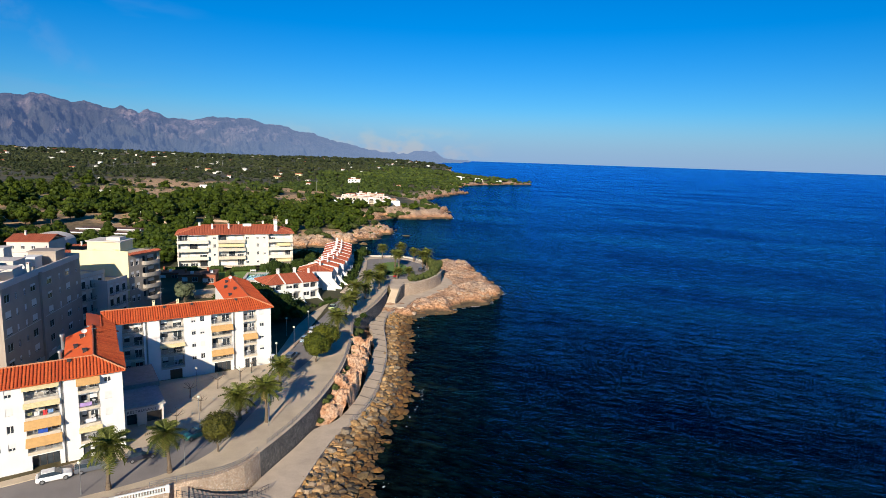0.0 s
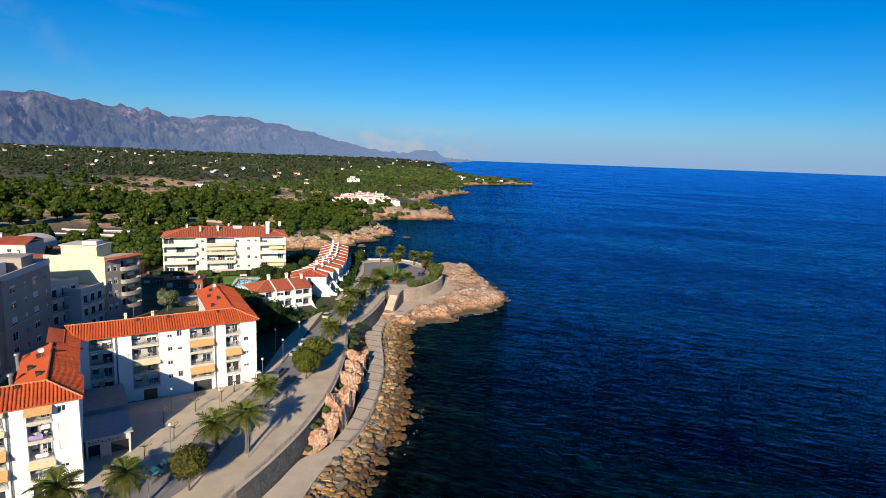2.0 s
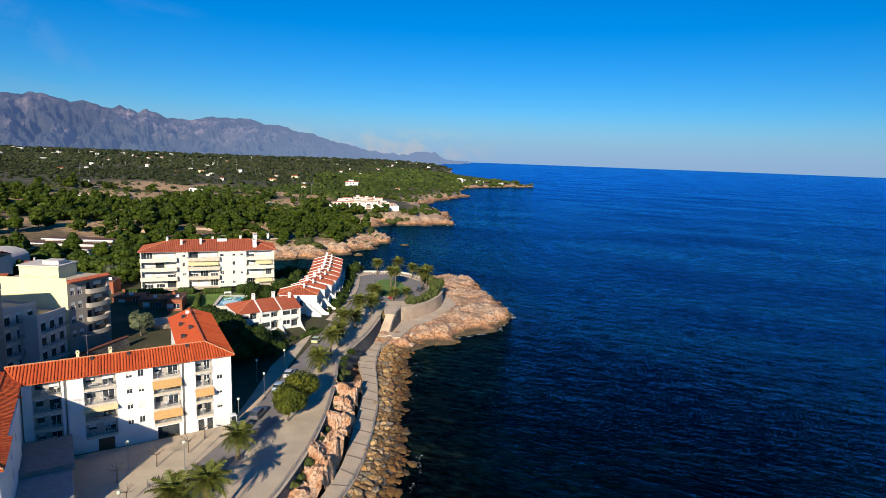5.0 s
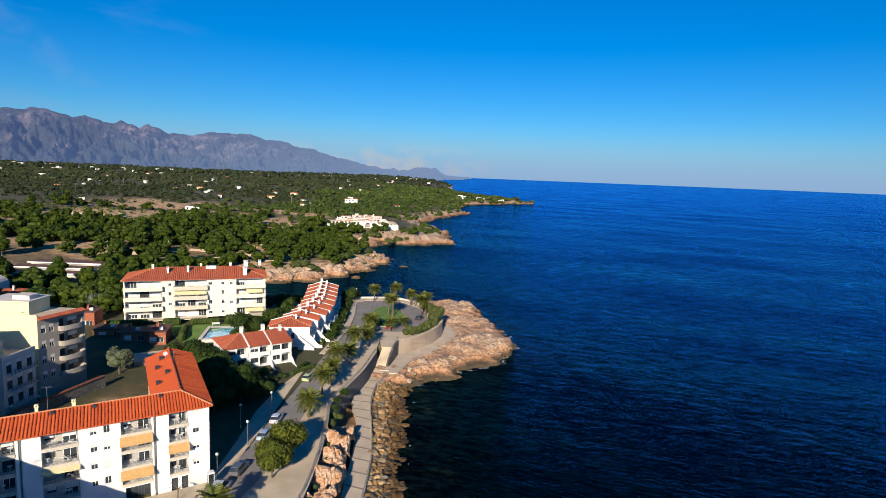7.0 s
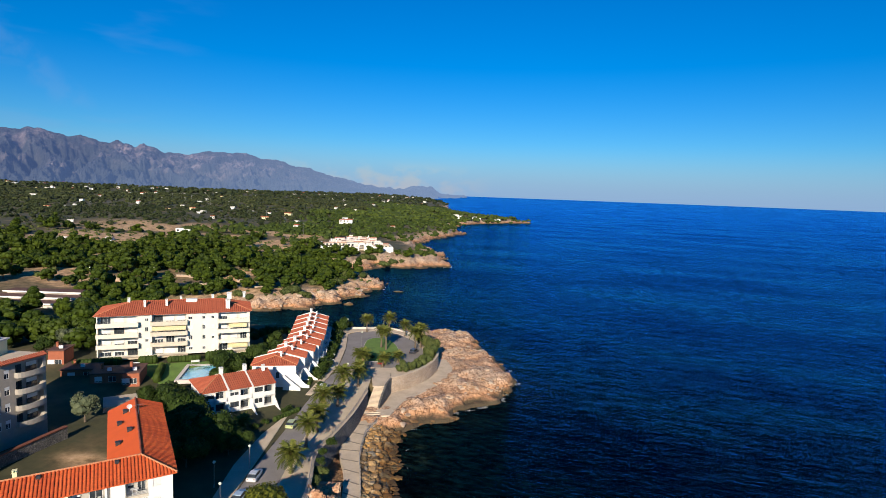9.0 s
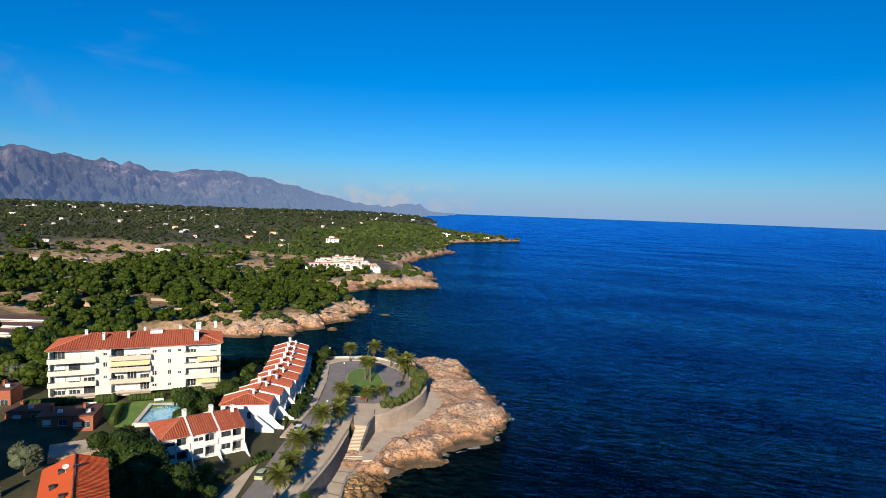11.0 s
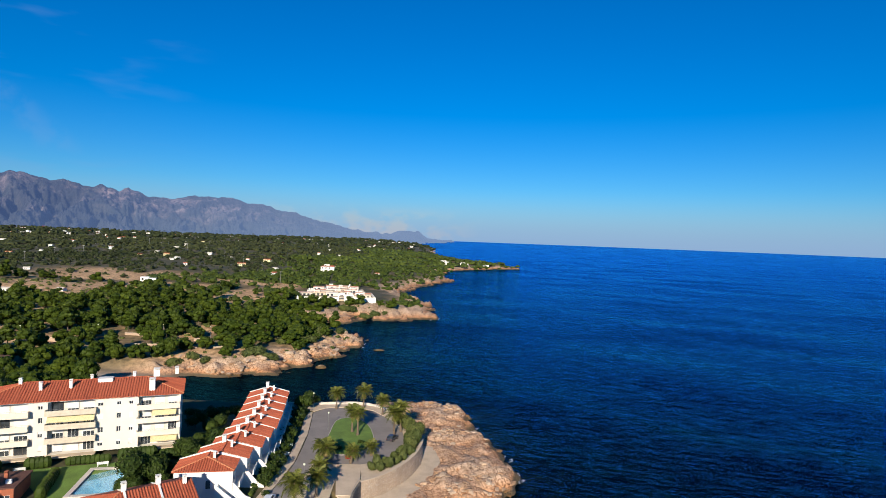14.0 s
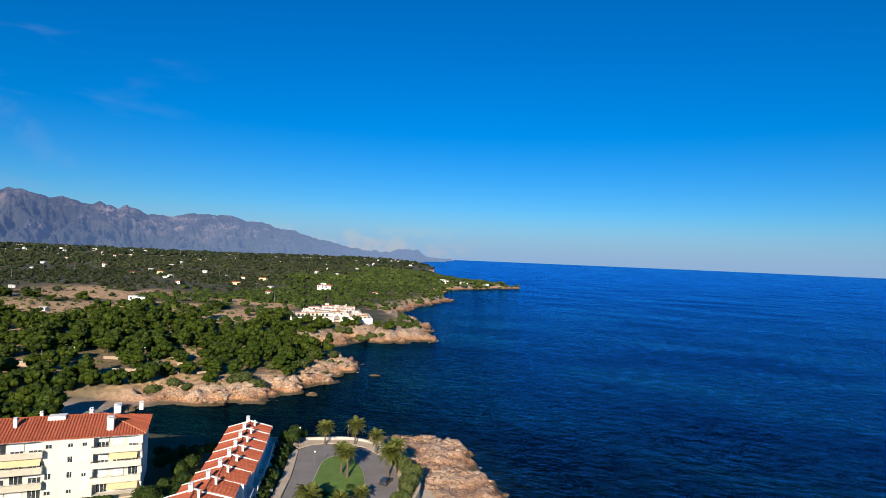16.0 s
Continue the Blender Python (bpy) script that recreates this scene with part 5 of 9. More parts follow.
def white_block(name, m, length, wing, awnings, seed, label, hip_left, wing_windows=(), DEP=10.0, lean=0.0, link=0.0):
    e = thing(name, m, label, "apartment building")
    rnd2 = random.Random(seed)
    H, ST = 12.6, 2.52
    front = lambda u, v, d: (-u, d, v)
    side = lambda u, v, d: (-d, u, v)
    bays = [b0 for b0 in ((3.0, 5.6), (7.9, 11.8), (16.9, 21.1), (23.9, 27.4)) if b0[1] < length]
    wins = [w0 for w0 in ((1.45, 2.35), (13.1, 13.9), (14.7, 15.5), (22.1, 22.8)) if w0[1] < length]
    holes = []
    for k in range(5):
        z = k * ST
        if k:
            holes += [(a, c, z + 0.1, z + 2.3, 1.35) for a, c in bays]
            holes += [(a, c, z + 1.0, z + 2.1, 0.22) for a, c in wins if a < 20]
        else:
            holes += [(3.1, 4.0, 0.1, 2.1, 0.3), (4.5, 5.4, 0.1, 2.1, 0.3), (8.2, 11.4, 0.05, 2.2, 0.9)]
            if length > 20:
                holes += [(17.4, 19.6, 0.05, 2.2, 0.35)]
    holes += [(7.28, 7.62, 0.0, H - 0.15, 0.45)]
    if length > 24:
        holes += [(23.2, 23.55, 0.0, H - 0.15, 0.45)]
    wall = Shape().holed(front, 0, length, 0, H, holes)
    sholes = [(y0, y0 + w, z, z + h, 0.22) for y0, w, z, h in wing_windows]
    wall.holed(lambda u, v, d: (-d, u, v), 0, wing, 0, H, sholes)
    wall.quad((0, wing, 0), (-DEP, wing, 0), (-DEP, wing, H), (0, wing, H))
    wall.quad((-DEP, wing, 0), (-DEP, DEP, 0), (-DEP, DEP, H), (-DEP, wing, H))
    wall.quad((-DEP, DEP, 0), (-length, DEP, 0), (-length, DEP, H), (-DEP, DEP, H))
    wall.quad((-length, DEP, 0), (-length, 0, 0), (-length, 0, H), (-length, DEP, H))
    part("wall", wall, WHITE, e)
    for k in range(1, 5):
        for i, (a, c) in enumerate(bays):
            loggia(e, front, a, c, k * ST, i, rnd2)
        for a, c in wins:
            if a < 20:
                window(e, front, a, c, k * ST + 1.0, k * ST + 2.1, 0.2, rnd2.choice((0, 0.35, 0.6, 0.95)))
    for y0, w, z, h in wing_windows:
        window(e, side, y0, y0 + w, z, z + h, 0.2, rnd2.choice((0, 0.5, 0.9)))
    for a, c in ((3.1, 4.0), (4.5, 5.4)):
        window(e, front, a, c, 0.1, 2.1, 0.28, 0, FRAMED).name = "door"
    window(e, front, 8.2, 11.4, 0.05, 2.2, 0.88, 0, FRAMED, 4)
    if length > 20:
        part("garage_door", Shape().box(-19.58, -17.42, 0.30, 0.34, 0.05, 2.2), plain("brown_door", (0.16, 0.06, 0.03), 0.6), e, "brown wooden garage door")
    for u in (7.45, 23.38):
        if u < length:
            part("downpipe", Shape().tube((-u, 0.2, 0.1), (-u, 0.2, H - 0.2), 0.06, n=6), METAL, e)
    for u0, u1, k, kind in awnings:
        awning(e, front, u0 - 0.15, u1 + 0.15, k * ST + 2.32, 0.75 if kind else 0.35, 1.0 if kind else 0.6, None if kind else AWNSTRIPE)
    # roof
    o, RZ_ = 0.5, 1.95 if DEP > 9 else 1.6
    c = DEP / 2
    zt = H + RZ_
    left_top = -length + c if hip_left else -length - (0.0 if link else 2.2)
    tiled_slope(e, (-length - (o if hip_left else 0), -o, H), (o, -o, H), (left_top, c, zt), (-c, c, zt), TILE)
    k1 = RZ_ / (c + o)
    if link:
        tiled_slope(e, (o, -o, H), (o, 8.0, H), (-c, c, zt), (-c, 8.0, zt), TILE)
        tiled_slope(e, (0.0, 8.0, H + o * k1), (0.0, wing + 0.3, H + o * k1), (-c, 8.0, zt), (-c, wing + 0.3, zt), TILE)
        # narrower length that runs on to the next block
        y1 = wing + link
        tiled_slope(e, (0.0, wing + 0.3, H + o * k1), (0.0, y1, H + o * k1), (-2.1, wing + 0.3, H + (o + 2.1) * k1), (-2.1, y1, H + (o + 2.1) * k1), TILE)
        s = Shape()
        s.quad((-2.1, wing + 0.3, H + (o + 2.1) * k1 + 0.02), (-2.1, y1, H + (o + 2.1) * k1 + 0.02), (-c - 0.9, y1, zt + 0.25), (-c - 0.9, wing + 0.3, zt + 0.05))
        part("roof_link", s, MEMBRANE, e, "smooth bright orange coated roof slope")
        part("wall_link", Shape().box(-c - 0.8, -0.25, wing + 0.02, y1 - 1.0, 0, H + 0.1), WHITE, e)
        ridge_line(e, (-2.1, wing + 0.3, H + (o + 2.1) * k1 + 0.05), (-2.1, y1, H + (o + 2.1) * k1 + 0.05), TILE, 0.1)
        for yy in (3.6, 12.5):
            part("flue", Shape().tube((-DEP - 0.9, yy + 6, H - 1.4), (-DEP - 0.9, yy + 6, H + 0.9), 0.24, n=10).tube((-DEP - 0.9, yy + 6, H + 0.95), (-DEP - 0.9, yy + 6, H + 1.25), 0.42, 0.36, 10), METAL, e, "grey metal flue with a round cowl")
    else:
        tiled_slope(e, (o, -o, H), (o, wing + 0.3, H), (-c, c, zt), (-c, wing + 0.3, zt), TILE)
    s = Shape()
    s.quad((left_top, c, zt), (-c, c, zt), (-DEP - o, DEP + o, H), (-length - (o if hip_left else 0), DEP + o, H))
    part("roof_back", s, MEMBRANE, e)
    s = Shape()
    s.quad((-c, c, zt), (-c, wing + 0.3, zt), (-DEP - o, wing + 0.3, H), (-DEP - o, DEP + o, H))
    s.quad((-c, wing + 0.28, zt), (o, wing + 0.28, H), (o, wing + 0.28, H - 0.2), (-DEP - o, wing + 0.28, H - 0.2))
    part("roof_coated", s, MEMBRANE, e, "smooth bright orange coated roof slope")
    if hip_left:
        s = Shape()
        s.quad((-length - o, -o, H), (left_top, c, zt), (left_top, c, zt), (-length - o, DEP + o, H))
        part("roof_hip", s, TILE, e)
        ridge_line(e, (-length - o, -o, H + 0.08), (left_top, c, zt + 0.08))
    ridge_line(e, (left_top, c, zt + 0.06), (-c, c, zt + 0.06))
    ridge_line(e, (-c, c, zt + 0.06), (-c, wing + 0.3, zt + 0.06), TILEDARK)
    ridge_line(e, (o, -o, H + 0.08), (-c, c, zt + 0.06))
    trim = Shape().box(-length, 0.12, -0.12, 0.0, H - 0.32, H - 0.16).box(0.002, 0.12, 0.0, wing, H - 0.32, H - 0.16)
    part("cornice", trim, WHITE, e)
    # vents and chimneys on the roof
    for x, y in ((-7.2, wing - 4.5), (-8.4, wing - 8.5), (-6.6, wing - 13.0), (-8.8, wing - 16.0)):
        x *= DEP / 10
        z = H + RZ_ * (x + DEP + o) / (DEP + o - c)
        part("roof_vent", Shape().box(x - 0.30, x + 0.30, y - 0.30, y + 0.30, z - 0.3, z + 0.42, 0.04).box(x - 0.36, x + 0.36, y - 0.36, y + 0.36, z + 0.42, z + 0.5), DARKMETAL, e, "dark square roof vent")
    for u in (6.5, 15.0, 20.0):
        if u < length - 4:
            z = H + RZ_ * 0.78
            part("roof_vent", Shape().box(-u - 0.25, -u + 0.25, 2.75, 3.3, z - 0.2, z + 0.45, 0.04), DARKMETAL, e)
    dish(e, -4.6, wing - 6.0, zt - 0.1)
    mast(e, -3.4, wing - 8.0, zt - 0.7, 2.4)
    if length > 24:
        chimney_stack(e, -17.5, 4.3, zt - 0.6, zt + 0.5, 0.45, CREAM)
        chimney_stack(e, -21.8, 4.0, zt - 0.6, zt + 0.7, 0.4, CREAM)
        mast(e, -20.5, 3.7, zt - 0.1, 3.6)
    if lean:
        shear = Matrix(((1, lean, 0, 0), (0, 1, 0, 0), (0, 0, 1, 0), (0, 0, 0, 1)))
        for q in e.children_recursive:
            if q.type == "MESH" and q.data.users == 1:
                q.data.transform(shear)
    return e


B_POSE = pose(-35.6, 118.1, 5.1, 0, 0, 33.0)
A_POSE = pose(-46.3, 81.0, 5.0, 0, 0, 35.8)
block_b = white_block("apartment_block", B_POSE, 28.6, 27.0, ((7.9, 11.8, 3, 1), (7.9, 11.8, 1, 1), (3.0, 5.6, 2, 1), (16.9, 21.1, 2, 0)), 3, "white four-storey apartment block with orange tiled roof and loggias", False,
                      ((12.0, 0.9, 8.6, 1.1), (12.0, 0.9, 6.1, 1.1), (18, 0.9, 8.6, 1.1), (18, 0.9, 6.1, 1.1)), 7.2, 0.062)
block_a = white_block("apartment_block", A_POSE, 24.0, 20.4, ((3.0, 5.6, 4, 1), (7.9, 11.8, 4, 0), (7.9, 11.8, 3, 0), (7.9, 11.8, 2, 1), (7.9, 11.8, 1, 1), (3.0, 5.6, 1, 0)), 4,
                      "white apartment block with orange roof and laundry on loggias", False, ((10.0, 1.0, 8.6, 1.1), (10.0, 1.0, 6.1, 1.1), (15.0, 1.0, 8.6, 1.1), (15.0, 1.0, 3.5, 1.1)), 6.9, 0.075, 8.6)


def cloth(m, w, h, colour, name="laundry", label="washing hung over a balcony rail"):
    e = tagged(new(name, None), label, "laundry")
    e.matrix_basis = m
    n = 8
    rows = [[(-w * k / n, 0.05 * math.sin(9 * k / n) * q - 0.1 - 0.02 * (1 - q), -h * (1 - q)) for k in range(n + 1)] for q in (0.0, 0.5, 1.0)]
    s = Shape().add([p for row in rows for p in row], [(j * (n + 1) + k, j * (n + 1) + k + 1, (j + 1) * (n + 1) + k + 1, (j + 1) * (n + 1) + k) for j in range(2) for k in range(n)])
    ob = part("cloth", s, plain("cloth", colour, 0.95, vary=0.08), e)
    md = ob.modifiers.new("thick", "SOLIDIFY")
    md.thickness = 0.02
    return e


for u, v, w, h, colour in ((4.0, 8.6, 1.5, 0.55, (0.42, 0.28, 0.55)), (3.6, 6.1, 1.3, 0.55, (0.75, 0.75, 0.78)), (9.3, 8.62, 0.5, 0.7, (0.60, 0.05, 0.05)), (8.6, 8.62, 0.6, 0.5, (0.20, 0.35, 0.60)),
                           (10.2, 8.62, 0.6, 0.6, (0.75, 0.74, 0.70)), (11.0, 8.62, 0.5, 0.4, (0.25, 0.25, 0.12)), (9.4, 6.1, 1.1, 0.7, (0.02, 0.08, 0.42))):
    cloth(A_POSE @ pose(-u, -0.05, v), w, h, colour)

# restaurant in the courtyard
rest_e = thing("restaurant", pose(-49.0, 87.9, 5.3, 0, 0, 36), "low white restaurant pavilion with a lettered front", "restaurant")
rs = Shape().holed(lambda u, v, d: (-u, d, v), 0, 5.6, 0, 3.3, [(0.25, 2.5, 0.1, 2.3, 1.2), (2.75, 3.6, 0.1, 2.3, 0.3), (3.85, 5.35, 0.1, 2.3, 1.2)])
rs.quad((0, 0, 0), (0, 8.5, 0), (0, 8.5, 3.3), (0, 0, 3.3)).quad((-5.6, 0, 0), (-5.6, 0, 3.3), (-5.6, 8.5, 3.3), (-5.6, 8.5, 0)).quad((0, 8.5, 0), (-5.6, 8.5, 0), (-5.6, 8.5, 3.3), (0, 8.5, 3.3))
rest_e.matrix_basis = pose(-44.9, 89.9, 5.2, 0, 0, 34)
part("wall", rs, SOFTWHITE, rest_e)
part("roof", Shape().box(-5.9, 0.3, -0.3, 8.2, 3.3, 3.5, 0.03), plain("felt_roof", (0.38, 0.38, 0.36), 0.9, vary=0.15), rest_e)
part("roof_upper", Shape().box(-7.5, 0.6, 8.2, 17.5, 3.2, 4.2, 0.05), plain("grey_terrace", (0.30, 0.29, 0.27), 0.9, vary=0.18), rest_e)
part("window", Shape().box(-5.3, -3.85, 1.1, 1.15, 0.1, 2.3), GLASS, rest_e)
part("window", Shape().box(-2.5, -0.25, 1.1, 1.15, 0.1, 2.3), GLASS, rest_e)
tx = bpy.data.curves.new("sign_text", "FONT")
tx.body, tx.size, tx.extrude, tx.space_character = "RESTAURANT", 0.62, 0.02, 1.15
sign = new("lettering", tx)
sign.parent = rest_e
sign.matrix_basis = pose(-5.3, -0.03, 2.5, 90, 0, 0)
tx.materials.append(plain("sign_blue", (0.02, 0.03, 0.07), 0.6))


# ---- cream apartment house above the cove ----
def long_house():
    L, DEP, ST, n = 36.7, 12.0, 2.75, 4
    H = ST * n
    e = thing("apartment_house", pose(-52.4, 200.3, 11.0, 0, 0, 20.7), "cream-white four-storey apartment house with long parapet balconies", "apartment building")
    f = lambda u, v, d: (-u, d, v)
    rnd2 = random.Random(5)
    holes, groups = [], ((0.35, 8.0), (15.9, 24.1), (27.4, 36.4))
    for k in range(n):
        z = k * ST
        holes += [(a, c, z + 0.05, z + 2.35, 1.5) for a, c in groups]
        holes += [(9.0, 9.75, z + 0.95, z + 2.1, 0.2), (11.2, 12.0, z + 0.95, z + 2.1, 0.2), (24.9, 25.7, z + 0.9, z + 2.1, 0.2), (14.4, 15.4, z + 1.0, z + 2.1, 0.2)]
    wall = Shape().holed(f, 0, L, 0, H, holes)
    sh = [(y0, y0 + 1.2, k * ST + 0.9, k * ST + 2.1, 0.2) for k in range(n) for y0 in (5.0, 9.0)]
    sh += [(0.4, 2.3, k * ST + 0.1, k * ST + 2.3, 0.8) for k in range(n)]
    wall.holed(lambda u, v, d: (-d, u, v), 0, DEP, 0, H, sh)
    wall.holed(lambda u, v, d: (-L + d, u, v), 0, DEP, 0, H, [(y0, y0 + 1.1, k * ST + 0.9, k * ST + 2.1, 0.2) for k in range(n) for y0 in (3.0, 8.0)])
    wall.quad((0, DEP, 0), (-L, DEP, 0), (-L, DEP, H), (0, DEP, H))
    part("wall", wall, plain("warm_white", (0.74, 0.69, 0.60), 0.85, vary=0.05, scale=0.3), e)
    for k in range(n):
        z = k * ST
        for u0, u1 in ((9.0, 9.75), (11.2, 12.0), (24.9, 25.7), (14.4, 15.4)):
            window(e, f, u0, u1, z + 0.95, z + 2.1, 0.19, rnd2.choice((0, 0.4, 0.95)))
        for y0 in (5.0, 9.0):
            window(e, lambda u, v, d: (-d, u, v), y0, y0 + 1.2, z + 0.9, z + 2.1, 0.19, 0.3)
        for gi, (a, c) in enumerate(groups):
            if k:
                s = Shape()
                pr = 1.15
                for q0, q1, d0, d1, z0, z1 in ((a - 0.3, c + 0.3, -pr, 0.0, z - 0.22, z), (a - 0.3, c + 0.3, -pr, -pr + 0.14, z, z + 0.88), (a - 0.3, a - 0.16, -pr + 0.14, 0, z, z + 0.88), (c + 0.16, c + 0.3, -pr + 0.14, 0, z, z + 0.88)):
                    s.box(-q1, -q0, d0, d1, z0, z1)
                bal = part("balcony", s, plain("cream_parapet", (0.74, 0.67, 0.55), 0.85, vary=0.06) if gi != 1 else BEIGE, e)
                railing_part(bal, f, a - 0.2, c + 0.2, z + 0.88, 0.28, pr - 0.07, 1, METAL)
            else:
                bal = part("terrace", Shape().box(-c - 0.3, -a + 0.3, -1.6, 0, -0.25, 0.02), PAVING, e)
            step = (c - a) / 3
            for i in range(3):
                u0 = a + i * step + 0.25
                window(bal, f, u0, u0 + step - 0.7, z + 0.08, z + 2.2, 1.48, rnd2.choice((0, 0.5, 0.8, 0.95, 0.98)), rnd2.choice((FRAMEW, FRAMEW, FRAMED)), 3)
    for u0, u1, k in ((15.9, 24.1, 2), (0.8, 5.4, 2), (0.6, 5.6, 0)):
        awning(e, f, u0, u1, k * ST + 2.4, 0.95, 1.0, AWNSTRIPE)
    o, rz, c = 0.55, 2.45, DEP / 2
    zt = H + rz
    la, ra = (-L + 7.5, c, zt), (-7.0, c, zt)
    tiled_slope(e, (-L - o, -o, H), (o, -o, H), la, ra, TILEDARK, 0.5)
    tiled_slope(e, (o, -o, H), (o, DEP + o, H), ra, (ra[0], c + 0.01, zt), TILEDARK, 0.5)
    tiled_slope(e, (-L - o, DEP + o, H), (-L - o, -o, H), (la[0], c + 0.01, zt), la, TILEDARK, 0.5)
    part("roof_back", Shape().quad(la, ra, (o, DEP + o, H), (-L - o, DEP + o, H)), TILEDARK, e)
    ridge_line(e, la, ra, TILEDARK)
    for p, q in (((o, -o, H), ra), ((-L - o, -o, H), la)):
        ridge_line(e, p, q)
    part("eave_band", Shape().box(-L - 0.3, 0.3, -0.3, -0.02, H - 0.3, H - 0.17), WHITE, e)
    for u, y, hgt, w in ((26.0, 3.2, 1.3, 0.55), (20.8, 3.4, 1.4, 0.55), (30.0, 5.6, 0.8, 0.6), (17.5, 6.2, 0.6, 0.5), (5.6, 1.4, 2.0, 1.1), (5.2, 7.2, 1.1, 1.2), (9.5, 6.3, 0.8, 0.6), (1.2, 8.5, 1.0, 0.7)):
        zz = H + rz * min(1, (y + o) / (c + o)) if y < c else zt
        chimney_stack(e, -u, y, zz - 0.3, zz + hgt, w, WHITE)
    part("roof_hatch", Shape().box(-16.2, -13.4, 4.6, 6.6, zt - 0.5, zt + 0.25), WHITE, e, "white flat roof hatch")
    return e


long_house()


# ---- white terraced houses ----
def terrace_unit(e, x0, x1, y0, y1, zb, H, rz, left_hip, right_hip, rnd2, ridge_y, front_windows=True):
    f = lambda u, v, d: (u, y0 + d, v)
    w = x1 - x0
    holes = []
    if front_windows:
        holes = [(x0 + 0.5, x0 + 0.5 + w * 0.36, zb + 0.9, zb + 2.1, 0.2), (x0 + w * 0.52, x1 - 0.4, zb + 0.1, zb + 2.25, 1.3),
                 (x0 + 0.5, x0 + 0.5 + w * 0.36, zb + 3.5, zb + 4.6, 0.2), (x0 + w * 0.52, x1 - 0.4, zb + 2.75, zb + 4.75, 1.3)]
    wall = Shape().holed(f, x0, x1, zb - 1.5, H, holes)
    wall.quad((x0, y0, zb - 1.5), (x0, y0, H), (x0, y1, H), (x0, y1, zb - 1.5)).quad((x1, y0, zb - 1.5), (x1, y1, zb - 1.5), (x1, y1, H), (x1, y0, H)).quad((x0, y1, zb - 1.5), (x0, y1, H), (x1, y1, H), (x1, y1, zb - 1.5))
    part("wall", wall, WHITE, e)
    for h in holes:
        d = h[4] if len(h) > 4 else 0.2
        window(e, f, h[0] + (0.1 if d > 1 else 0), h[1] - (0.1 if d > 1 else 0), h[2], h[3], d - 0.02, rnd2.choice((0, 0.3, 0.6)), rnd2.choice((FRAMED, FRAMEW)))
        if d > 1 and h[2] > zb + 2:
            part("balcony_parapet", Shape().box(h[0] - 0.2, h[1] + 0.2, y0 - 0.5, y0 - 0.38, zb + 2.55, zb + 3.5).box(h[0] - 0.2, h[1] + 0.2, y0 - 0.38, y0, zb + 2.55, zb + 2.7), WHITE, e)


def town_block():
    e = thing("terraced_house", pose(-37.6, 173.2, 5.6, 0, 0, 35.7), "white two-storey terraced houses with reddish tiled roofs", "house")
    rnd2 = random.Random(8)
    W, DEP, H, rz = 5.25, 11.0, 5.9, 1.9
    for k in range(3):
        x1 = -k * W
        terrace_unit(e, x1 - W, x1, 0.25 * k, DEP, 0.7, H, rz, k == 2, False, rnd2, DEP / 2)
        la, lo = x1 - W, x1
        c = DEP / 2
        hip = 4.6 if k == 2 else 0
        tiled_slope(e, (la - (0.4 if hip else 0), -0.45 + 0.25 * k, H), (lo, -0.45 + 0.25 * k, H), (la + hip, c, H + rz), (lo, c, H + rz), TILEDARK, 0.45)
        part("roof_back", Shape().quad((la + hip, c, H + rz), (lo, c, H + rz), (lo, DEP + 0.4, H), (la - (0.4 if hip else 0), DEP + 0.4, H)), TILEDARK, e)
        if hip:
            tiled_slope(e, (la - 0.4, DEP + 0.4, H), (la - 0.4, 0.05, H), (la + hip, c + 0.01, H + rz), (la + hip, c, H + rz), TILEDARK, 0.45)
            ridge_line(e, (la - 0.4, 0.05, H + 0.05), (la + hip, c, H + rz + 0.05))
        if k < 2:
            s = Shape()
            x = la
            prof = [(-0.55, H - 0.2), (c, H + rz + 0.02), (DEP + 0.4, H - 0.2), (DEP + 0.4, H + 0.12), (c, H + rz + 0.3), (-0.55, H + 0.12)]
            s.add([(x + a, y, z) for a in (-0.16, 0.16) for y, z in prof], ((0, 1, 4, 5)[::-1], (1, 2, 3, 4)[::-1], (6, 7, 10, 11), (7, 8, 9, 10), (5, 4, 10, 11), (4, 3, 9, 10), (0, 5, 11, 6), (2, 8, 9, 3)))
            part("party_wall", s, WHITE, e)
            chimney_stack(e, x, c + 0.3, H + rz, H + rz + 1.15, 0.75)
        # curved garden wall between the terraces
        s = Shape()
        n = 8
        for i in range(n):
            y_a, y_b = -3.6 * i / n, -3.6 * (i + 1) / n
            za, zb = 2.1 - 1.7 * math.sin(math.pi / 2 * i / n), 2.1 - 1.7 * math.sin(math.pi / 2 * (i + 1) / n)
            for xx in (lo - 0.12, lo + 0.12):
                s.quad((xx, y_a, -1.2), (xx, y_b, -1.2), (xx, y_b, zb), (xx, y_a, za))
            s.quad((lo - 0.12, y_a, za), (lo + 0.12, y_a, za), (lo + 0.12, y_b, zb), (lo - 0.12, y_b, zb))
        part("garden_wall", s, WHITE, e)
        part("terrace", Shape().box(la + 0.2, lo - 0.2, -4.4, 0, -0.6, 0.03), PAVING, e)
    chimney_stack(e, -1.3, 4.6, H + rz * 0.7, H + rz + 0.8, 0.6)
    return e


town_block()


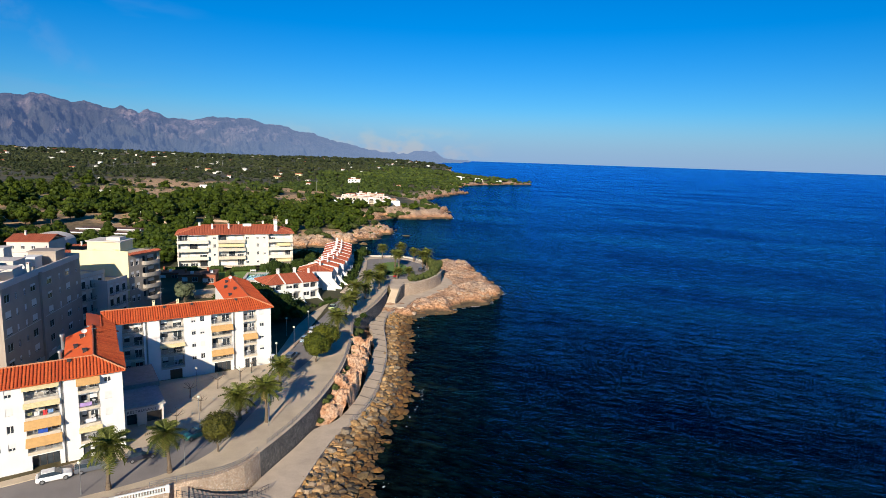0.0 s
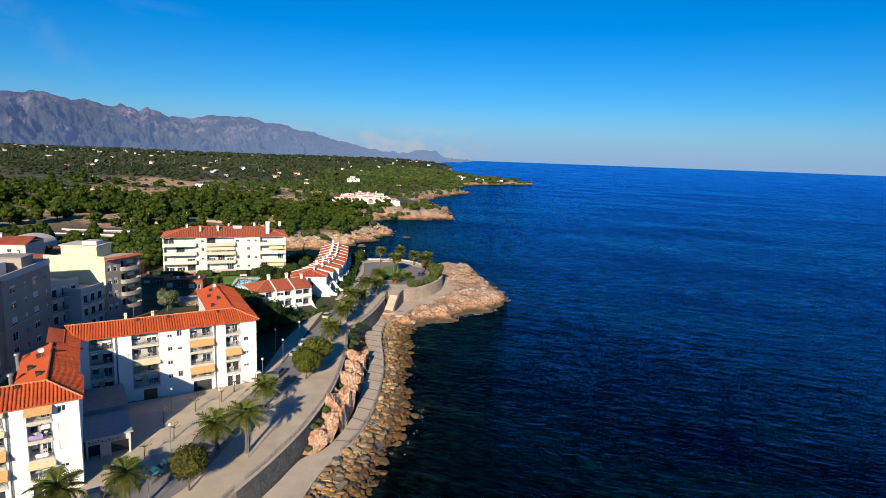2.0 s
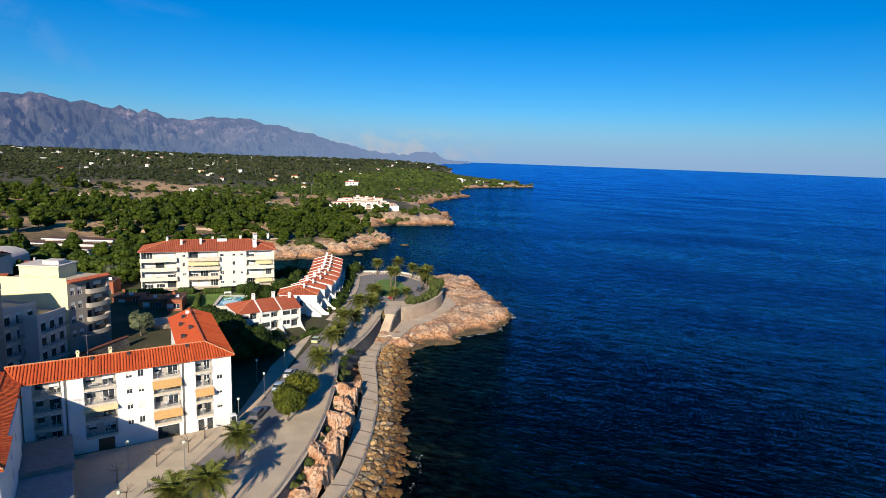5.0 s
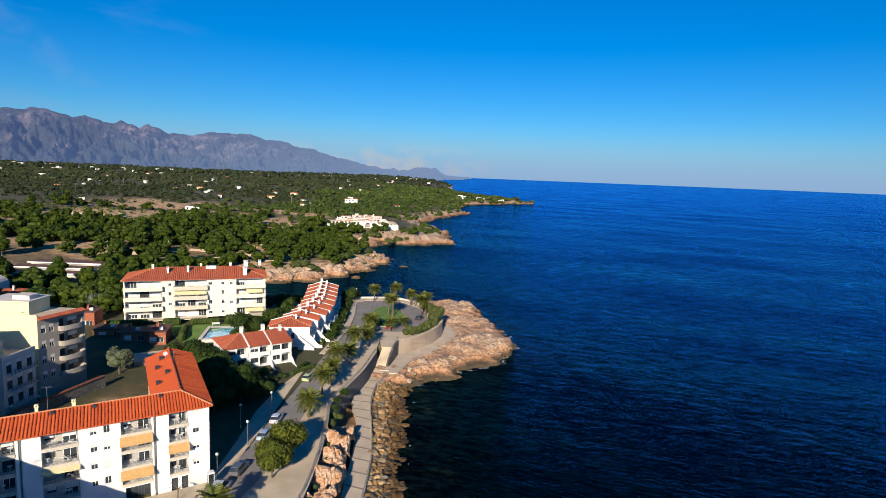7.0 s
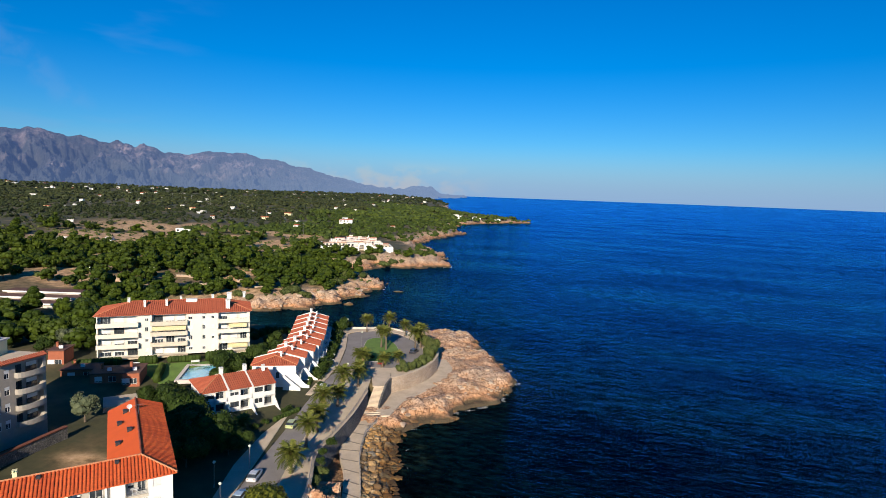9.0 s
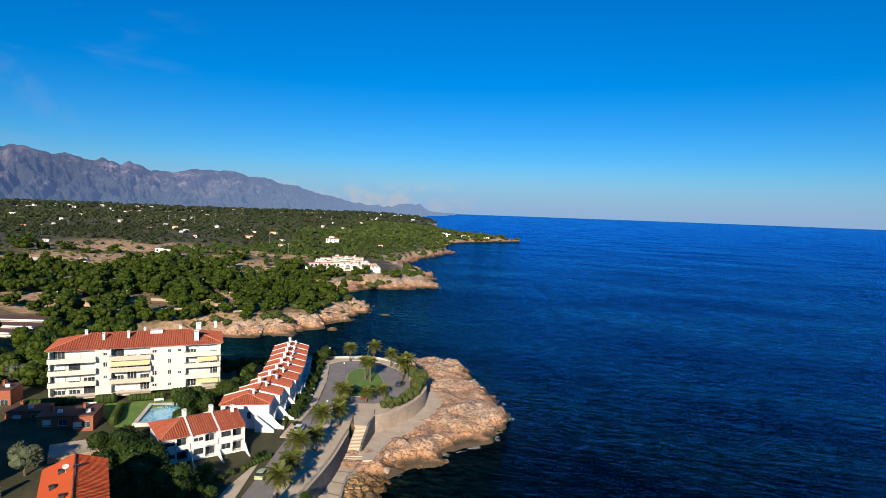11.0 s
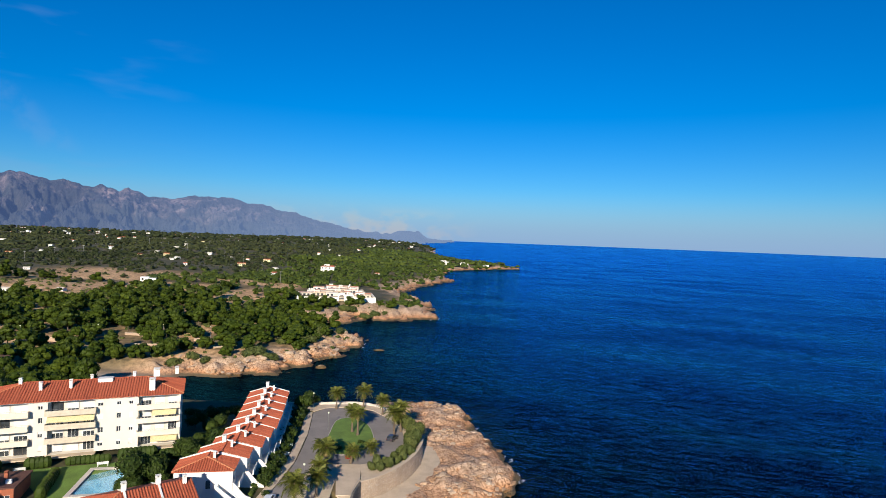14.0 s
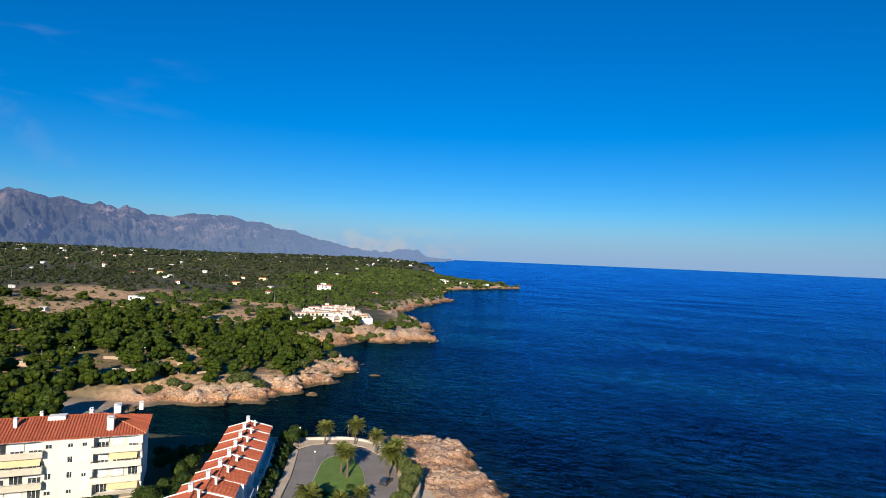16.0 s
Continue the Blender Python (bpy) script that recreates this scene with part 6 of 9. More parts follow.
def row_house(k, x, y, ang, zb, H, W, P, first):
    """One house of the stepped row: local x across the row, y along it."""
    e = thing("row_house", pose(x, y, zb, 0, 0, ang), "white row house with stepped red tile roof and curved balconies" if not first else "white end-of-row house with hipped red tile roof", "house", "row of white houses")
    rnd2 = random.Random(50 + k)
    rz = 1.35
    c = -W / 2
    hs = [(1.2, 2.3, 1.0, 2.0, 0.2), (3.6, 5.0, 0.1, 2.2, 0.8), (1.2, 2.3, 3.5, 4.6, 0.2), (3.4, 5.2, 2.8, 4.8, 1.0)]
    side = lambda u, v, d: (-d, u, v)
    wall = Shape().holed(side, 0, P, -1.5, H, hs)
    wall.add([(0, 0, -1.5), (-W, 0, -1.5), (-W, 0, H), (c, 0, H + (0 if first else rz)), (0, 0, H)], ((0, 4, 3, 2, 1),))
    wall.add([(0, P, -1.5), (-W, P, -1.5), (-W, P, H), (c, P, H + rz), (0, P, H)], ((0, 1, 2, 3, 4),))
    wall.quad((-W, 0, -1.5), (-W, P, -1.5), (-W, P, H), (-W, 0, H))
    part("wall", wall, WHITE, e)
    for h in hs:
        window(e, side, h[0], h[1], h[2], h[3], h[4] - 0.02, rnd2.choice((0, 0.4)), FRAMED)
    o = 0.35
    hip = 3.2 if first else 0.0
    y0 = -o if first else 0.0
    tiled_slope(e, (o, y0, H - 0.05), (o, P, H - 0.05), (c, hip, H + rz), (c, P, H + rz), TILEDARK, 0.45)
    tiled_slope(e, (-W - o, P, H - 0.05), (-W - o, y0, H - 0.05), (c, P, H + rz), (c, hip, H + rz), TILEDARK, 0.45)
    if first:
        tiled_slope(e, (-W - o, y0, H - 0.05), (o, y0, H - 0.05), (c, hip, H + rz), (c + 0.01, hip, H + rz), TILEDARK, 0.45)
        ridge_line(e, (o, y0, H), (c, hip, H + rz))
        ridge_line(e, (-W - o, y0, H), (c, hip, H + rz))
    ridge_line(e, (c, hip, H + rz + 0.05), (c, P, H + rz + 0.05), TILEDARK)
    prof = [(o + 0.1, H - 0.5), (c, H + rz - 0.2), (-W - o - 0.1, H - 0.5), (-W - o - 0.1, H + 0.16), (c, H + rz + 0.36), (o + 0.1, H + 0.16)]
    s = Shape().add([(xx, P + a, z) for a in (-0.17, 0.17) for xx, z in prof], ((0, 1, 4, 5), (1, 2, 3, 4), (11, 10, 7, 6), (10, 9, 8, 7), (5, 4, 10, 11), (4, 3, 9, 10), (0, 5, 11, 6), (2, 8, 9, 3)))
    part("party_wall", s, WHITE, e)
    if not first:
        chimney_stack(e, c - 0.6, P - 0.15, H + rz - 0.3, H + rz + 1.05, 0.72)
    chimney_stack(e, c + 1.3, P * 0.55, H + rz * 0.65, H + rz + 0.7, 0.42)
    if first:
        arch = [(0.4 * math.cos(math.pi * i / 8), 1.5 + 0.4 * math.sin(math.pi * i / 8)) for i in range(9)]
        ring = [(-0.4, 0.3)] + arch[::-1] + [(0.4, 0.3)]
        part("window", Shape().add([(-W * 0.42 + u, -0.05, 2.4 + v) for u, v in ring], (tuple(range(len(ring))),)), GLASS, e, "small arched window")
        for i in range(12):
            part("step", Shape().box(-2.6 + 0.30 * i, -2.3 + 0.30 * i, -1.5, -0.1, -1.5, 3.2 - 0.30 * i), WHITE, e)
        for yy in (-1.75, -0.1):
            part("stair_wall", Shape().add([(-2.9, yy, -1.5), (1.3, yy, -1.5), (1.3, yy, 0.6), (-2.9, yy, 4.2), (-2.9, yy + 0.2, -1.5), (1.3, yy + 0.2, -1.5), (1.3, yy + 0.2, 0.6), (-2.9, yy + 0.2, 4.2)],
                 ((0, 1, 2, 3), (7, 6, 5, 4), (3, 2, 6, 7), (0, 3, 7, 4), (1, 5, 6, 2))), WHITE, e)
    # curved balcony and garden walls on the street side
    n = 7
    for q, zt in ((0.25, 3.7), (P - 0.25, 3.7)):
        s = Shape()
        for i in range(n):
            xa, xb = 3.3 * i / n, 3.3 * (i + 1) / n
            za, zc = zt - 3.0 * math.sin(math.pi / 2 * i / n) ** 1.3, zt - 3.0 * math.sin(math.pi / 2 * (i + 1) / n) ** 1.3
            for yy in (q - 0.11, q + 0.11):
                s.quad((xa, yy, -1.4), (xb, yy, -1.4), (xb, yy, zc), (xa, yy, za))
            s.quad((xa, q - 0.11, za), (xb, q - 0.11, zc), (xb, q + 0.11, zc), (xa, q + 0.11, za))
        part("garden_wall", s, WHITE, e)
    part("balcony", Shape().box(0, 1.25, 0.4, P - 0.4, 2.6, 2.75).box(1.13, 1.25, 0.4, P - 0.4, 2.75, 3.55), WHITE, e)
    return e


for k, x in enumerate((-35.6, -34.7, -33.8, -33.6, -33.8, -34.4, -35.2, -36.1, -37.0)):
    y = 183.9 + 5.72 * k
    row_house(k, x, y, 8.5, 6.3, 6.15 + 0.09 * k, 10.4 if k == 0 else 9.6, 5.85, k == 0)


# ---- older town houses inland ----
def grid_windows(e, place, cols, rows, w, h, d=0.18, mat=None, sh=(0, 0.3, 0.8), seed=0):
    r = random.Random(seed)
    for u in cols:
        for v in rows:
            window(e, place, u, u + w, v, v + h, d - 0.01, r.choice(sh), mat)


def holes_for(cols, rows, w, h, d=0.18):
    return [(u, u + w, v, v + h, d) for u in cols for v in rows]


def tower():
    e = thing("tower_block", pose(-76.4, 98.0, 6.5, 0, 0, 10.8), "tall grey rendered apartment block with flat roof", "apartment building")
    L, DEP, H = 32.4, 22.0, 18.4
    f = lambda u, v, d: (-d, u, v)
    g = lambda u, v, d: (-u, d, v)
    rows = [H - 3.2 - 3.0 * k for k in range(6)]
    cols_a, cols_b, cols_c = [1.0, 10.2, 16.8, 25.0], [4.6, 7.6, 21.8], [30.0]
    hs = holes_for(cols_a, rows, 1.9, 1.5) + holes_for(cols_b, rows, 0.7, 1.3) + holes_for(cols_c, rows, 0.8, 0.8)
    fh = holes_for([4, 9, 14, 18], rows, 1.3, 1.4)
    wall = Shape().holed(f, 0, L, -1.5, H, hs).holed(g, 0, DEP, -1.5, H, fh)
    wall.quad((0, L, -1.5), (-DEP, L, -1.5), (-DEP, L, H), (0, L, H)).quad((-DEP, 0, -1.5), (-DEP, L, -1.5), (-DEP, L, H), (-DEP, 0, H))
    part("wall", wall, GREYWALL, e)
    part("pilaster", Shape().box(0.004, 0.45, 13.4, 14.2, -1.5, H), GREYWALL, e)
    part("base_band", Shape().box(0.004, 0.12, 0.0, 13.4, -1.5, 1.4).box(0.004, 0.12, 14.2, L, -1.5, 1.4), BEIGE, e)
    for u in (0.2, 14.6, 24.0):
        part("floor_line", Shape().box(0.004, 0.05, u, u + (13.0 if u < 1 else 9.0), H - 9.4, H - 9.28), SOFTWHITE, e)
    for cols, w, h in ((cols_a, 1.9, 1.5), (cols_b, 0.7, 1.3), (cols_c, 0.8, 0.8)):
        grid_windows(e, f, cols, rows, w, h, seed=3, mat=FRAMEW)
    grid_windows(e, g, [4, 9, 14, 18], rows, 1.3, 1.4, seed=4)
    part("roof", Shape().box(-DEP, 0, 0, L, H - 0.6, H - 0.4), CONCRETE, e)
    part("parapet", Shape().box(-0.25, 0.06, -0.06, L + 0.06, H - 0.4, H + 0.75).box(-DEP, -0.25, -0.06, 0.25, H - 0.4, H + 0.75).box(-DEP, -0.25, L - 0.2, L + 0.06, H - 0.4, H + 0.75), SOFTWHITE, e)
    for x0, x1, y0, y1, h, mat in ((-14, -6, 6, 11, 3.0, SOFTWHITE), (-9, -4, 13, 17.5, 2.6, SOFTWHITE), (-20, -12, 14, 22, 3.4, WHITE), (-5.5, -3.2, 19.5, 22.5, 2.2, WHITE), (-11, -8.5, 19, 22, 4.2, SOFTWHITE), (-6.5, -1.2, 24.0, 28.5, 2.7, GREYWALL), (-4.4, -0.8, 6.0, 9.4, 2.4, SOFTWHITE)):
        part("roof_cabin", Shape().box(x0, x1, y0, y1, H - 0.42, H - 0.4 + h, 0.05).box(x0 - 0.15, x1 + 0.15, y0 - 0.15, y1 + 0.15, H - 0.4 + h, H - 0.25 + h), mat, e)
    for x, y in ((-3, 6.5), (-4.4, 10.8), (-2.6, 15.5), (-7, 19), (-3.8, 22.5), (-12.5, 12.5), (-2.0, 27.0), (-5.5, 29.5)):
        chimney_stack(e, x, y, H - 0.4, H + 1.3, 0.55, SOFTWHITE)
    for x, y in ((-6.3, 4.0), (-2.2, 12.2)):
        dish(e, x, y, H + 0.4, 0.6)
        mast(e, x - 3, y + 2, H - 0.4, 4.0)
    roof_rnd = random.Random(17)
    for k in range(14):
        x, y = roof_rnd.uniform(-16, -1.5), roof_rnd.uniform(3, 25)
        part("air_conditioner", Shape().box(x, x + 0.9, y, y + 0.4, H - 0.4, H + roof_rnd.uniform(0.3, 1.0), 0.04), SHUTTER if k % 3 else METAL, e)
    for k in range(6):
        x, y = roof_rnd.uniform(-14, -1.5), roof_rnd.uniform(3, 25)
        part("vent_pipe", Shape().tube((x, y, H - 0.4), (x, y, H + roof_rnd.uniform(1.0, 2.2)), 0.14, n=8), METAL, e)
    part("roof_canopy", Shape().add([(-6.5, 1.2, H + 1.6), (-1.0, 1.2, H + 2.3), (-1.0, 4.6, H + 2.3), (-6.5, 4.6, H + 1.6), (-6.5, 1.2, H + 1.68), (-1.0, 1.2, H + 2.38), (-1.0, 4.6, H + 2.38), (-6.5, 4.6, H + 1.68)],
         ((3, 2, 1, 0), (4, 5, 6, 7), (0, 1, 5, 4), (1, 2, 6, 5), (2, 3, 7, 6), (3, 0, 4, 7))), SOFTWHITE, e)
    return e


tower()


def balcony_house(x, y, ang, zb, L, H, DEP, seed, label, n):
    e = thing("town_house", pose(x, y, zb, 0, 0, ang), label, "house")
    f = lambda u, v, d: (-d, u, v)
    rows = [H - 2.9 - 2.95 * k for k in range(n)]
    cols = [0.8, L * 0.42, L * 0.74]
    hs = holes_for(cols, rows, 1.15, 2.1)
    wall = Shape().holed(f, 0, L, -2, H, hs)
    wall.quad((0, 0, -2), (-DEP, 0, -2), (-DEP, 0, H), (0, 0, H)).quad((0, L, -2), (0, L, H), (-DEP, L, H), (-DEP, L, -2)).quad((-DEP, 0, -2), (-DEP, L, -2), (-DEP, L, H), (-DEP, 0, H))
    part("wall", wall, SOFTWHITE, e)
    part("roof", Shape().box(-DEP, 0, 0, L, H - 0.5, H - 0.3), CONCRETE, e)
    part("parapet", Shape().box(-0.2, 0.08, -0.05, L + 0.05, H - 0.32, H + 0.5).box(-DEP, -0.2, -0.05, 0.15, H - 0.32, H + 0.5), SOFTWHITE, e)
    for u in cols:
        for v in rows:
            window(e, f, u, u + 1.15, v, v + 2.1, 0.17, 0.25, FRAMED)
    for v in rows:
        bal = part("balcony", Shape().box(0.0, 1.15, 0.6, L - 0.6, v - 0.25, v - 0.08), SOFTWHITE, e)
        railing_part(bal, f, 0.65, L - 0.65, v - 0.08, 0.95, 1.1, 5, DARKMETAL)
    return e


balcony_house(-82.9, 129.6, -11, 7.0, 7.8, 12.9, 11, 1, "white town house with railed balconies in shade", 4)
balcony_house(-78.3, 132.9, -6, 7.5, 7.2, 10.6, 10, 2, "lower white town house with dark railed balconies", 3)


def cream_house():
    e = thing("corner_apartment_house", pose(-77.7, 141.3, 7.5, 0, 0, 0), "cream apartment house with curved balconies and roof pavilion", "apartment building")
    H = 15.9
    f = lambda u, v, d: (-u, d, v)
    rows = [H - 3.0 - 3.05 * k for k in range(4)]
    wall = Shape().holed(f, 0, 14, -2, H, holes_for([3.6], [7.2], 1.2, 1.4))
    wall.quad((-14, 0, -2), (-14, 0, H), (-14, 11, H), (-14, 11, -2)).quad((-14, 11, -2), (-14, 11, H), (3.2, 9.4, H), (3.2, 9.4, -2))
    part("wall_south", wall, CREAM, e)
    ang = math.atan2(9.4, 3.2)
    d0 = Vector((math.cos(ang), math.sin(ang), 0))
    nrm = Vector((d0.y, -d0.x, 0))
    g = lambda u, v, d: tuple(d0 * u - nrm * d + Vector((0, 0, v)))
    LL = math.hypot(3.2, 9.4)
    hs = holes_for([0.7, 2.3], rows, 0.9, 1.6) + [(4.3, 9.4, v, v + 2.1, 1.3) for v in rows]
    w2 = Shape().holed(g, 0, LL, -2, H, hs)
    part("wall_east", w2, plain("taupe_render", (0.36, 0.32, 0.27), 0.9, vary=0.08), e)
    for v in rows:
        for u in (0.7, 2.3):
            window(e, g, u, u + 0.9, v, v + 1.6, 0.16, 0.4)
        window(e, g, 4.6, 6.2, v, v + 2.0, 1.28, 0, FRAMED)
        window(e, g, 7.0, 9.0, v, v + 2.0, 1.28, 0.5, FRAMED)
        s, n = Shape(), 10
        for i in range(n):
            a, b0 = math.pi * i / n, math.pi * (i + 1) / n
            pa, pb = (6.85 - 2.75 * math.cos(a), 1.25 * math.sin(a) ** 0.6), (6.85 - 2.75 * math.cos(b0), 1.25 * math.sin(b0) ** 0.6)
            s.quad(g(pa[0], v - 0.25, -pa[1]), g(pb[0], v - 0.25, -pb[1]), g(pb[0], v + 0.75, -pb[1]), g(pa[0], v + 0.75, -pa[1]))
            s.quad(g(pa[0], v - 0.25, -pa[1]), g(pa[0], v - 0.25, 0), g(pb[0], v - 0.25, 0), g(pb[0], v - 0.25, -pb[1]))
            s.quad(g(pa[0], v + 0.75, -pa[1]), g(pb[0], v + 0.75, -pb[1]), g(pb[0], v + 0.75, -pb[1] + 0.12), g(pa[0], v + 0.75, -pa[1] + 0.12))
        part("balcony", s, plain("taupe_balcony", (0.38, 0.34, 0.29), 0.9, vary=0.08), e)
    roof = Shape().add([(-14, 0, H), (0, 0, H), (3.2, 9.4, H), (-14, 11, H)], ((0, 1, 2, 3),))
    part("roof", roof, CONCRETE, e)
    part("parapet", Shape().box(-14, 0, -0.05, 0.2, H, H + 0.8), CREAM, e)
    tiled_slope(e, tuple(Vector(g(0, H - 0.1, -0.7))), tuple(Vector(g(LL, H - 0.1, -0.7))), tuple(Vector(g(0, H + 0.3, 0.3))), tuple(Vector(g(LL, H + 0.3, 0.3))), TILEDARK, 0.45)
    part("roof_pavilion", Shape().box(-11.5, -3.2, 2.5, 8.5, H, H + 2.6, 0.05), CREAM, e)
    part("pavilion_roof", Shape().box(-11.8, -2.9, 2.2, 8.8, H + 2.6, H + 2.85).box(-7.2, -3.8, 3.6, 6.4, H + 2.85, H + 3.7, 0.05), SOFTWHITE, e)
    for x in (-9.5, -4.0):
        mast(e, x, 1.6, H - 4.5, 5.5)
    return e


cream_house()


def brick_house(x, y, ang, zb, L, DEP, H, label):
    e = thing("brick_house", pose(x, y, zb, 0, 0, ang), label, "house")
    f = lambda u, v, d: (-u, d, v)
    cols = [L * 0.15, L * 0.6]
    wall = Shape().holed(f, 0, L, -1, H, holes_for(cols, [0.8], 1.6, 1.4))
    wall.quad((0, 0, -1), (0, DEP, -1), (0, DEP, H), (0, 0, H)).quad((-L, 0, -1), (-L, 0, H), (-L, DEP, H), (-L, DEP, -1)).quad((0, DEP, -1), (-L, DEP, -1), (-L, DEP, H), (0, DEP, H))
    part("wall", wall, BRICKRED, e)
    grid_windows(e, f, cols, [0.8], 1.6, 1.4, seed=1)
    part("roof", Shape().box(-L - 0.3, 0.3, -0.3, DEP + 0.3, H, H + 0.22, 0.03), plain("maroon_roof", (0.12, 0.050, 0.036), 0.85), e)
    part("air_conditioner", Shape().box(-L * 0.5, -L * 0.5 + 0.9, 1.5, 1.9, H + 0.22, H + 0.95, 0.05), FRAMEW, e, "white rooftop air conditioner")
    chimney_stack(e, -L * 0.75, DEP * 0.6, H + 0.2, H + 1.1, 0.5, BRICKRED)
    return e


brick_house(-69.6, 175.0, 14, 8.5, 3.6, 7.0, 3.4, "small red brick house with flat roof")
brick_house(-74.5, 176.0, 14, 8.5, 6.5, 6.0, 2.8, "low red brick house in shade")
brick_house(-82.0, 179.0, 14, 8.3, 7.5, 6.0, 2.8, "low red brick house in shade")
brick_house(-92.6, 183.6, 8, 9.5, 3.6, 5.0, 4.4, "small red brick shed beyond the cream house")
yard = thing("brick_terrace", pose(-63.5, 165.8, 7.0, 0, 0, 30), "paved yard with fence behind the brick house", "terrace")
part("slab", Shape().box(-8, 1.0, 0, 7, 0.3, 1.5), PAVING, yard)
railing_part(yard, lambda u, v, d: (u, -d, v), -8, 1.0, 1.5, 1.0, -0.1, 4, METAL)
part("retaining_wall", Shape().box(-8, 1.0, -0.3, 0, -1.5, 1.6), PINKRUBBLE, yard)

yw = thing("garden_wall", pose(0, 0, 0), "rough stone yard wall with a red tile coping", "wall")
yard_line = along([(-75.5, 127.0), (-74.1, 134.0), (-70.8, 147.5), (-70.2, 149.5)], 3.0)
# the dark rubble here stands in for shade on the wall
part("wall", strip(Shape(), yard_line, 0.3, 5.0, 9.6), DARKRUBBLE, yw)
part("coping", strip(Shape(), yard_line, 0.42, 9.603, 9.78), plain("dull_red_coping", (0.20, 0.065, 0.035), 0.9), yw)
pav = thing("low_pavilion", pose(-136, 256, 7.0, 0, 0, 1), "long low building with brown roof and white edges", "building")
for k in range(3):
    y0 = 7.0 * k
    part("wall", Shape().box(-40 + 3 * k, 0 - 3 * k, y0, y0 + 6.0, -3, 2.6 + 0.9 * k), SOFTWHITE, pav)
    part("roof", Shape().box(-41 + 3 * k, 1 - 3 * k, y0 - 0.8, y0 + 6.2, 2.6 + 0.9 * k, 2.9 + 0.9 * k), plain("brown_roof", (0.13, 0.06, 0.04), 0.85), pav)
    part("roof_edge", Shape().box(-41.1 + 3 * k, 1.1 - 3 * k, y0 - 1.0, y0 - 0.802, 2.5 + 0.9 * k, 3.0 + 0.9 * k), WHITE, pav)


# ---- plants ----
def leaf_cards(s, centre, rx, ry, rz, n, size, r):
    """Small bent leaf sprays through the outer part of an ellipsoid."""
    for _ in range(n):
        while True:
            p = Vector((r.uniform(-1, 1), r.uniform(-1, 1), r.uniform(-1, 1)))
            if 0.55 < p.length < 1.0:
                break
        c = Vector((centre[0] + p.x * rx, centre[1] + p.y * ry, centre[2] + p.z * rz))
        a = Vector((r.uniform(-1, 1), r.uniform(-1, 1), r.uniform(-0.6, 1))).normalized()
        b0 = a.orthogonal().normalized() * size * r.uniform(0.5, 1.0)
        a = a * size * r.uniform(0.7, 1.3)
        s.add((c - a - b0 * 0.4, c + b0, c + a, c - b0), ((0, 1, 2, 3),))


def crown(r, rx, ry, rz, z, balls, cards, size, squash=0.8, fat=1.0):
    s = Shape()
    for k in range(balls):
        a = r.uniform(0, 2 * math.pi)
        q = math.sqrt(r.random()) * 0.68
        c = (rx * q * math.cos(a), ry * q * math.sin(a), z + rz * r.uniform(-0.45, 0.55) * (1 - 0.4 * q))
        w = r.uniform(0.20, 0.33) * fat
        s.ball(c, rx * w, ry * w, rz * w * squash * 1.3, 7 if fat == 1 else 6 if fat < 1.4 else 5, 5 if fat == 1 else 4, 0.45, r)
    for k in range(max(1, balls // 2)):
        a = r.uniform(0, 2 * math.pi)
        q = r.uniform(0.3, 0.75)
        leaf_cards(s, (rx * q * math.cos(a), ry * q * math.sin(a), z + rz * r.uniform(-0.4, 0.5)), rx * 0.45, ry * 0.45, rz * 0.5, cards // max(1, balls // 2), size, r)
    return s


def dense_crown(r, lobes, cards, size, n=10, m=7, core=0.80):
    """A close-leaved crown: dark inner lobes under a shell of small leaves."""
    s = Shape()
    for cx, cy, cz, rx, rz in lobes:
        s.ball((cx, cy, cz), rx * core, rx * core, rz * core, n, m, 0.25, r)
        for _ in range(cards):
            p = Vector((r.gauss(0, 1), r.gauss(0, 1), r.gauss(0, 1))).normalized()
            p = p * (0.80 + 0.24 * r.random() ** 1.5) * (1 + 0.10 * math.sin(5 * p.x + 3 * p.z) * math.cos(4 * p.y))
            c = Vector((cx + p.x * rx, cy + p.y * rx, cz + p.z * rz))
            n0 = (p + 0.75 * Vector((r.uniform(-1, 1), r.uniform(-1, 1), r.uniform(-1, 1)))).normalized()
            a = n0.cross(Vector((r.uniform(-1, 1), r.uniform(-1, 1), r.uniform(-1, 1)))).normalized()
            b0 = n0.cross(a) * size * r.uniform(0.4, 0.8)
            a = a * size * r.uniform(0.7, 1.3)
            s.add((c - a - b0 * 0.4, c + b0, c + a, c - b0), ((0, 1, 2, 3),))
    return s


def leafy_tree(name, label, seed, h, lobes, mat, cards, size, w=0.14, category="tree", group=""):
    r = random.Random(seed)
    e = thing(name, pose(0, 0, 0), label, category, group)
    part("trunk", trunk(r, h, w, r.uniform(-0.2, 0.2), 5, 0.9), BARK, e)
    part("crown", dense_crown(r, lobes, cards, size), mat, e)
    return e


def trunk(r, h, w, lean=0.0, limbs=4, spread=1.5):
    s = Shape()
    p = Vector((0, 0, -0.4))
    for k in range(3):
        q = Vector((lean * (k + 1) / 3 + r.uniform(-0.08, 0.08), r.uniform(-0.1, 0.1), h * (k + 1) / 3))
        s.tube(p, q, w * (1 - 0.2 * k), w * (1 - 0.2 * (k + 1)), 7)
        p = q
    for k in range(limbs):
        a = 2 * math.pi * k / limbs + r.uniform(-0.4, 0.4)
        s.tube(p - Vector((0, 0, h * 0.15)), p + Vector((spread * math.cos(a), spread * math.sin(a), spread * r.uniform(0.5, 0.9))), w * 0.4, w * 0.14, 5)
    return s


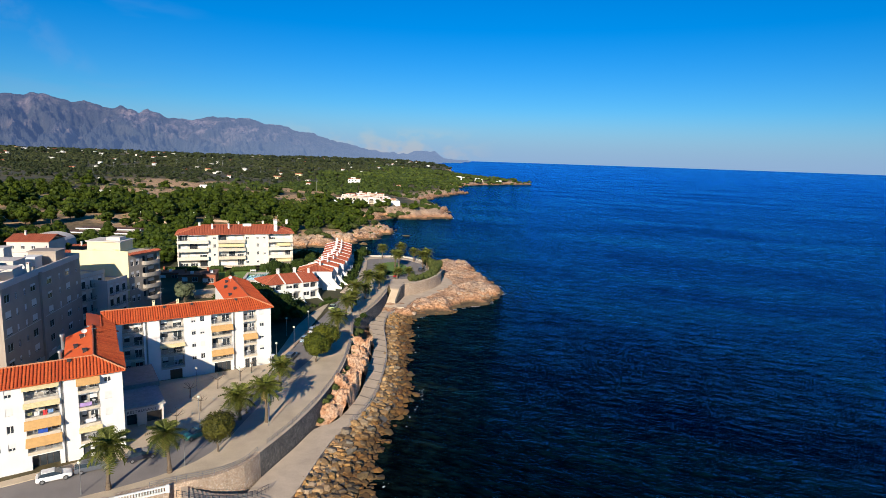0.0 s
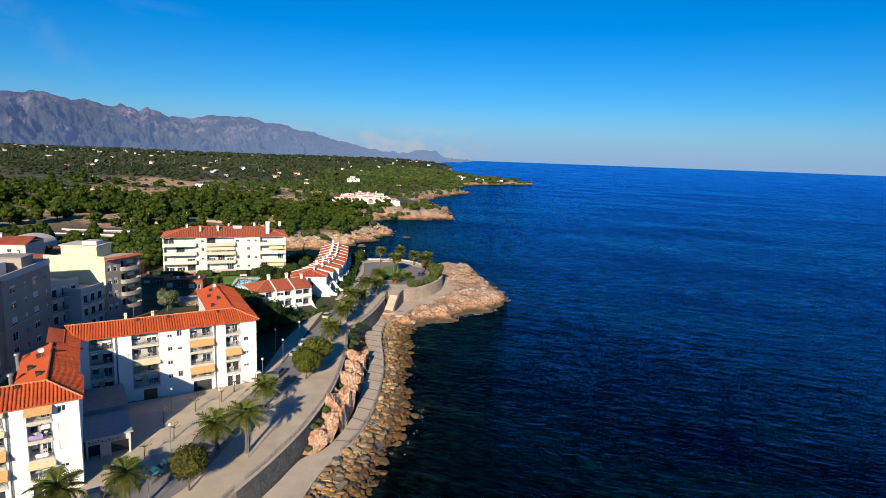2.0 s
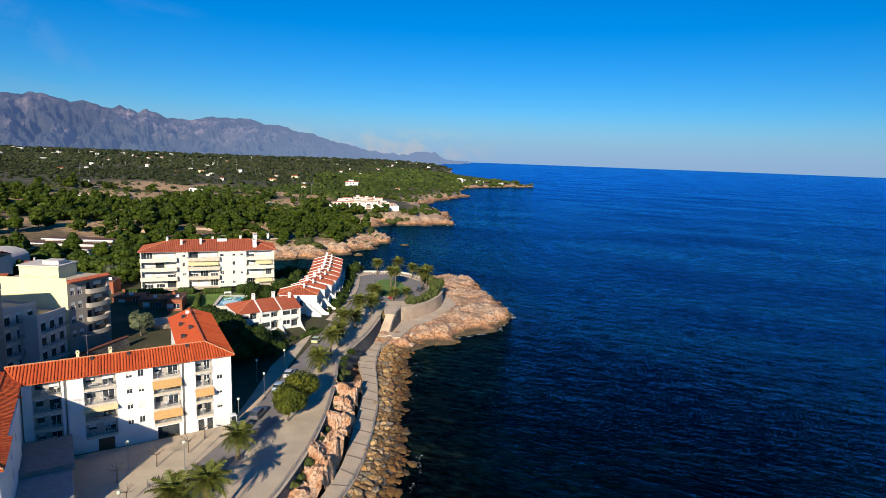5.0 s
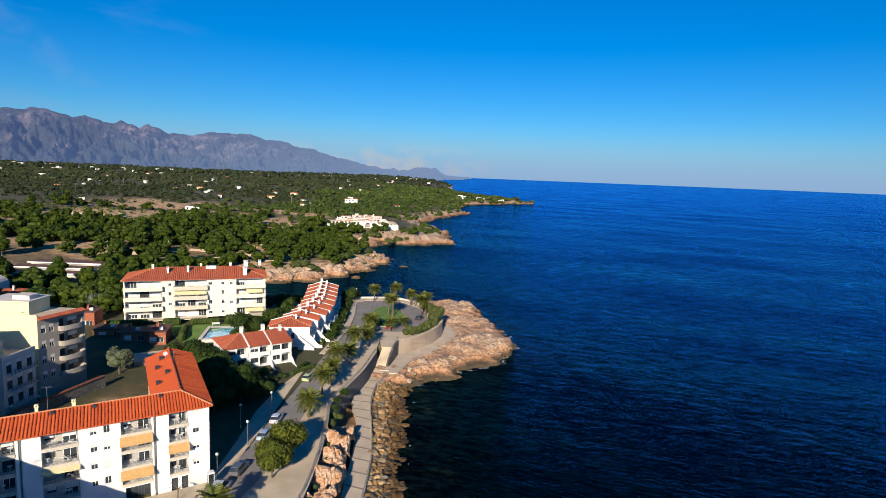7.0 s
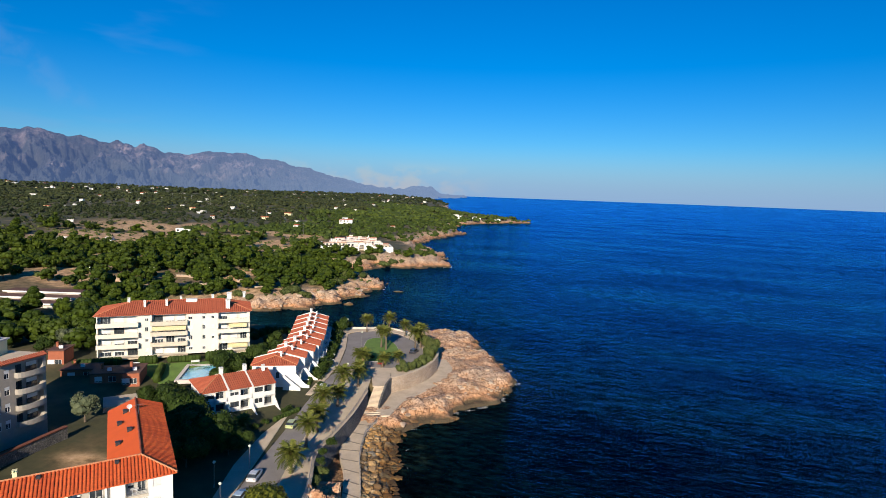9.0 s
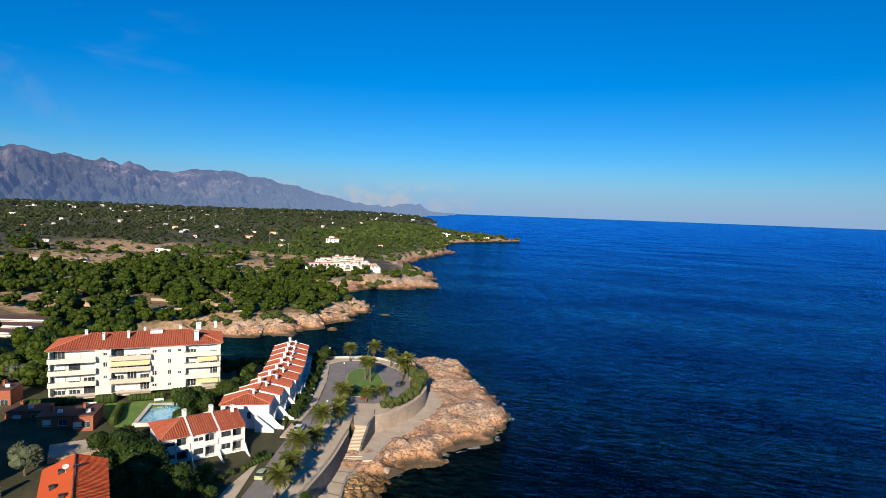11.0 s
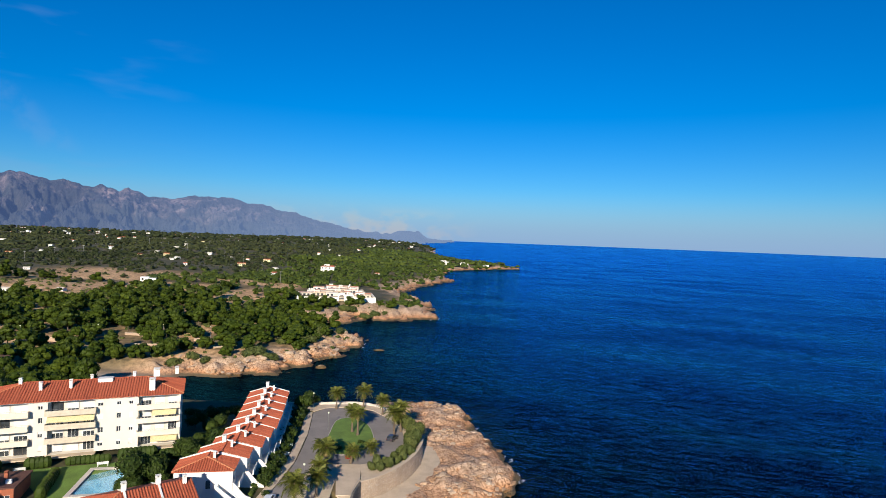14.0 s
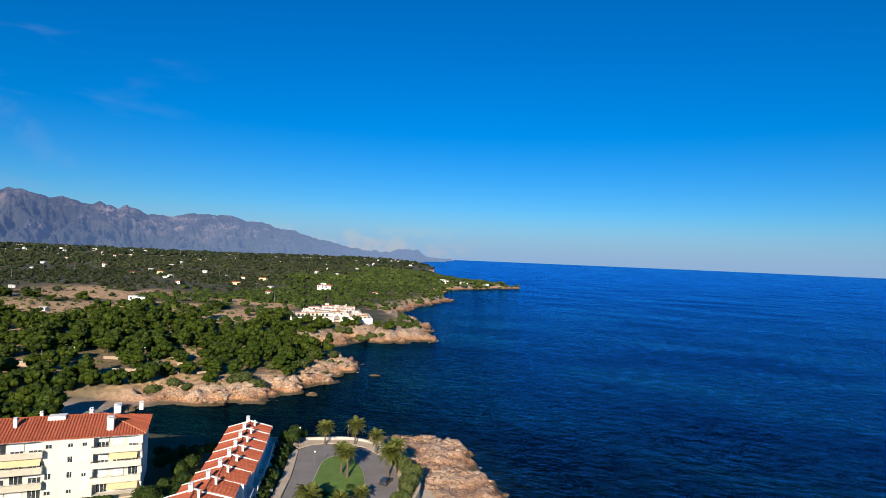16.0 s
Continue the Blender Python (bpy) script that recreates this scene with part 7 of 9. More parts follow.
def make_tree(name, label, seed, h, rx, rz, mat, balls=14, cards=220, size=0.35, w=0.18, category="tree", group=""):
    r = random.Random(seed)
    e = thing(name, pose(0, 0, 0), label, category, group)
    part("trunk", trunk(r, h, w, r.uniform(-0.4, 0.4), 5, rx * 0.5), BARK, e)
    part("crown", crown(r, rx, rx * r.uniform(0.85, 1.1), rz, h + rz * 0.45, balls, cards, size), mat, e)
    return e


def plant(master, x, y, z=None, ang=0.0, scale=1.0, first=[]):
    z = height(x, y) if z is None else z
    mm = Matrix.LocRotScale((x, y, z), Euler((0, 0, ang)), (scale, scale, scale))
    if master.name not in first:
        first.append(master.name)
        master.matrix_basis = mm
        return master
    got = copy_thing(master, mm)
    got.scale = (scale, scale, scale)
    return got


# palms
def frond_mesh(seed, length):
    r = random.Random(seed)
    s = Shape()
    n = 14
    pts = []
    for k in range(n + 1):
        f = k / n
        pts.append(Vector((length * (f - 0.12 * f * f), 0, length * (0.42 * f - 0.78 * f * f))))
    for k in range(n):
        s.add([pts[k] + Vector((0, -0.035, 0)), pts[k] + Vector((0, 0.035, 0)), pts[k + 1] + Vector((0, 0.02, 0)), pts[k + 1] + Vector((0, -0.02, 0))], ((0, 1, 2, 3),))
        if k > 0:
            f = k / n
            ll = length * 0.24 * math.sin(math.pi * min(1, f * 0.85 + 0.12)) + 0.12
            for q in (-1, 1):
                tip = pts[k] + Vector((ll * 0.55, q * ll, -ll * r.uniform(0.2, 0.55)))
                wv = Vector((0.16, 0, 0))
                s.add([pts[k], pts[k] + wv * 1.2, tip + wv * 0.3, tip], ((0, 1, 2, 3),))
    return s


FRONDS = [frond_mesh(k, 2.9) for k in range(3)]
FROND_MESH = [f.mesh("frond", PALMLEAF) for f in FRONDS]
DRY_MESH = frond_mesh(9, 2.1).mesh("dry_frond", DRYLEAF)


def palm(x, y, h, size=1.0, seed=0, lean=0.0, fronds=36, z=None):
    r = random.Random(seed)
    z = th(x, y) + 0.15 if z is None else z
    kind = "tall" if h > 5 else ("young low" if h < 2.5 else "date")
    e = thing("palm_tree", pose(x, y, z, 0, 0, r.uniform(0, 360)), f"{kind} palm with arching feathery green fronds", "palm tree", "palms along the promenade")
    s = Shape()
    n = max(4, round(h / 0.45))
    for k in range(n):
        a, b0 = k / n, (k + 1) / n
        ra = 0.27 - 0.08 * min(1, a * 1.6) + (0.10 * (1 - a * 6) if a < 0.16 else 0)
        s.tube((lean * a * a, 0, h * a - (0.2 if k == 0 else 0)), (lean * b0 * b0, 0, h * b0 + 0.05), ra * 0.9, ra * 1.08, 8)
    s.ball((lean, 0, h + 0.1), 0.38, 0.38, 0.5, 8, 5, 0.2, r)
    part("trunk", s, PALMBARK, e)
    for k in range(fronds):
        a = k * 2.39996 + r.uniform(-0.2, 0.2)
        el = -38 + 105 * (k / fronds) ** 0.8
        mm = Matrix.LocRotScale((lean, 0, h + 0.25), Euler((radians(r.uniform(-14, 14)), -radians(el), a), "XYZ"), (size * r.uniform(0.85, 1.1),) * 3)
        part("frond", FROND_MESH[k % 3], PALMLEAF, e, m=mm)
    if h > 3:
        for k in range(7):
            mm = Matrix.LocRotScale((lean, 0, h), Euler((0, radians(58), k * 0.9 + r.random())), (size * 0.8,) * 3)
            part("frond", DRY_MESH, DRYLEAF, e, m=mm)
    return e


PALMS = [(-42.7, 70.1, 5.6, 1.15), (-36.8, 74.6, 5.2, 1.0), (-33.0, 91.5, 3.6, 1.15), (-28.3, 90.8, 5.6, 1.05), (-30.6, 106.7, 3.4, 0.95), (-26.0, 142.5, 3.2, 1.1), (-25.7, 152.7, 4.6, 1.0),
         (-25.2, 160.0, 4.2, 0.95), (-25.2, 166.5, 5.2, 1.1), (-23.4, 174.0, 3.2, 0.9), (-23.2, 180.0, 5.4, 1.1), (-20.6, 187.5, 3.6, 0.95), (-21.6, 196.0, 2.2, 0.9), (-21.4, 203.0, 3.4, 1.0),
         (-23.2, 206.0, 2.6, 0.95), (-16.2, 204.4, 2.4, 0.8), (-12.2, 209.5, 1.6, 0.8), (-25.8, 244.6, 4.1, 1.0), (-18.1, 246.2, 4.5, 1.1), (-12.0, 240.0, 3.8, 0.95), (-18.6, 224.6, 5.2, 0.95),
         (-16.9, 222.3, 5.4, 0.9), (-7.8, 224.2, 5.2, 1.1), (-6.2, 226.5, 5.6, 1.05)]
for k, (x, y, h, sz) in enumerate(PALMS):
    palm(x, y, h, sz, 200 + k, random.Random(k).uniform(-0.5, 0.5))
palm(-41.0, 160.6, 1.0, 0.85, 301, 0, 34)

# street trees
ficus = leafy_tree("street_tree", "round dense dark green clipped tree on the promenade", 21, 1.9, ((0, 0, 3.3, 1.95, 1.85), (0.5, 0.3, 3.6, 1.6, 1.5)), FICUS, 1700, 0.13, 0.13)
plant(ficus, -32.4, 80.6, th(-32.4, 80.6) + 0.15, 0.0, 1.22)
big = leafy_tree("street_tree", "broad bushy dark green tree beside the road", 22, 1.6, ((0, 0, 3.0, 2.0, 1.8), (1.0, 0.5, 2.7, 1.5, 1.3), (-0.8, 0.7, 3.3, 1.5, 1.4), (0.1, -1.0, 2.8, 1.5, 1.3)), BRIGHTLEAF, 900, 0.16)
plant(big, -26.5, 119.8, th(-26, 120) + 0.15, 0.0, 1.3)
plant(big, -25.9, 126.0, th(-26, 125) + 0.15, 2.0, 1.42)

# garden trees and shrubs
gardens = [leafy_tree("garden_tree", "dense dark green garden tree", 31 + k, 1.4, [(1.3 * math.cos(2.1 * i + k), 1.3 * math.sin(2.1 * i + k), 2.2 + 0.5 * ((i * 7 + k) % 3), 1.5, 1.35) for i in range(4)], HEDGE, 420, 0.17) for k in range(3)]
rnd = random.Random(33)
SPOTS = [(-56.5, 178.5), (-53.0, 181.5), (-49.8, 184.5), (-52.0, 187.5), (-48.5, 189.0), (-55.5, 184.0), (-47.2, 193.5), (-49.0, 197.0), (-46.8, 200.5), (-46.0, 205.5), (-48.8, 204.5), (-47.0, 211.0), (-50.5, 214.5),
         (-60.5, 170.0), (-62.5, 166.0), (-58.0, 164.0), (-56.0, 160.0), (-62.0, 175.0), (-53.5, 158.0), (-39.5, 149.0), (-41.5, 152.5), (-37.8, 151.2), (-92.0, 206.0), (-96.0, 199.0), (-101, 205), (-94, 214),
         (-52, 222), (-56, 218), (-60, 226), (-50, 230), (-104, 193), (-108, 200), (-100, 214), (-33.5, 247.5), (-34.5, 243.0), (-59.5, 167.5), (-61.0, 172.0), (-49.5, 156.0), (-57.0, 161.0), (-45.0, 156.0)]
SPOTS = [p for p in SPOTS if not (-64.5 < p[0] < -54.2 and 168.5 < p[1] < 191)]
DARK = [(-58.5, 167.5), (-56.0, 164.5), (-53.5, 161.0), (-51.5, 158.0), (-53.0, 153.5), (-50.0, 152.0), (-47.5, 154.0), (-46.5, 150.0), (-44.0, 147.0), (-48.5, 147.5), (-42.5, 150.5), (-55.0, 157.5), (-45.0, 143.5), (-55.8, 149.5), (-58.0, 153.0)]
for k, (x, y) in enumerate(SPOTS):
    plant(gardens[k % 3], x, y, th(x, y) - 0.3, rnd.uniform(0, 6), rnd.uniform(0.75, 1.3))
DARK += [(-53.0, 184.2), (-52.4, 187.0)]
for k, (x, y) in enumerate(DARK):
    plant(gardens[k % 3], x, y, th(x, y) - 0.3, k * 1.7, 1.35 + 0.13 * (k % 4))
olive = make_tree("olive_tree", "grey-green olive tree in the shaded yard", 41, 2.0, 2.4, 2.0, OLIVE, 26, 1800, 0.13, 0.2)
plant(olive, -71.2, 157.0, th(-71, 157), 0.0, 1.25)
plant(olive, -99.5, 196.5, th(-99, 196), 1.0, 1.2)
rim = leafy_tree("shrub", "grey-green salt-bitten shrub at the plaza edge", 43, 0.6, ((0, 0, 1.3, 1.1, 1.2), (0.7, 0.2, 1.0, 0.8, 0.9), (-0.6, 0.4, 1.7, 0.8, 1.0)), SCRUB, 420, 0.12, 0.06, "shrub", "shrubs on the plaza edge")
for k, (x, y) in enumerate(((-11.2, 200.6), (-9.3, 200.3), (-7.6, 202.2), (-6.0, 204.6), (-4.8, 207.2), (-3.4, 210.0), (-3.0, 213.0), (-2.6, 216.5), (-2.4, 219.6), (-3.2, 223.0), (-4.2, 226.6), (-5.4, 229.6), (-2.2, 221.0), (-3.9, 224.8), (-10.2, 202.6), (-8.2, 204.0), (-6.6, 206.6), (-5.2, 209.6), (-4.2, 212.4), (-4.0, 215.4), (-3.6, 218.2), (-4.6, 228.2), (-6.2, 232.0), (-7.4, 234.6))):
    plant(rim, x, y, th(x, y) + 0.1, k * 1.3, 0.75 + 0.15 * (k % 3) + (0.75 if 5 < k < 11 else 0))
low_bush = make_tree("shrub", "low green shrub in a bed", 44, 0.2, 1.0, 0.8, HEDGE, 14, 700, 0.08, 0.05, "shrub", "garden shrubs")
for k, (x, y) in enumerate(((-30.2, 187.0), (-31.6, 191.5), (-31.9, 195.5), (-31.8, 199.5), (-32.2, 204.0), (-32.4, 208.5), (-32.9, 213.0), (-33.2, 217.5), (-33.8, 222.0), (-34.0, 226.5), (-34.3, 231.0), (-34.6, 235.5), (-33.5, 190.0),
                            (-36.8, 163.0), (-38.2, 160.4), (-34.2, 168.8), (-33.8, 171.0), (-20.2, 212.0), (-17.8, 211.6), (-22.3, 213.5), (-15.4, 216.5), (-22.0, 150.5), (-21.6, 146.5), (-21.2, 154.5))):
    plant(low_bush, x, y, th(x, y) + 0.1, k * 0.9, (2.1 if 0 < k < 12 else 1.0) * (0.85 + 0.1 * (k % 4)))

bank_bush = leafy_tree("shrub", "dry green bush on the rock under the wall", 45, 0.2, ((0, 0, 0.5, 0.9, 0.6), (0.7, 0.3, 0.4, 0.7, 0.5)), SCRUB, 300, 0.11, 0.04, "shrub", "bushes on the rock bank")
for k, (x, y) in enumerate(((-21.1, 101.5), (-20.6, 104.0), (-20.3, 107.5), (-19.9, 111.0), (-19.9, 115.0), (-20.0, 119.5), (-20.2, 124.0), (-20.4, 128.5), (-20.8, 133.0), (-21.2, 137.5), (-21.6, 142.0), (-21.9, 146.0), (-20.9, 98.0))):
    plant(bank_bush, x, y, 4.2 - 0.5 * (k % 2) if k < 12 else 2.0, k * 1.7, 0.8 + 0.2 * (k % 4))
for k, (x, y) in enumerate(((-66, 316), (-64, 318.5), (-69, 317), (-72, 318), (-61, 345), (-58, 348), (-55, 352), (-63, 342), (-88, 309), (-95, 312), (-101, 309), (-54, 371), (-50, 377), (-46, 383), (-42, 462), (-36, 470), (-29, 474), (-46, 474), (-52, 480), (-58, 476), (-33, 490), (-24, 492))):
    plant(bank_bush, x, y, height(x, y) - 0.2, k * 1.3, 2.2 + 0.6 * (k % 4))


def hedge(points, w, h, label="clipped dark green hedge", z=None):
    x0, y0 = points[0]
    e = thing("hedge", pose(x0, y0, (th(x0, y0) if z is None else z) - 0.2), label, "hedge")
    r = random.Random(int(abs(x0 * 7)))
    s = Shape()
    for (ax, ay), (bx, by) in zip(points, points[1:]):
        n = max(1, round(math.hypot(bx - ax, by - ay) / 0.8))
        for k in range(n):
            f = (k + 0.5) / n
            c = (ax + (bx - ax) * f - x0, ay + (by - ay) * f - y0, h * 0.5)
            s.ball(c, w * 0.62, w * 0.62, h * 0.56, 7, 5, 0.18, r)
            leaf_cards(s, c, w * 0.6, w * 0.6, h * 0.55, 26, 0.12, r)
    part("foliage", s, HEDGE, e)
    return e


for pts, w, h in (([(-89.5, 182.5), (-80.0, 186.2)], 1.4, 2.0), ([(-76.0, 187.5), (-72.5, 189.0)], 1.4, 2.2), ([(-70.0, 190.3), (-63.0, 192.8)], 1.3, 1.7), ([(-61.5, 193.6), (-55.5, 196.0)], 1.5, 2.6), ([(-54.5, 196.4), (-49.5, 198.5)], 1.5, 2.2),
                  ([(-66.9, 177.5), (-69.8, 186.5)], 1.6, 2.4), ([(-35.4, 164.6), (-31.6, 171.0)], 1.0, 1.2), ([(-33.4, 240.0), (-33.0, 186.0)], 1.0, 1.1)):
    hedge(pts, w, h)


# ---- pine woods of the open country ----
def scatter(seed, x0, x1, y0, y1, step, keep_fn):
    r = random.Random(seed)
    xs, ys = [], []
    y = y0
    while y < y1:
        x = x0
        while x < x1:
            xs.append(x + r.uniform(-0.5, 0.5) * step)
            ys.append(y + r.uniform(-0.5, 0.5) * step)
            x += step
        y += step
    xs, ys = np.array(xs), np.array(ys)
    z, bare, d = land(xs, ys)
    ok = keep_fn(xs, ys, z, bare, d, np.array([r.random() for _ in xs]))
    return list(zip(xs[ok], ys[ok], z[ok]))


def wood_density(x, y):
    """How thickly trees stand, 0 to 1."""
    near_wood = np.maximum(smoothstep(300, 318, y), smoothstep(-102, -112, x)) * (1 - smoothstep(405, 432, y + 16 * fractal(x, y, 60, 2, 71)) * smoothstep(-100, -112, x)) * (1 - smoothstep(498, 512, y)) * (1 - smoothstep(-190, -260, x) * 0.35)
    fields = smoothstep(415, 432, y) * (1 - smoothstep(590, 650, y)) * smoothstep(-80, -130, x) * (1 - smoothstep(-420, -560, x))
    dens = 0.52 + 0.26 * near_wood - 0.20 * near_wood * smoothstep(-118, -150, x) - 0.18 * (1 - smoothstep(318, 350, y)) * smoothstep(296, 306, y) * smoothstep(-80, -100, x) + 0.5 * fractal(x, y, 70, 3, 72) * (1 - 0.6 * near_wood)
    dens = dens - 0.50 * fields * smoothstep(-0.50, -0.12, fractal(x, y, 42, 3, 91))
    coastal = smoothstep(500, 700, y) * 0.12
    return np.clip(dens + coastal, 0.03, 0.97)


PINES = []
for k in range(6):
    r = random.Random(400 + k)
    wide = (2.9, 2.6, 3.1, 2.0, 2.7, 1.6)[k]
    high = (2.6, 2.9, 2.4, 3.4, 2.7, 3.9)[k]
    lobes = []
    for i in range(15):
        a, q = 2.4 * i + r.uniform(-0.3, 0.3), math.sqrt((i + 0.5) / 15)
        lobes.append((wide * q * math.cos(a), wide * q * math.sin(a), high + 1.7 * (1 - q * q) * (1.4 if wide < 2.2 else 1.0) + r.uniform(-0.5, 0.5), r.uniform(0.85, 1.35), r.uniform(0.65, 1.05)))
    lobes += [(0.5 * wide * math.cos(2.1 * i + k), 0.5 * wide * math.sin(2.1 * i + k), high - 0.9, 1.5, 1.1) for i in range(3)]
    s = dense_crown(r, lobes, 32, 0.24, 6, 4, 0.86)
    light = dense_crown(r, [(x, y, z, q * 1.25, w * 1.2) for x, y, z, q, w in lobes[::3] + lobes[-2:]], 34, 0.42, 6, 4, 0.88)
    PINES.append((s, trunk(r, high, 0.2, r.uniform(-0.6, 0.6), 4, 1.6), light))
clear_lane = lambda x, y: np.abs(y - (327 + 0.10 * (x + 100) + 8 * np.sin(x / 23))) < 6.5
pts = scatter(61, -330, -20, 200, 512, 7.0, lambda x, y, z, b, d, q: (d > 9) & (b < 0.75) & ((y > 296) | (x < -104)) & ~((x > -185) & (x < -132) & (y > 250) & (y < 292)) & (q < wood_density(x, y)) & ~((x + 100) ** 2 / 900 + (y - 290) ** 2 / 360 < 1) & ~clear_lane(x, y) & ~((x > -98) & (y > 490)))
pts.sort(key=lambda p: math.hypot(p[0] + 60, p[1] - 60))
r = random.Random(62)
masters = []
for k, (cs, ts, ls) in enumerate(PINES):
    e = thing("pine_tree", pose(0, 0, 0), "umbrella pine with dense dark green crown", "tree", "coastal pines")
    part("trunk", ts, BARK, e)
    part("crown", cs, PINE, e)
    masters.append(e)
# pines above the beach
for k, (x, y, sc) in enumerate(((-128, 300, 1.4), (-121, 304, 1.2), (-114, 307, 1.3), (-134, 295, 1.5), (-138, 304, 1.4), (-126, 310, 1.3), (-141, 288, 1.5), (-147, 281, 1.4), (-133, 284, 1.1), (-150, 296, 1.5), (-108, 311, 1.1))):
    plant(masters[k % 6], x, y, height(x, y) - 0.3, k * 1.9, sc)
# tall garden pines behind the cream house
for k, (x, y, sc) in enumerate(((-95.5, 196, 1.25), (-99, 205, 1.35), (-92.5, 203, 1.1), (-104, 199, 1.2), (-103, 210, 1.3), (-88.5, 208, 1.0), (-109, 204, 1.3), (-110, 214, 1.2), (-96.5, 213, 1.2), (-117, 208, 1.3))):
    plant(masters[k % 6], x, y, th(x, y) - 0.3, k * 1.1, sc)
wood, stems = Shape(), Shape()
for k, (x, y, z) in enumerate(pts):
    sc = r.uniform(0.8, 1.5)
    if k < 300:
        plant(masters[k % 6], x, y, z - 0.2, r.uniform(0, 6.3), sc)
        continue
    cs = PINES[r.randrange(6)][2]
    mm = Matrix.LocRotScale((x, y, z - 0.2), Euler((0, 0, r.uniform(0, 6.3))), (sc, sc, sc * r.uniform(0.8, 1.15)))
    arr = np.array(cs.v) @ np.array(mm.to_3x3()).T + np.array(mm.translation)
    wood.add(arr.tolist(), cs.f)
tagged(part("pine_wood", wood, PINE), "dense pine wood along the coast", "woods", kind="stuff")

scrub_shapes = []
for k in range(6):
    q = random.Random(500 + k)
    s = Shape()
    for i in range(4):
        s.ball((q.uniform(-1.3, 1.3), q.uniform(-1.3, 1.3), q.uniform(0.6, 2.0)), q.uniform(0.9, 1.8), q.uniform(0.9, 1.8), q.uniform(0.7, 1.3), 5, 3, 0.5, q)
    leaf_cards(s, (0, 0, 1.5), 2.3, 2.3, 1.5, 14, 0.5, q)
    scrub_shapes.append(s)


def spread_wood(name, label, pts, shapes, lo, hi, mat, seed):
    q = random.Random(seed)
    verts, quads, n = [], [], 0
    for x, y, z in pts:
        s = shapes[q.randrange(len(shapes))]
        sc, a = q.uniform(lo, hi), q.uniform(0, 6.3)
        arr = np.array(s.v) * sc
        c0, s0 = math.cos(a), math.sin(a)
        arr = np.stack([arr[:, 0] * c0 - arr[:, 1] * s0 + x, arr[:, 0] * s0 + arr[:, 1] * c0 + y, arr[:, 2] + z - 0.3], -1)
        verts += arr.tolist()
        quads += [tuple(n + i for i in f) for f in s.f]
        n += len(s.v)
    w = Shape()
    w.v, w.f = verts, quads
    return tagged(part(name, w, mat), label, "woods", kind="stuff")


pts = scatter(63, -330, -30, 300, 508, 6.2, lambda x, y, z, b, d, q: (d > 9) & (q < 0.45) & ~((x + 100) ** 2 / 900 + (y - 290) ** 2 / 360 < 1))
spread_wood("scrub", "low grey-green scrub between the pines", pts, scrub_shapes, 0.25, 0.8, SCRUB, 64)
inland = lambda x, y, d: d + 60 * fractal(x, y, 130, 3, 75) > 190
here = lambda x, y, d: (d > 14) & ((y > 500) | (x < -104)) & ((np.abs(x + 60) > 36) | (y < 470) | (y > 600))
pts = scatter(65, -760, 30, 440, 900, 7.6, lambda x, y, z, b, d, q: here(x, y, d) & (q < wood_density(x, y)) & inland(x, y, d))
spread_wood("far_wood", "olive groves and pine scrub inland", pts, scrub_shapes, 0.45, 1.45, GROVE, 66)
pts = scatter(165, -420, 30, 440, 900, 7.4, lambda x, y, z, b, d, q: here(x, y, d) & (q < 0.12 + wood_density(x, y)) & ~inland(x, y, d))
spread_wood("coast_wood", "fresh green pine belt along the coast", pts, scrub_shapes, 0.75, 1.9, COASTWOOD, 166)
pts = scatter(167, -340, -100, 425, 610, 9.5, lambda x, y, z, b, d, q: (d > 14) & (q < 0.5))
spread_wood("field_scrub", "low dry bushes on the open fields", pts, scrub_shapes, 0.2, 0.6, SCRUB, 168)
pts = scatter(67, -1500, 180, 900, 1700, 14.0, lambda x, y, z, b, d, q: (d > 9) & (q < 0.2 + wood_density(x, y) + 0.5 * (d < 60)) & inland(x, y, d))
coast_pts = scatter(169, -700, 180, 900, 1700, 13.5, lambda x, y, z, b, d, q: (d > 6) & (q < 0.45 + wood_density(x, y)) & ~inland(x, y, d))
far_shapes = []
for k in range(4):
    q = random.Random(520 + k)
    s = Shape()
    for i in range(3):
        s.ball((q.uniform(-2.4, 2.4), q.uniform(-2.4, 2.4), q.uniform(0.8, 2.6)), q.uniform(1.6, 3.0), q.uniform(1.6, 3.0), q.uniform(1.0, 1.9), 5, 3, 0.5, q)
    far_shapes.append(s)
spread_wood("far_wood", "distant dark green woods", pts, far_shapes, 0.55, 1.75, GROVE, 68)
spread_wood("coast_wood", "distant green woods on the cape", coast_pts, far_shapes, 0.95, 2.1, COASTWOOD, 170)
pts = scatter(69, -3600, 60, 1700, 4200, 44, lambda x, y, z, b, d, q: (d > 20) & (q < 0.3 + wood_density(x, y)) & (np.abs(x) < y * 0.95))
spread_wood("far_wood", "distant dark green woods", pts, far_shapes, 1.0, 3.6, GROVE, 70)


# ---- parked cars ----
def loft(s, rings):
    n = len(rings[0])
    o = len(s.v)
    vs = [p for ring in rings for p in ring]
    fs = []
    for j in range(len(rings) - 1):
        for i in range(n):
            k = (i + 1) % n
            fs.append((j * n + i, j * n + k, (j + 1) * n + k, (j + 1) * n + i))
    fs += [tuple(range(n))[::-1], tuple(range((len(rings) - 1) * n, len(rings) * n))]
    return s.add(vs, fs)


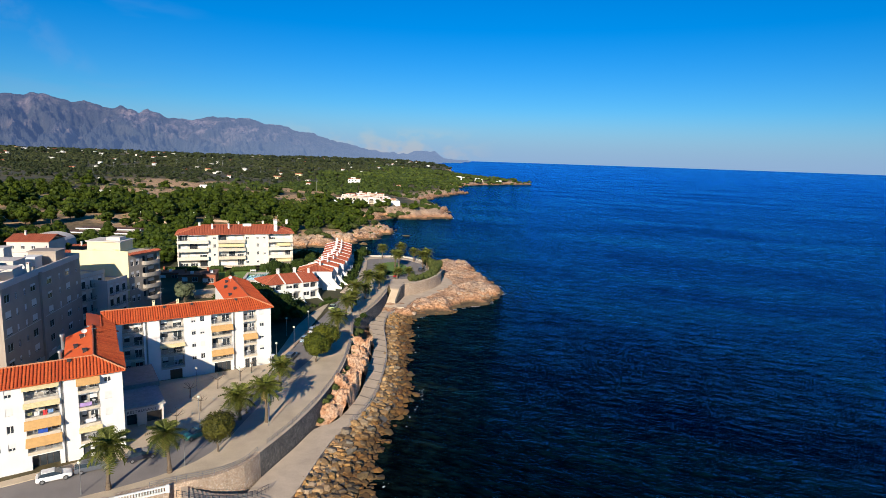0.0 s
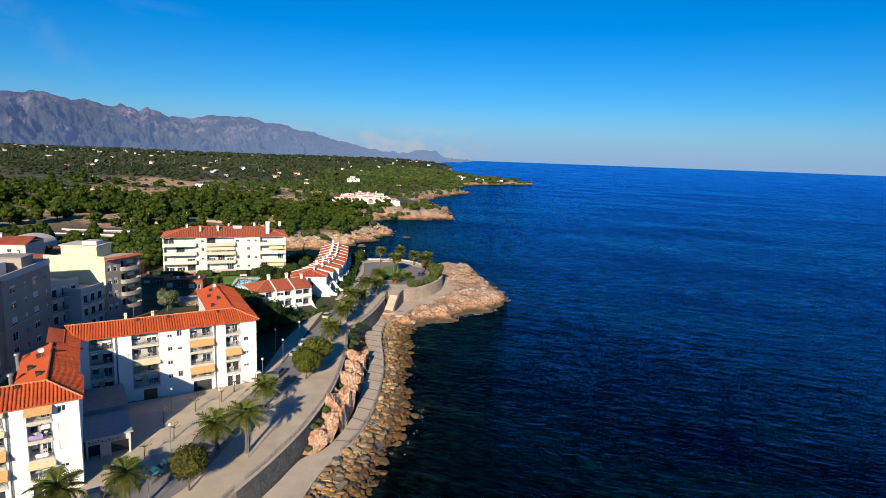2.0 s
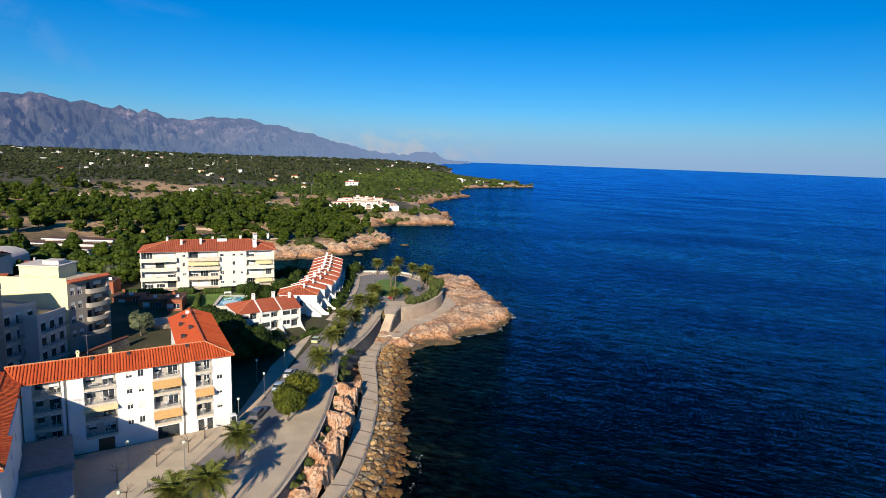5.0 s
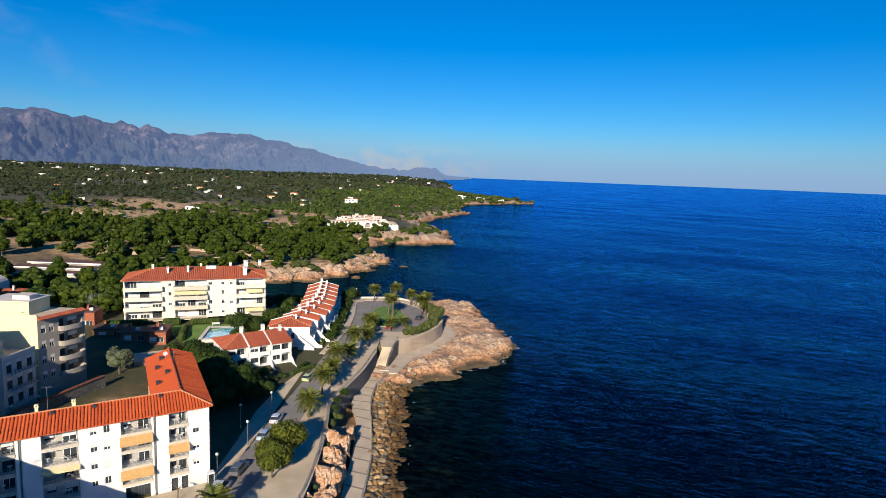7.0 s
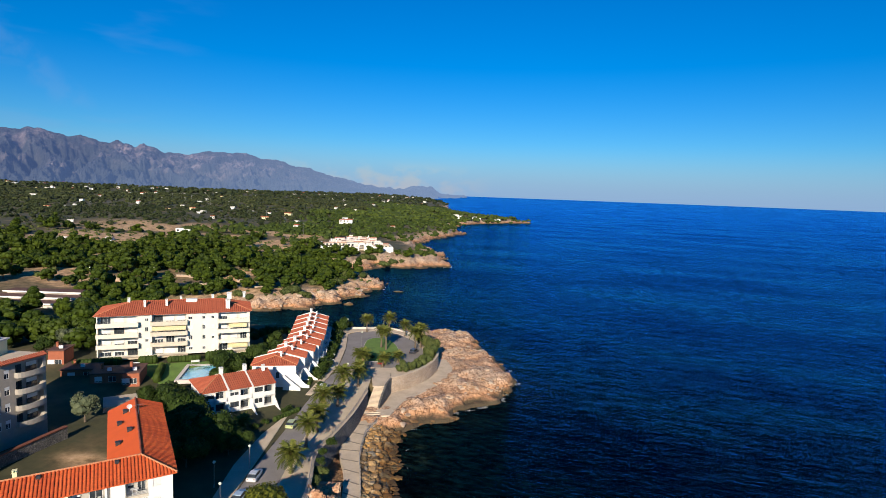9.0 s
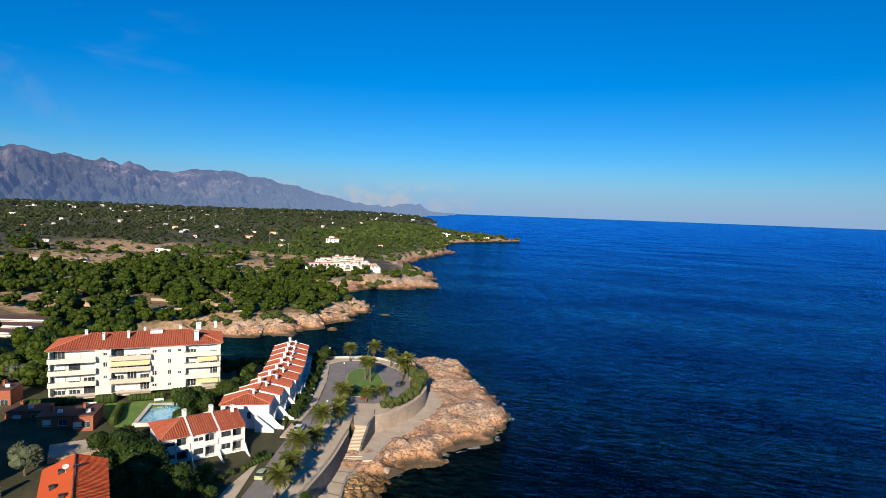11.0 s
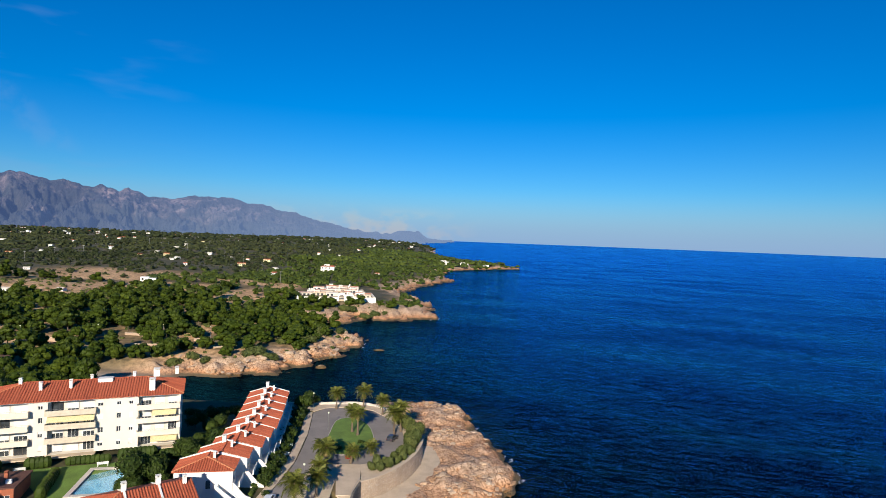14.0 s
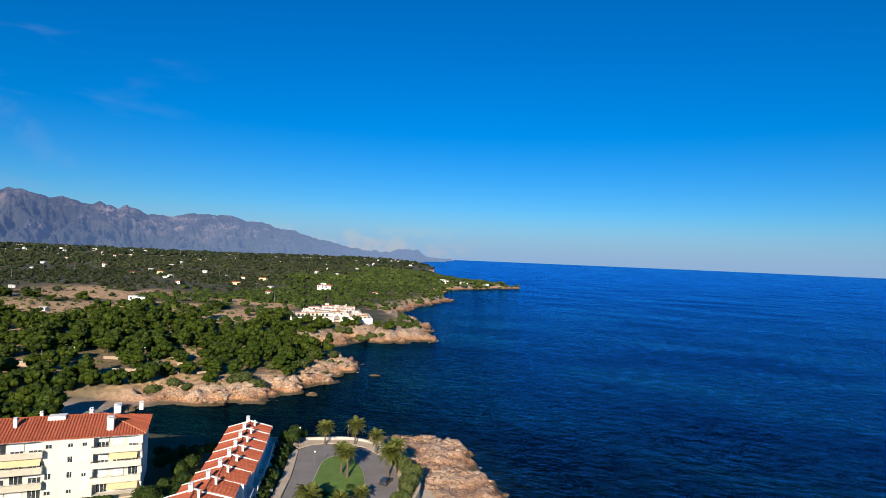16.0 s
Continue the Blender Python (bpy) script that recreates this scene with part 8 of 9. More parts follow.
def car(x, y, ang, colour, label, kind="hatch", z=None):
    z = th(x, y) + 0.07 if z is None else z
    e = thing("car", pose(x, y, z, 0, 0, ang), label, "car", "cars parked along the road")
    paint = material("car_paint")
    m0, t0, b0 = paint
    n0 = noise_node(t0, 3.0, 2.0)
    t0.links.new(ramp(t0, n0.outputs["Fac"], ((0.3, tuple(c * 0.85 for c in colour)), (0.7, colour))), b0.inputs["Base Color"])
    b0.inputs["Roughness"].default_value, b0.inputs["Coat Weight"].default_value = 0.35, 0.6
    long = {"hatch": 1.0, "wagon": 1.1, "van": 1.12}[kind]
    tall = {"hatch": 1.0, "wagon": 1.02, "van": 1.28}[kind]

    def ring(px, w, z0, z1):
        return [(px * long, -w, z0 + 0.1), (px * long, -w * 0.9, z0), (px * long, w * 0.9, z0), (px * long, w, z0 + 0.1), (px * long, w, z1 - 0.15), (px * long, w * 0.88, z1), (px * long, -w * 0.88, z1), (px * long, -w, z1 - 0.15)]
    s = loft(Shape(), [ring(-2.05, 0.70, 0.36, 0.78), ring(-1.95, 0.83, 0.26, 0.92), ring(-1.3, 0.88, 0.22, 0.95), ring(0.7, 0.88, 0.22, 0.93), ring(1.5, 0.86, 0.22, 0.86), ring(1.95, 0.78, 0.26, 0.74), ring(2.08, 0.66, 0.36, 0.66)])
    body = part("body", s, m0, e, smooth=False)

    def cab(px, w, z1):
        return [(px * long, -w, 0.9), (px * long, w, 0.9), (px * long, w * 0.84, z1 * tall), (px * long, -w * 0.84, z1 * tall)]
    back = -1.9 if kind != "hatch" else -1.75
    part("glazing", loft(Shape(), [cab(back, 0.78, 0.98), cab(back + 0.35, 0.80, 1.36), cab(0.15, 0.80, 1.38), cab(0.95 if kind != "van" else 1.15, 0.78, 0.95)]), GLASS, e, "dark tinted windows")
    part("roof", Shape().box((back + 0.38) * long, 0.12 * long, -0.66, 0.66, 1.35 * tall, 1.42 * tall, 0.05), m0, e)
    tyre, rim = Shape().tube((0, -0.1, 0), (0, 0.1, 0), 0.32, n=14).mesh("tyre", DARKMETAL), Shape().tube((0, -0.11, 0), (0, 0.11, 0), 0.19, n=10).mesh("rim", METAL)
    for px in (-1.32, 1.3):
        for py in (-0.80, 0.80):
            w = part("wheel", tyre, DARKMETAL, e, m=Matrix.Translation((px * long, py, 0.32)))
            part("rim", rim, METAL, w)
    for py in (-0.58, 0.58):
        part("headlight", Shape().box(1.98 * long, 2.06 * long, py - 0.14, py + 0.14, 0.56, 0.68, 0.02), FRAMEW, e)
        part("tail_light", Shape().box(-2.06 * long, -2.0 * long, py - 0.1, py + 0.1, 0.66, 0.84, 0.02), BRICKRED, e)
    part("bumper", Shape().box(2.0 * long, 2.1 * long, -0.7, 0.7, 0.34, 0.48, 0.03), DARKMETAL, e)
    return e


for x, y, a, c, l, k in ((-51.2, 72.2, 33, (0.75, 0.75, 0.74), "white estate car parked before the block", "hatch"), (-47.6, 74.9, 33, (0.10, 0.11, 0.13), "dark grey estate car at the kerb", "wagon"),
                         (-42.6, 78.2, 38, (0.025, 0.03, 0.05), "dark blue car at the kerb", "hatch"), (-37.6, 85.2, 232, (0.03, 0.16, 0.15), "teal hatchback on the road", "hatch"),
                         (-33.0, 115.4, 82, (0.40, 0.42, 0.44), "silver van parked beside the pavement", "van"), (-32.3, 121.6, 84, (0.10, 0.11, 0.12), "grey estate car at the kerb", "wagon"),
                         (-32.0, 133.6, 87, (0.35, 0.45, 0.55), "pale blue car in the shade", "hatch"), (-31.8, 140.5, 88, (0.5, 0.52, 0.55), "silver car in the shade", "hatch"),
                         (-31.0, 162.6, 84, (0.42, 0.48, 0.24), "pale green small car at the kerb", "hatch"), (-28.9, 184.4, 86, (0.75, 0.76, 0.76), "white car parked by the hedge", "hatch"),
                         (-16.6, 208.0, 80, (0.30, 0.015, 0.02), "dark red car under the palms", "hatch"), (-8.0, 220.2, 70, (0.03, 0.035, 0.05), "black car in the palm shade", "hatch")):
    car(x, y, a, c, l, k)


# ---- street lamps ----
def street_lamp(x, y, z=None, h=4.1):
    z = th(x, y) + 0.15 if z is None else z
    e = thing("street_lamp", pose(x, y, z), "slim grey lamp post with a round pale globe", "street lamp", "globe lamps along the road")
    part("base", Shape().tube((0, 0, -0.2), (0, 0, 0.5), 0.11, 0.08, 8), METAL, e)
    part("post", Shape().tube((0, 0, 0.5), (0, 0, h), 0.055, 0.045, 8), METAL, e)
    part("globe", Shape().ball((0, 0, h + 0.22), 0.25, 0.25, 0.25, 12, 8), LAMPGLOBE, e, smooth=True)
    part("cap", Shape().tube((0, 0, h + 0.42), (0, 0, h + 0.5), 0.13, 0.04, 8), METAL, e)
    return e


for x, y in ((-34.6, 118.4), (-33.9, 130.2), (-39.2, 90.1), (-37.0, 103.0), (-45.6, 69.0), (-35.6, 76.6), (-44.8, 102.4), (-33.7, 143.5), (-25.0, 226.0), (-32.4, 244.2), (-6.2, 231.6), (-20.2, 247.4), (-24.0, 192.0), (-24.6, 170.5), (-37.5, 137.0)):
    street_lamp(x, y)


# ---- benches, pool and lawn of the apartment house ----
sheet("lawn_garden", [(-90, 181.0), (-52.6, 196.2), (-51.0, 191.0), (-57.2, 187.5), (-58.2, 180.5), (-66.0, 177.0), (-72.0, 182.0), (-83.0, 179.0)], 0.12, LAWN, "mown green lawn before the apartment house", "lawn", step=2.0, depth=0.8)


def bench(x, y, ang):
    e = thing("bench", pose(x, y, th(x, y) + 0.12, 0, 0, ang), "white garden bench on the lawn", "bench", "benches on the lawn")
    for k in range(3):
        part("slat", Shape().box(-1.0, 1.0, -0.22 + 0.16 * k, -0.09 + 0.16 * k, 0.42, 0.46), FRAMEW, e)
    for k in range(3):
        part("back_slat", Shape().box(-1.0, 1.0, 0.24, 0.28, 0.52 + 0.15 * k, 0.64 + 0.15 * k), FRAMEW, e)
    for xx in (-0.85, 0.85):
        part("leg", Shape().box(xx - 0.05, xx + 0.05, -0.2, -0.12, -0.1, 0.42), FRAMEW, e)
        part("leg", Shape().box(xx - 0.05, xx + 0.05, 0.2, 0.28, -0.1, 0.95), FRAMEW, e)


for x, y in ((-76.2, 186.0), (-63.2, 190.6), (-58.4, 192.6)):
    bench(x, y, 201)
pool = thing("swimming_pool", pose(-59.4, 183.8, th(-60.0, 184.5) + 0.75, 0, 0, 11), "pale blue swimming pool with white stone edge", "pool")
pw, pl = 3.4, 5.6
part("coping", Shape().box(-pw - 0.9, -pw, -pl - 0.9, pl + 0.9, -0.8, 0.05, 0.02).box(pw, pw + 0.9, -pl - 0.9, pl + 0.9, -0.8, 0.05, 0.02).box(-pw, pw, pl, pl + 0.9, -0.8, 0.05, 0.02).box(-pw, pw, -pl - 0.9, -pl, -0.8, 0.05, 0.02), SOFTWHITE, pool)
part("basin", Shape().quad((-pw, -pl, -0.45), (pw, -pl, -0.45), (pw, pl, -0.45), (-pw, pl, -0.45)).quad((-pw, -pl, -0.45), (-pw, pl, -0.45), (-pw, pl, 0), (-pw, -pl, 0)).quad((pw, -pl, -0.45), (pw, -pl, 0), (pw, pl, 0), (pw, pl, -0.45)).quad((-pw, pl, -0.45), (pw, pl, -0.45), (pw, pl, 0), (-pw, pl, 0)).quad((-pw, -pl, -0.45), (-pw, -pl, 0), (pw, -pl, 0), (pw, -pl, -0.45)), POOLTILE, pool)
mw, tw, bw = material("pool_water")
bw.inputs["Base Color"].default_value = (0.30, 0.60, 0.80, 1)
bw.inputs["Roughness"].default_value, bw.inputs["Transmission Weight"].default_value, bw.inputs["IOR"].default_value = 0.03, 0.85, 1.33
nw = noise_node(tw, 1.2, 2.0)
bump(tw, bw, nw.outputs["Fac"], 0.1, 0.1)
water = part("water", Shape().box(-pw + 0.01, pw - 0.01, -pl + 0.01, pl - 0.01, -0.27, -0.25), mw, pool, "clear pale blue water")
water.visible_shadow = False

# ---- balustrade and steps at the near end of the promenade ----
bal = thing("balustrade", pose(-42.6, 66.2, 5.1, 0, 0, 29), "white concrete balustrade above the steps", "balustrade")
part("base_rail", Shape().box(0, 8.6, -0.13, 0.13, 0, 0.16), WHITE, bal)
part("top_rail", Shape().box(0, 8.6, -0.15, 0.15, 0.8, 0.95, 0.03), WHITE, bal)
baluster = Shape().tube((0, 0, 0.16), (0, 0, 0.4), 0.06, 0.095, 8).tube((0, 0, 0.4), (0, 0, 0.8), 0.095, 0.05, 8).mesh("baluster", WHITE)
for k in range(26):
    part("baluster", baluster, WHITE, bal, m=Matrix.Translation((0.25 + k * 0.325, 0, 0)))
for xx in (0.0, 8.6):
    part("end_post", Shape().box(xx - 0.2, xx + 0.2, -0.2, 0.2, -0.1, 1.05, 0.04), WHITE, bal)
part("wall_below", Shape().box(-6, 8.7, -0.3, 0.3, -5.5, -0.004), PINKRUBBLE, bal)
stp = thing("shore_steps", pose(0, 0, 0), "curved stone steps down to the lower walkway", "stairs", kind="structure")
for k in range(16):
    f = k / 15
    cx, cy = -33.0 + 9.2 * f, 70.6 + 4.6 * f ** 2.2
    a = 25 + 45 * f
    z1 = 4.95 - 2.85 * f
    part("step", Shape().obox(pose(cx, cy, z1 - 2.4, 0, 0, a), 0.85, 3.0, 2.4), CONCRETE, stp)
railing([(-33.5, 69.4), (-30.0, 70.1), (-27.0, 71.6), (-24.6, 74.2), (-23.6, 76.2)], lambda x, y: 2.1 + 2.9 * max(0.0, min(1.0, (-23.6 - x) / 9.9)), 1.0, "handrail", "dark metal handrail beside the curved steps", DARKMETAL, 0.75, 2)

# ---- phone booth, bicycle hoops, bare trees, bins ----
kiosk = thing("phone_booth", pose(-34.9, 116.6, th(-35, 117) + 0.16, 0, 0, 33), "pale blue glazed phone booth at the corner", "booth")
part("floor", Shape().box(-0.45, 0.45, -0.45, 0.45, 0, 0.08), METAL, kiosk)
part("roof", Shape().box(-0.5, 0.5, -0.5, 0.5, 2.2, 2.38, 0.04), FRAMEW, kiosk)
for a0, b0 in ((-0.42, -0.42), (0.42, -0.42), (-0.42, 0.42), (0.42, 0.42)):
    part("post", Shape().box(a0 - 0.04, a0 + 0.04, b0 - 0.04, b0 + 0.04, 0.08, 2.2), FRAMEW, kiosk)
for q in (-0.42, 0.42):
    part("pane", Shape().box(-0.38, 0.38, q - 0.01, q + 0.01, 0.15, 2.15), GLASS, kiosk)
    part("pane", Shape().box(q - 0.01, q + 0.01, -0.38, 0.38, 0.15, 2.15), GLASS, kiosk)
hoop = Shape()
for k in range(16):
    a, b0 = 2 * math.pi * k / 16, 2 * math.pi * (k + 1) / 16
    hoop.tube((0.36 * math.cos(a), 0, 0.38 + 0.36 * math.sin(a)), (0.36 * math.cos(b0), 0, 0.38 + 0.36 * math.sin(b0)), 0.035, n=5)
hoop = hoop.mesh("hoop", METAL)
rack = thing("bicycle_rack", pose(-29.6, 105.5, th(-29, 106) + 0.16, 0, 0, 68), "row of round metal bicycle hoops", "bicycle rack")
part("rail", Shape().box(-0.4, 7.4, -0.05, 0.05, 0, 0.06), METAL, rack)
for k in range(8):
    part("hoop", hoop, METAL, rack, m=pose(k, 0, 0.02, 0, 0, 70))


def bare_tree(x, y, seed):
    r2 = random.Random(seed)
    e = thing("bare_tree", pose(x, y, th(x, y) + 0.15), "small leafless pollarded street tree", "tree", "bare trees on the square")
    part("trunk", Shape().tube((0, 0, -0.2), (0.1, 0, 1.9), 0.10, 0.07, 7), BARK, e)
    for k in range(6):
        a = k * 1.05 + r2.uniform(-0.3, 0.3)
        p = Vector((0.1, 0, 1.85))
        q = p + Vector((math.cos(a) * 0.8, math.sin(a) * 0.8, r2.uniform(0.3, 0.7)))
        s = Shape().tube(p, q, 0.05, 0.03, 5)
        s.tube(q, q + Vector((math.cos(a + 0.5) * 0.5, math.sin(a + 0.5) * 0.5, 0.35)), 0.03, 0.012, 4).tube(q, q + Vector((math.cos(a - 0.6) * 0.5, math.sin(a - 0.6) * 0.5, 0.2)), 0.028, 0.01, 4)
        part("branch", s, BARK, e)


for k, (x, y) in enumerate(((-44.6, 99.0), (-41.4, 103.6), (-38.6, 107.8), (-40.6, 94.0), (-38.0, 112.4), (-42.0, 88.0))):
    bare_tree(x, y, 700 + k)
banner = thing("banner_pole", pose(-27.6, 89.4, th(-28, 89) + 0.16), "blue banner pole beside a palm", "pole")
part("pole", Shape().tube((0, 0, -0.2), (0, 0, 5.6), 0.06, n=6), METAL, banner)
part("banner", Shape().box(-0.03, 0.03, 0.05, 0.55, 1.0, 5.4), plain("banner_blue", (0.02, 0.06, 0.45), 0.8), banner)


# ---- white compound on the far shore ----
def white_villa(x, y, ang, blocks, label, name="villa", tiled=()):
    z = height(x, y)
    e = thing(name, pose(x, y, z, 0, 0, ang), label, "house")
    for k, (x0, x1, y0, y1, h) in enumerate(blocks):
        f = lambda u, v, d, x0=x0, y0=y0: (x0 + u, y0 + d, v)
        n = max(1, int((x1 - x0) / 4))
        hs = [(1.0 + 4 * i, 2.4 + 4 * i, h - 2.4, h - 0.9, 0.3) for i in range(n) if 2.4 + 4 * i < x1 - x0 - 0.3] if h > 3 else []
        w = Shape().holed(f, 0, x1 - x0, -3, h, hs)
        w.quad((x1, y0, -3), (x1, y1, -3), (x1, y1, h), (x1, y0, h)).quad((x0, y0, -3), (x0, y0, h), (x0, y1, h), (x0, y1, -3)).quad((x0, y1, -3), (x0, y1, h), (x1, y1, h), (x1, y1, -3)).quad((x0, y0, h), (x1, y0, h), (x1, y1, h), (x0, y1, h))
        part("wall", w, WHITE, e)
        for q in hs:
            part("window", Shape().box(x0 + q[0], x0 + q[1], y0 + 0.24, y0 + 0.28, q[2], q[3]), GLASS, e)
        if k in tiled:
            part("roof", Shape().box(x0 - 0.4, x1 + 0.4, y0 - 0.4, y1 + 0.4, h + 0.004, h + 0.4, 0.3), TILEDARK, e)
    return e


def compound():
    """A walled white settlement with a lawn behind its front wall and terraces behind."""
    e = thing("compound", Matrix.LocRotScale((-93.0, 489.0, 8.9), Euler((0, 0, radians(11))), (1.12, 1.0, 0.95)), "white walled settlement with arched gate, lawn and terraces", "house")
    wall = Shape().box(0, 25.5, 0, 0.5, -5, 2.6).box(30.5, 50, 0, 0.5, -5, 2.4).box(49.5, 50, 0.5, 34, -5, 2.4).box(0, 0.5, 0.5, 40, -5, 2.6)
    part("perimeter_wall", wall, WHITE, e)
    gate = Shape()
    arch = [(28 - 1.7 * math.cos(math.pi * k / 10), 2.2 + 2.0 * math.sin(math.pi * k / 10)) for k in range(11)]
    ring = [(26.3, -5)] + arch + [(29.7, -5)]
    outer = [(25.5, -5), (25.5, 4.6), (26.1, 5.3), (26.9, 5.6), (28, 5.7), (29.1, 5.6), (29.9, 5.3), (30.5, 4.6), (30.5, -5)]
    for d in (-0.3, 0.9):
        gate.add([(u, d, v) for u, v in outer] + [(u, d, v) for u, v in ring[::-1]], (tuple(range(len(outer) + len(ring))),))
    for line in (outer, ring):
        for (u0, v0), (u1, v1) in zip(line, line[1:]):
            gate.quad((u0, -0.3, v0), (u1, -0.3, v1), (u1, 0.9, v1), (u0, 0.9, v0))
    part("gate_arch", gate, WHITE, e)
    part("lawn", Shape().box(0.5, 25.4, 1, 13, -1, 1.0).box(30.6, 49, 1, 12, -1, 1.0), LAWN, e)
    part("court", Shape().box(0.5, 49.4, 13.01, 33.9, -5, 0.9).box(0.5, 47, 34, 78, -5, 0.85).box(25.6, 30.4, 1.2, 13, -3, 0.6), PAVING, e)
    rr = random.Random(77)
    rows = ((22, 4.0, (0, 9, 18, 26)), (14, 3.0, (33, 38.5, 44, 50)), (25, 3.8, (31, 37, 43, 48)), (34, 4.4, (2, 11, 20, 27, 32)), (44, 4.8, (4, 12, 20, 28, 34)), (56, 5.2, (0, 8, 16, 24, 31)), (68, 5.6, (6, 14, 22, 30)))
    for d, h, us in rows:
        for u0, u1 in zip(us, us[1:]):
            u0, u1 = u0 + 0.28 * (d - 20), u1 - 0.3 + 0.28 * (d - 20)
            hh, dep = 0.78 * h + rr.uniform(-0.5, 0.7), rr.uniform(8, 10.5)
            d0 = d + rr.uniform(-1.2, 1.2)
            f = lambda u, v, q, u0=u0, d0=d0: (u0 + u, d0 + q, v)
            n = max(1, int((u1 - u0) / 2.6))
            hs = [(0.5 + 2.6 * i, 2.0 + 2.6 * i, hh - (3.0 if rr.random() < 0.6 else 2.2), hh - 0.9, 0.5) for i in range(n) if 2.0 + 2.6 * i < u1 - u0 - 0.2]
            w = Shape().holed(f, 0, u1 - u0, -4, hh, hs)
            w.box(u0, u1, d0 + 0.6, d0 + dep, -4, hh - 0.35).box(u0, u0 + 0.25, d0 + 0.01, d0 + dep, hh - 0.35, hh).box(u1 - 0.25, u1, d0 + 0.01, d0 + dep, hh - 0.35, hh)
            part("wall", w, rr.choice((SOFTWHITE, SOFTWHITE, WHITE, BEIGE)), e)
            for q in hs:
                part("window", Shape().box(u0 + q[0], u0 + q[1], d0 + 0.4, d0 + 0.45, q[2], q[3]), GLASS, e)
            if rr.random() < 0.55:
                part("roof_edge", Shape().box(u0 - 0.15, u1 + 0.1, d0 - 0.5, d0 + 0.3, hh + 0.004, hh + 0.28, 0.05), TILEDARK, e)
            if rr.random() < 0.5:
                part("chimney", Shape().box(u0 + 1, u0 + 1.8, d0 + 5, d0 + 5.8, hh - 0.4, hh + 1.5), WHITE, e)
            if rr.random() < 0.5:
                part("roof_hut", Shape().box(u0 + 2.2, u0 + 5, d0 + 5, d0 + 8, hh - 0.4, hh + 1.2), SOFTWHITE, e)
    return e


compound()
white_villa(22, 1126, 8, ((0, 9, 0, 8, 6.5), (9.2, 16, 1, 8, 4.5)), "white house with two wings on the wooded cape")
white_villa(58, 1134, -6, ((0, 8, 0, 8, 5.5), (8.2, 14, 1, 7, 4.0)), "low white house among trees on the cape")
white_villa(100, 1150, 4, ((0, 6, 0, 8, 4.5), (6.2, 11, 1, 7, 6.0)), "white house above the cliff of the cape")


def ruin(x, y):
    """Two roofless stumps of masonry with a gap between them."""
    e = thing("ruin", pose(x, y, height(x, y)), "brown roofless stone ruin on the bare cape", "ruin")
    for x0, x1, h in ((0, 3.6, 5.2), (5.2, 9.0, 4.6)):
        part("wall", Shape().box(x0, x1, 0, 0.7, -2, h).box(x0, x0 + 0.6, 0.7, 4.5, -2, h - 0.8).box(x1 - 0.6, x1, 0.7, 4.5, -2, h - 1.6), PINKRUBBLE, e)


ruin(146, 1146)
white_villa(-122, 735, 6, ((0, 15, 0, 9, 6.0), (3, 9, 9.2, 15, 8.0)), "white house with red roof among the trees", "villa", (0,))
white_villa(-222, 528, 15, ((0, 6, 0, 4, 3.4), (6.2, 11, 0, 4, 2.5)), "small white shed in the fields", "shed")

# scattered houses of the plain
far_rnd = random.Random(81)
house_kinds = []
for k in range(4):
    W, Dp, Hh = ((11, 8, 4), (15, 9, 5.5), (9, 8, 6), (20, 8, 4))[k]
    e = thing("far_house", pose(0, 0, 0), ("small white house among far trees", "cream country house with tiled roof", "white two-storey country house", "long white farm building")[k], "house", "houses of the plain")
    f = lambda u, v, dd, W=W: (-W / 2 + u, dd, v)
    hs = [(1.2 + 3.4 * i, 2.6 + 3.4 * i, Hh - 2.3, Hh - 0.9, 0.3) for i in range(int((W - 2) / 3.4))]
    wl = Shape().holed(f, 0, W, -3, Hh, hs)
    wl.quad((W / 2, 0, -3), (W / 2, Dp, -3), (W / 2, Dp, Hh), (W / 2, 0, Hh)).quad((-W / 2, 0, -3), (-W / 2, 0, Hh), (-W / 2, Dp, Hh), (-W / 2, Dp, -3)).quad((-W / 2, Dp, -3), (-W / 2, Dp, Hh), (W / 2, Dp, Hh), (W / 2, Dp, -3))
    part("wall", wl, CREAM if k == 1 else WHITE, e)
    rz = 1.6
    roof = Shape()
    roof.quad((-W / 2 - 0.4, -0.4, Hh), (W / 2 + 0.4, -0.4, Hh), (W / 2 + 0.4, Dp / 2, Hh + rz), (-W / 2 - 0.4, Dp / 2, Hh + rz)).quad((-W / 2 - 0.4, Dp / 2, Hh + rz), (W / 2 + 0.4, Dp / 2, Hh + rz), (W / 2 + 0.4, Dp + 0.4, Hh), (-W / 2 - 0.4, Dp + 0.4, Hh))
    part("roof", roof, TILEDARK if k in (1, 2) else SOFTWHITE, e)
    for q in hs:
        part("window", Shape().box(-W / 2 + q[0], -W / 2 + q[1], 0.24, 0.28, q[2], q[3]), GLASS, e)
    house_kinds.append(e)
n_house = 0
spots = [(-468, 733, 1), (-300, 760, 0), (-255, 690, 2), (-170, 720, 0), (-330, 560, 0), (-228, 440, 0), (-245, 420, 3), (-150, 640, 2), (-60, 760, 2), (-40, 900, 0), (20, 1130, 2), (60, 1150, 0)]
while len(spots) < 150:
    yy = 720 + 2400 * far_rnd.random() ** 0.85
    xx = -yy * far_rnd.uniform(0.02, 0.85)
    if xx > -60 and yy > 900:
        continue
    spots.append((xx, yy, far_rnd.randrange(4)))
